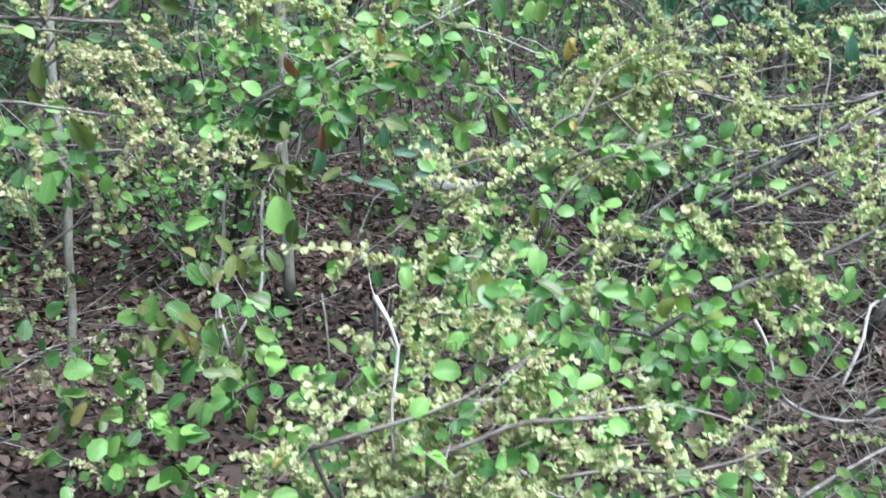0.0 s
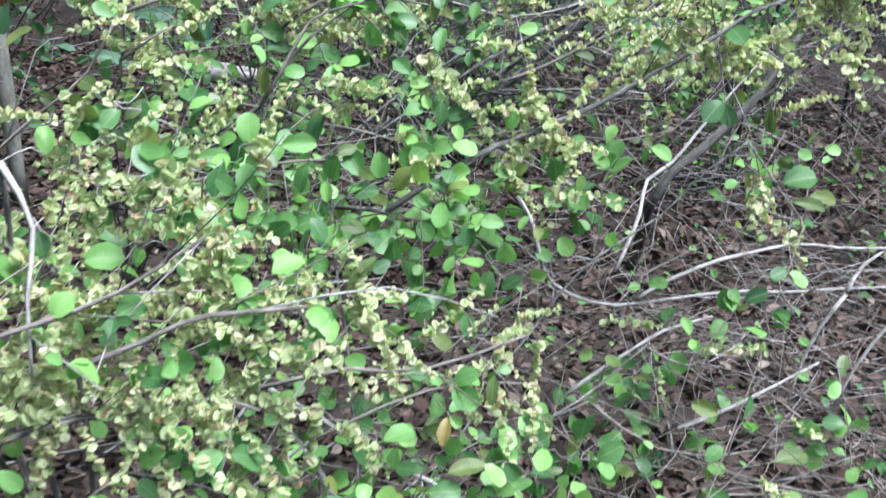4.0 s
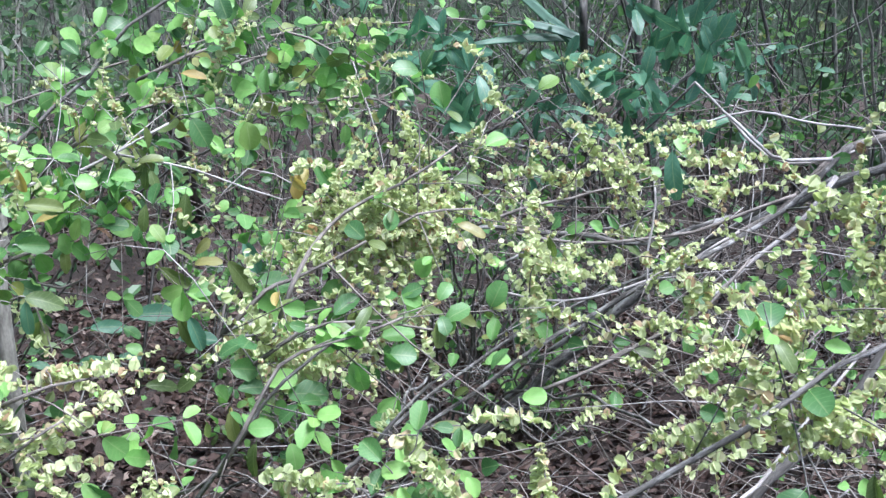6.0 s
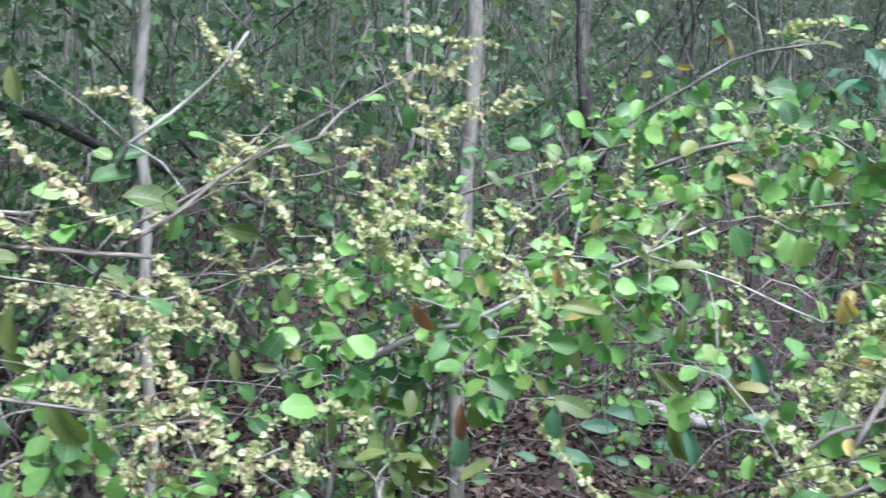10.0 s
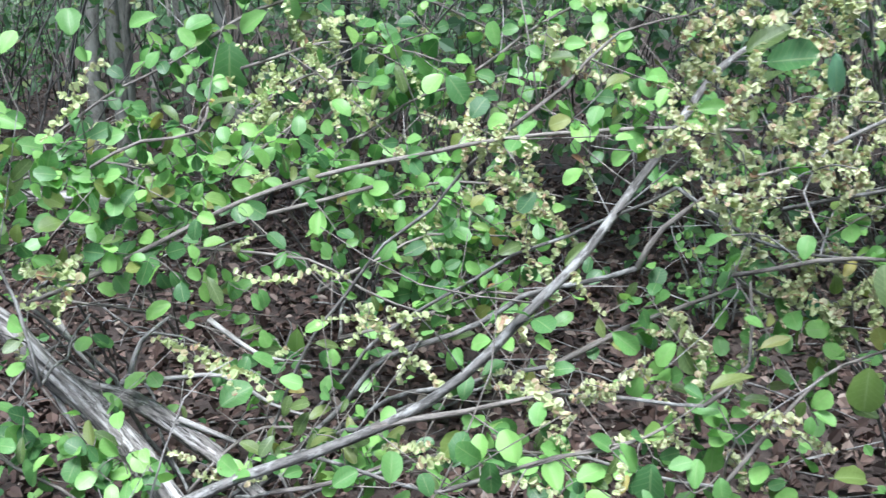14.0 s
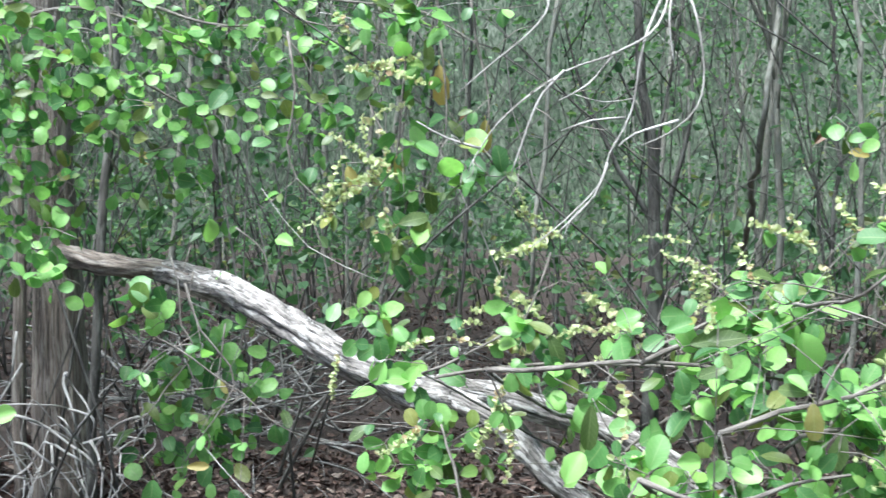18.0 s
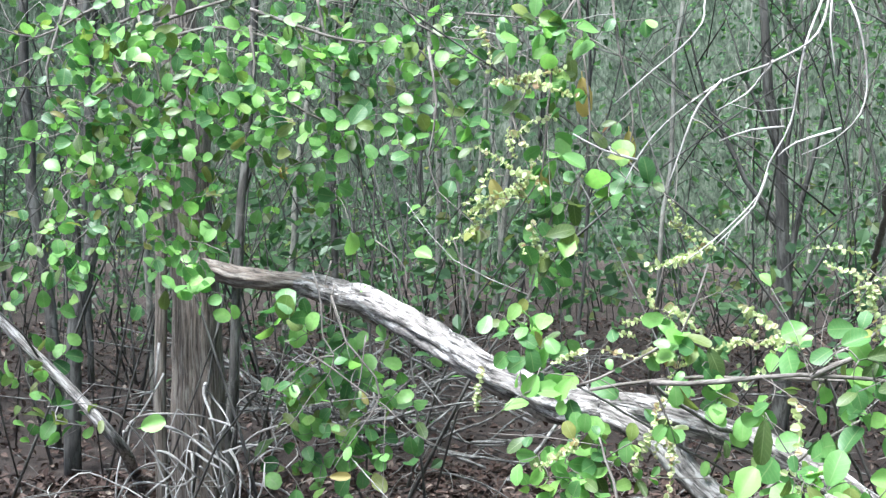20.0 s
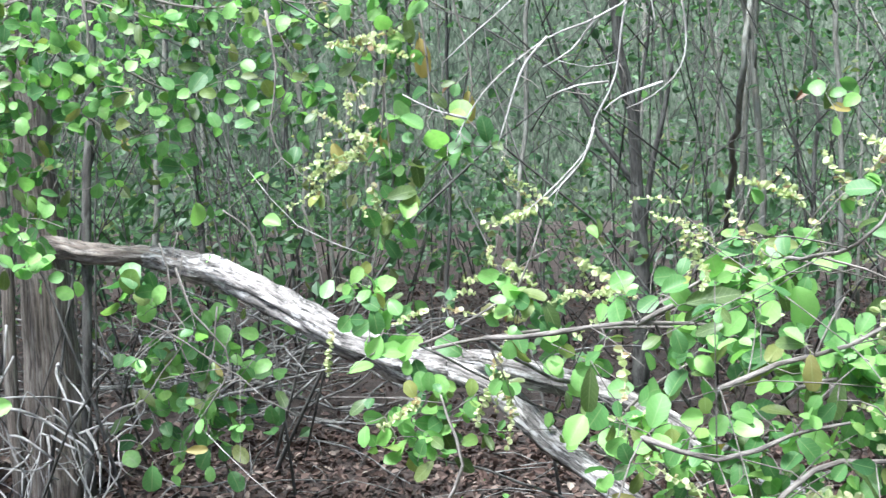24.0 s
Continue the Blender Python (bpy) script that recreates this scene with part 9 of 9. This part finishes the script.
leaf_run((-0.53, 2.93, 0.50), (-0.30, 2.98, 0.50), 0.075, 22, 0.060)
leaf_run((-0.41, 2.93, 0.41), (-0.32, 2.93, 0.35), 0.060, 8, 0.060)
leaf_run((-0.65, 3.09, 1.15), (-0.47, 3.11, 1.06), 0.075, 12, 0.068)
leaf_run((-1.06, 1.93, 0.48), (-0.77, 1.98, 0.40), 0.055, 46, 0.051)
leaf_run((-0.57, 2.04, 0.45), (-0.37, 2.10, 0.47), 0.055, 16, 0.050, LONG)
leaf_run((-0.45, 2.06, 0.41), (-0.32, 2.09, 0.39), 0.050, 12, 0.053)
leaf_run((-1.05, 2.03, 0.82), (-1.01, 2.03, 0.78), 0.044, 8, 0.044)
leaf_run((0.13, 2.30, 0.73), (0.18, 2.29, 0.67), 0.044, 10, 0.046)
leaf_run((-0.91, 2.07, 0.82), (-0.75, 2.10, 0.77), 0.055, 12, 0.046)
leaf_run((-0.75, 2.97, 0.82), (-0.24, 3.00, 0.52), 0.136, 70, 0.057)
leaf_run((-0.34, 3.13, 1.05), (0.10, 3.21, 0.92), 0.121, 30, 0.060)
leaf_run((-1.14, 2.36, 0.91), (-0.70, 2.39, 0.63), 0.100, 36, 0.050)
leaf_run((-0.41, 2.08, 0.43), (0.34, 2.24, 0.36), 0.055, 44, 0.051)
leaf_run((0.12, 2.26, 0.61), (0.55, 2.34, 0.51), 0.088, 26, 0.049)
# the young shrub before the dead limb
fruit_run((-2.01, 1.98, 1.43), (-1.97, 2.00, 1.39), 0.011, 4)
fruit_run((-1.82, 2.12, 1.43), (-1.79, 2.13, 1.38), 0.011, 4)
fruit_run((-1.76, 2.17, 1.49), (-1.74, 2.18, 1.46), 0.012, 3)
fruit_run((-1.63, 2.25, 1.45), (-1.62, 2.27, 1.51), 0.012, 5)
fruit_run((-1.37, 1.91, 1.29), (-1.33, 1.93, 1.24), 0.009, 5)
fruit_run((-1.43, 1.83, 1.08), (-1.33, 1.89, 1.03), 0.020, 12)
fruit_run((-1.34, 1.89, 1.06), (-1.28, 1.92, 1.02), 0.020, 6)
fruit_run((-1.58, 1.71, 0.99), (-1.51, 1.75, 0.98), 0.010, 5)
fruit_run((-1.69, 1.63, 0.97), (-1.65, 1.65, 0.93), 0.012, 4)
fruit_run((-1.80, 1.53, 0.85), (-1.74, 1.57, 0.85), 0.018, 6)
fruit_run((-1.44, 1.84, 1.19), (-1.42, 1.85, 1.14), 0.010, 4)
fruit_run((-1.07, 2.04, 1.53), (-1.04, 2.06, 1.53), 0.013, 4)
fruit_run((-1.06, 2.03, 1.41), (-1.05, 2.02, 1.36), 0.011, 5)
fruit_run((-1.23, 1.86, 1.18), (-1.22, 1.87, 1.15), 0.013, 4)
fruit_run((-1.12, 1.90, 0.95), (-1.09, 1.92, 0.95), 0.011, 4)
fruit_run((-0.91, 2.07, 1.10), (-0.87, 2.10, 1.11), 0.011, 4)
fruit_run((-0.82, 2.18, 1.39), (-0.80, 2.20, 1.38), 0.011, 3)
lone_leaf((-1.76, 2.01, 1.29), (-1.72, 2.02, 1.21))
lone_leaf((-1.82, 1.98, 1.36), (-1.76, 2.02, 1.36), LONG)
lone_leaf((-1.66, 2.09, 1.38), (-1.61, 2.13, 1.40))
lone_leaf((-1.57, 2.16, 1.41), (-1.52, 2.20, 1.44))
lone_leaf((-1.64, 2.12, 1.46), (-1.69, 2.09, 1.46))
lone_leaf((-1.56, 2.15, 1.31), (-1.59, 2.13, 1.31))
lone_leaf((-1.64, 2.10, 1.34), (-1.59, 2.14, 1.34), LONG)
lone_leaf((-1.88, 1.93, 1.35), (-1.84, 1.97, 1.35))
lone_leaf((-1.96, 1.86, 1.26), (-1.92, 1.90, 1.28))
lone_leaf((-1.91, 1.89, 1.24), (-1.84, 1.95, 1.27), LONG)
lone_leaf((-1.82, 1.96, 1.22), (-1.81, 1.95, 1.16))
lone_leaf((-1.87, 1.92, 1.20), (-1.85, 1.92, 1.15))
lone_leaf((-1.93, 1.87, 1.20), (-1.92, 1.87, 1.15))
lone_leaf((-1.28, 1.78, 1.21), (-1.24, 1.80, 1.23))
lone_leaf((-1.22, 1.82, 1.23), (-1.20, 1.84, 1.28))
lone_leaf((-1.24, 1.81, 1.28), (-1.27, 1.79, 1.26))
lone_leaf((-1.18, 1.83, 1.15), (-1.16, 1.86, 1.19))
lone_leaf((-1.17, 1.83, 1.13), (-1.17, 1.83, 1.09))
lone_leaf((-1.02, 1.94, 1.12), (-0.98, 1.96, 1.10))
lone_leaf((-0.98, 1.96, 1.10), (-0.95, 1.98, 1.08))
lone_leaf((-1.05, 1.93, 1.20), (-1.05, 1.92, 1.16))
lone_leaf((-1.06, 1.98, 1.51), (-1.06, 1.98, 1.47))
lone_leaf((-1.06, 1.96, 1.41), (-1.06, 1.96, 1.38))
lone_leaf((-1.02, 1.98, 1.37), (-1.03, 1.98, 1.40))
lone_leaf((-1.05, 1.99, 1.54), (-1.03, 2.01, 1.57))
lone_leaf((-1.01, 1.99, 1.34), (-1.00, 1.98, 1.30), BROAD)
lone_leaf((-1.17, 1.81, 1.01), (-1.12, 1.84, 1.01), LONG)
lone_leaf((-1.27, 1.75, 1.03), (-1.26, 1.74, 0.98), GOLD)
lone_leaf((-1.24, 1.77, 1.01), (-1.23, 1.76, 0.94), BROAD)
lone_leaf((-1.39, 1.65, 0.96), (-1.34, 1.69, 0.98), LONG)
lone_leaf((-0.98, 1.88, 1.27), (-0.95, 1.89, 1.21))
lone_leaf((-1.02, 1.85, 1.25), (-0.98, 1.87, 1.25))
lone_leaf((-1.10, 3.18, 1.12), (-1.10, 3.16, 1.02))
lone_leaf((-1.17, 3.13, 1.15), (-1.11, 3.16, 1.08))
lone_leaf((-1.18, 3.09, 0.99), (-1.20, 3.09, 1.04))
lone_leaf((-1.86, 1.77, 1.04), (-1.85, 1.76, 0.97))
lone_leaf((-1.89, 1.74, 1.02), (-1.87, 1.77, 1.08))
leaf_run((-1.91, 2.02, 1.26), (-1.78, 2.13, 1.32), 0.054, 26, 0.060)
leaf_run((-1.96, 1.97, 1.18), (-1.84, 2.05, 1.14), 0.048, 12, 0.054)
leaf_run((-2.08, 1.86, 1.04), (-1.99, 1.90, 0.92), 0.054, 10, 0.066)
leaf_run((-1.63, 1.83, 1.19), (-1.52, 1.90, 1.15), 0.053, 22, 0.053)
leaf_run((-1.57, 1.86, 1.11), (-1.41, 1.97, 1.08), 0.053, 24, 0.051)
leaf_run((-1.77, 1.70, 0.99), (-1.65, 1.79, 1.05), 0.053, 16, 0.053)
leaf_run((-1.67, 1.76, 0.92), (-1.55, 1.84, 0.90), 0.047, 12, 0.058)
leaf_run((-1.45, 1.92, 0.99), (-1.35, 1.98, 0.91), 0.047, 14, 0.058)
leaf_run((-1.21, 2.09, 0.99), (-1.09, 2.17, 0.98), 0.042, 12, 0.053)
leaf_run((-0.95, 2.27, 1.02), (-0.80, 2.37, 0.98), 0.047, 22, 0.047)
leaf_run((-1.17, 1.92, 0.94), (-1.02, 2.03, 0.94), 0.049, 18, 0.049)
leaf_run((-1.00, 2.04, 0.97), (-0.88, 2.13, 0.97), 0.044, 18, 0.047)
leaf_run((-0.98, 2.05, 0.89), (-0.81, 2.16, 0.90), 0.049, 16, 0.049)
leaf_run((-1.21, 2.97, 1.10), (-1.15, 3.02, 1.14), 0.056, 8, 0.070)
leaf_run((-1.08, 3.03, 0.95), (-0.98, 3.10, 0.93), 0.056, 10, 0.059)
lone_leaf((-2.51, 3.28, 1.64), (-2.46, 3.33, 1.72), RUST)
lone_leaf((-2.43, 3.33, 1.63), (-2.37, 3.37, 1.63), GOLD)
leaf_run((-2.41, 3.24, 1.75), (-2.35, 3.26, 1.63), 0.045, 5, 0.072)
# leaves over the dead limb
leaf_run((-1.94, 1.70, 1.01), (-1.57, 1.90, 0.95), 0.066, 34, 0.051)
leaf_run((-1.81, 1.75, 0.92), (-1.53, 1.89, 0.80), 0.066, 30, 0.053)
leaf_run((-1.63, 1.88, 1.02), (-1.38, 1.99, 0.87), 0.066, 36, 0.051)
leaf_run((-1.84, 1.91, 1.19), (-1.55, 2.06, 1.09), 0.081, 40, 0.053)
leaf_run((-1.24, 2.20, 0.91), (-0.74, 2.48, 0.90), 0.052, 40, 0.049)
leaf_run((-1.02, 3.10, 1.28), (-0.67, 3.31, 1.31), 0.087, 26, 0.064)
leaf_run((-0.90, 2.63, 0.92), (-0.55, 2.83, 0.88), 0.063, 36, 0.053)
fruit_run((-0.87, 3.15, 1.07), (-0.66, 3.25, 0.97), 0.058, 14)
fruit_run((-0.97, 3.06, 0.95), (-0.83, 3.14, 0.91), 0.029, 8)
fruit_run((-0.82, 2.91, 1.49), (-0.75, 2.97, 1.57), 0.018, 7)
fruit_run((-0.80, 2.95, 1.62), (-0.74, 2.97, 1.54), 0.013, 5)
# the limb tree, its low boughs and the hanging spray
leaf_run((-4.58, 1.23, 1.97), (-4.30, 1.59, 1.97), 0.132, 87, 0.060)
leaf_run((-4.57, 1.20, 1.71), (-4.23, 1.66, 1.74), 0.151, 123, 0.060)
leaf_run((-4.50, 1.27, 1.48), (-4.23, 1.61, 1.50), 0.132, 80, 0.058)
leaf_run((-4.27, 1.62, 1.86), (-4.08, 1.85, 1.71), 0.113, 61, 0.060)
leaf_run((-4.53, 1.19, 1.27), (-4.46, 1.28, 1.26), 0.075, 17, 0.058)
leaf_run((-4.34, 1.43, 1.27), (-4.21, 1.62, 1.33), 0.094, 38, 0.058)
leaf_run((-4.40, 1.89, 1.99), (-4.15, 2.21, 1.99), 0.121, 61, 0.064)
leaf_run((-4.34, 1.92, 1.71), (-4.11, 2.23, 1.75), 0.121, 44, 0.064)
leaf_run((-4.13, 2.24, 1.95), (-3.96, 2.47, 1.99), 0.100, 32, 0.064)
leaf_run((-4.06, 2.29, 1.75), (-3.91, 2.48, 1.65), 0.100, 32, 0.064)
leaf_run((-4.26, 1.99, 1.51), (-4.19, 2.09, 1.51), 0.080, 14, 0.064)
lone_leaf((-3.93, 1.99, 1.37), (-3.92, 2.00, 1.29))
lone_leaf((-3.96, 2.00, 1.71), (-3.94, 2.05, 1.77))
lone_leaf((-3.75, 2.21, 1.27), (-3.79, 2.17, 1.31))
lone_leaf((-3.74, 2.25, 1.47), (-3.74, 2.26, 1.53))
lone_leaf((-4.31, 1.39, 0.69), (-4.26, 1.46, 0.71))
lone_leaf((-4.01, 1.84, 1.08), (-4.01, 1.83, 0.98))
lone_leaf((-3.97, 1.81, 0.51), (-3.96, 1.80, 0.42))
lone_leaf((-3.91, 1.89, 0.54), (-3.87, 1.95, 0.54), GOLD)
leaf_run((-3.91, 1.73, 1.09), (-3.87, 1.77, 1.04), 0.054, 8, 0.081)
leaf_run((-4.10, 1.49, 1.18), (-4.05, 1.56, 1.16), 0.054, 8, 0.065)
leaf_run((-4.42, 2.19, 0.88), (-4.30, 2.34, 0.86), 0.086, 16, 0.078)
leaf_run((-4.51, 2.04, 0.69), (-4.20, 2.43, 0.64), 0.151, 55, 0.078)
leaf_run((-4.48, 2.05, 0.47), (-4.29, 2.28, 0.43), 0.108, 26, 0.086)
leaf_run((-5.13, 1.24, 0.82), (-5.00, 1.36, 0.52), 0.130, 30, 0.073)
leaf_run((-5.13, 1.29, 1.12), (-5.02, 1.43, 1.07), 0.086, 10, 0.073)
fruit_run((-3.08, 1.99, 1.66), (-3.05, 1.99, 1.41), 0.028, 14)
fruit_run((-3.14, 1.88, 1.42), (-3.07, 1.98, 1.49), 0.021, 7)
fruit_run((-3.15, 1.93, 1.82), (-3.07, 2.03, 1.82), 0.012, 6)
lone_leaf((-3.17, 2.32, 1.87), (-3.16, 2.32, 1.75), GOLD)
lone_leaf((-3.07, 2.42, 1.71), (-3.07, 2.41, 1.61), GOLD)
lone_leaf((-3.31, 2.09, 1.56), (-3.28, 2.11, 1.48), GOLD)
lone_leaf((-3.16, 2.28, 1.52), (-3.14, 2.29, 1.43), LONG)
lone_leaf((-3.20, 2.29, 1.94), (-3.19, 2.29, 1.85), LONG)
leaf_run((-3.14, 2.04, 1.94), (-3.03, 2.19, 1.97), 0.062, 18, 0.070)
leaf_run((-3.08, 2.11, 1.84), (-3.03, 2.11, 1.49), 0.055, 16, 0.065)
leaf_run((-3.05, 2.07, 1.38), (-3.02, 2.10, 1.30), 0.047, 14, 0.065)
leaf_run((-2.95, 2.23, 1.58), (-2.92, 2.26, 1.52), 0.062, 10, 0.078)
leaf_run((-2.93, 1.87, 1.19), (-2.88, 1.92, 1.13), 0.051, 22, 0.061)
leaf_run((-2.87, 1.92, 1.04), (-2.83, 1.97, 1.02), 0.036, 6, 0.073)
fruit_run((-2.60, 2.09, 1.46), (-2.54, 2.16, 1.38), 0.012, 6)
fruit_run((-2.60, 2.08, 1.35), (-2.56, 2.13, 1.35), 0.012, 4)
fruit_run((-2.48, 2.22, 1.27), (-2.47, 2.22, 1.24), 0.011, 3)
fruit_run((-2.61, 2.05, 1.24), (-2.55, 2.12, 1.21), 0.035, 10)
fruit_run((-2.70, 1.91, 1.14), (-2.66, 1.97, 1.16), 0.011, 4)
fruit_run((-2.32, 2.00, 1.20), (-2.24, 2.11, 1.22), 0.015, 9)
fruit_run((-2.40, 1.88, 1.07), (-2.40, 1.87, 0.98), 0.015, 8)
fruit_run((-2.18, 2.22, 1.38), (-2.14, 2.26, 1.33), 0.010, 5)
lone_leaf((-2.81, 1.83, 1.03), (-2.77, 1.89, 1.03))
lone_leaf((-2.75, 1.92, 1.07), (-2.77, 1.88, 1.02))
lone_leaf((-2.85, 1.77, 0.98), (-2.82, 1.82, 1.01))
lone_leaf((-2.80, 1.85, 1.08), (-2.81, 1.83, 1.02))
lone_leaf((-2.67, 2.01, 1.01), (-2.71, 1.97, 1.06))
leaf_run((-2.49, 1.96, 1.21), (-2.43, 2.01, 1.15), 0.046, 16, 0.059)
leaf_run((-2.41, 2.03, 1.02), (-2.35, 2.10, 1.04), 0.052, 8, 0.065)
leaf_run((-2.78, 1.84, 0.85), (-2.67, 2.00, 0.88), 0.063, 32, 0.059)
leaf_run((-2.75, 1.87, 0.78), (-2.68, 1.96, 0.77), 0.042, 10, 0.059)
lone_leaf((-1.92, 1.87, 1.24), (-1.86, 1.95, 1.26), LONG)
lone_leaf((-2.02, 1.73, 1.14), (-2.01, 1.72, 1.05), LONG)
lone_leaf((-2.04, 1.68, 0.97), (-2.02, 1.70, 1.03))
lone_leaf((-1.96, 1.77, 0.94), (-1.99, 1.75, 1.00))
lone_leaf((-1.92, 1.84, 1.03), (-1.92, 1.82, 0.95))
leaf_run((-2.17, 1.96, 1.22), (-2.01, 2.16, 1.17), 0.071, 14, 0.059)
leaf_run((-2.13, 1.99, 1.09), (-2.01, 2.14, 1.01), 0.071, 10, 0.057)

grow_sprays()
join_twigs()
join_rest()
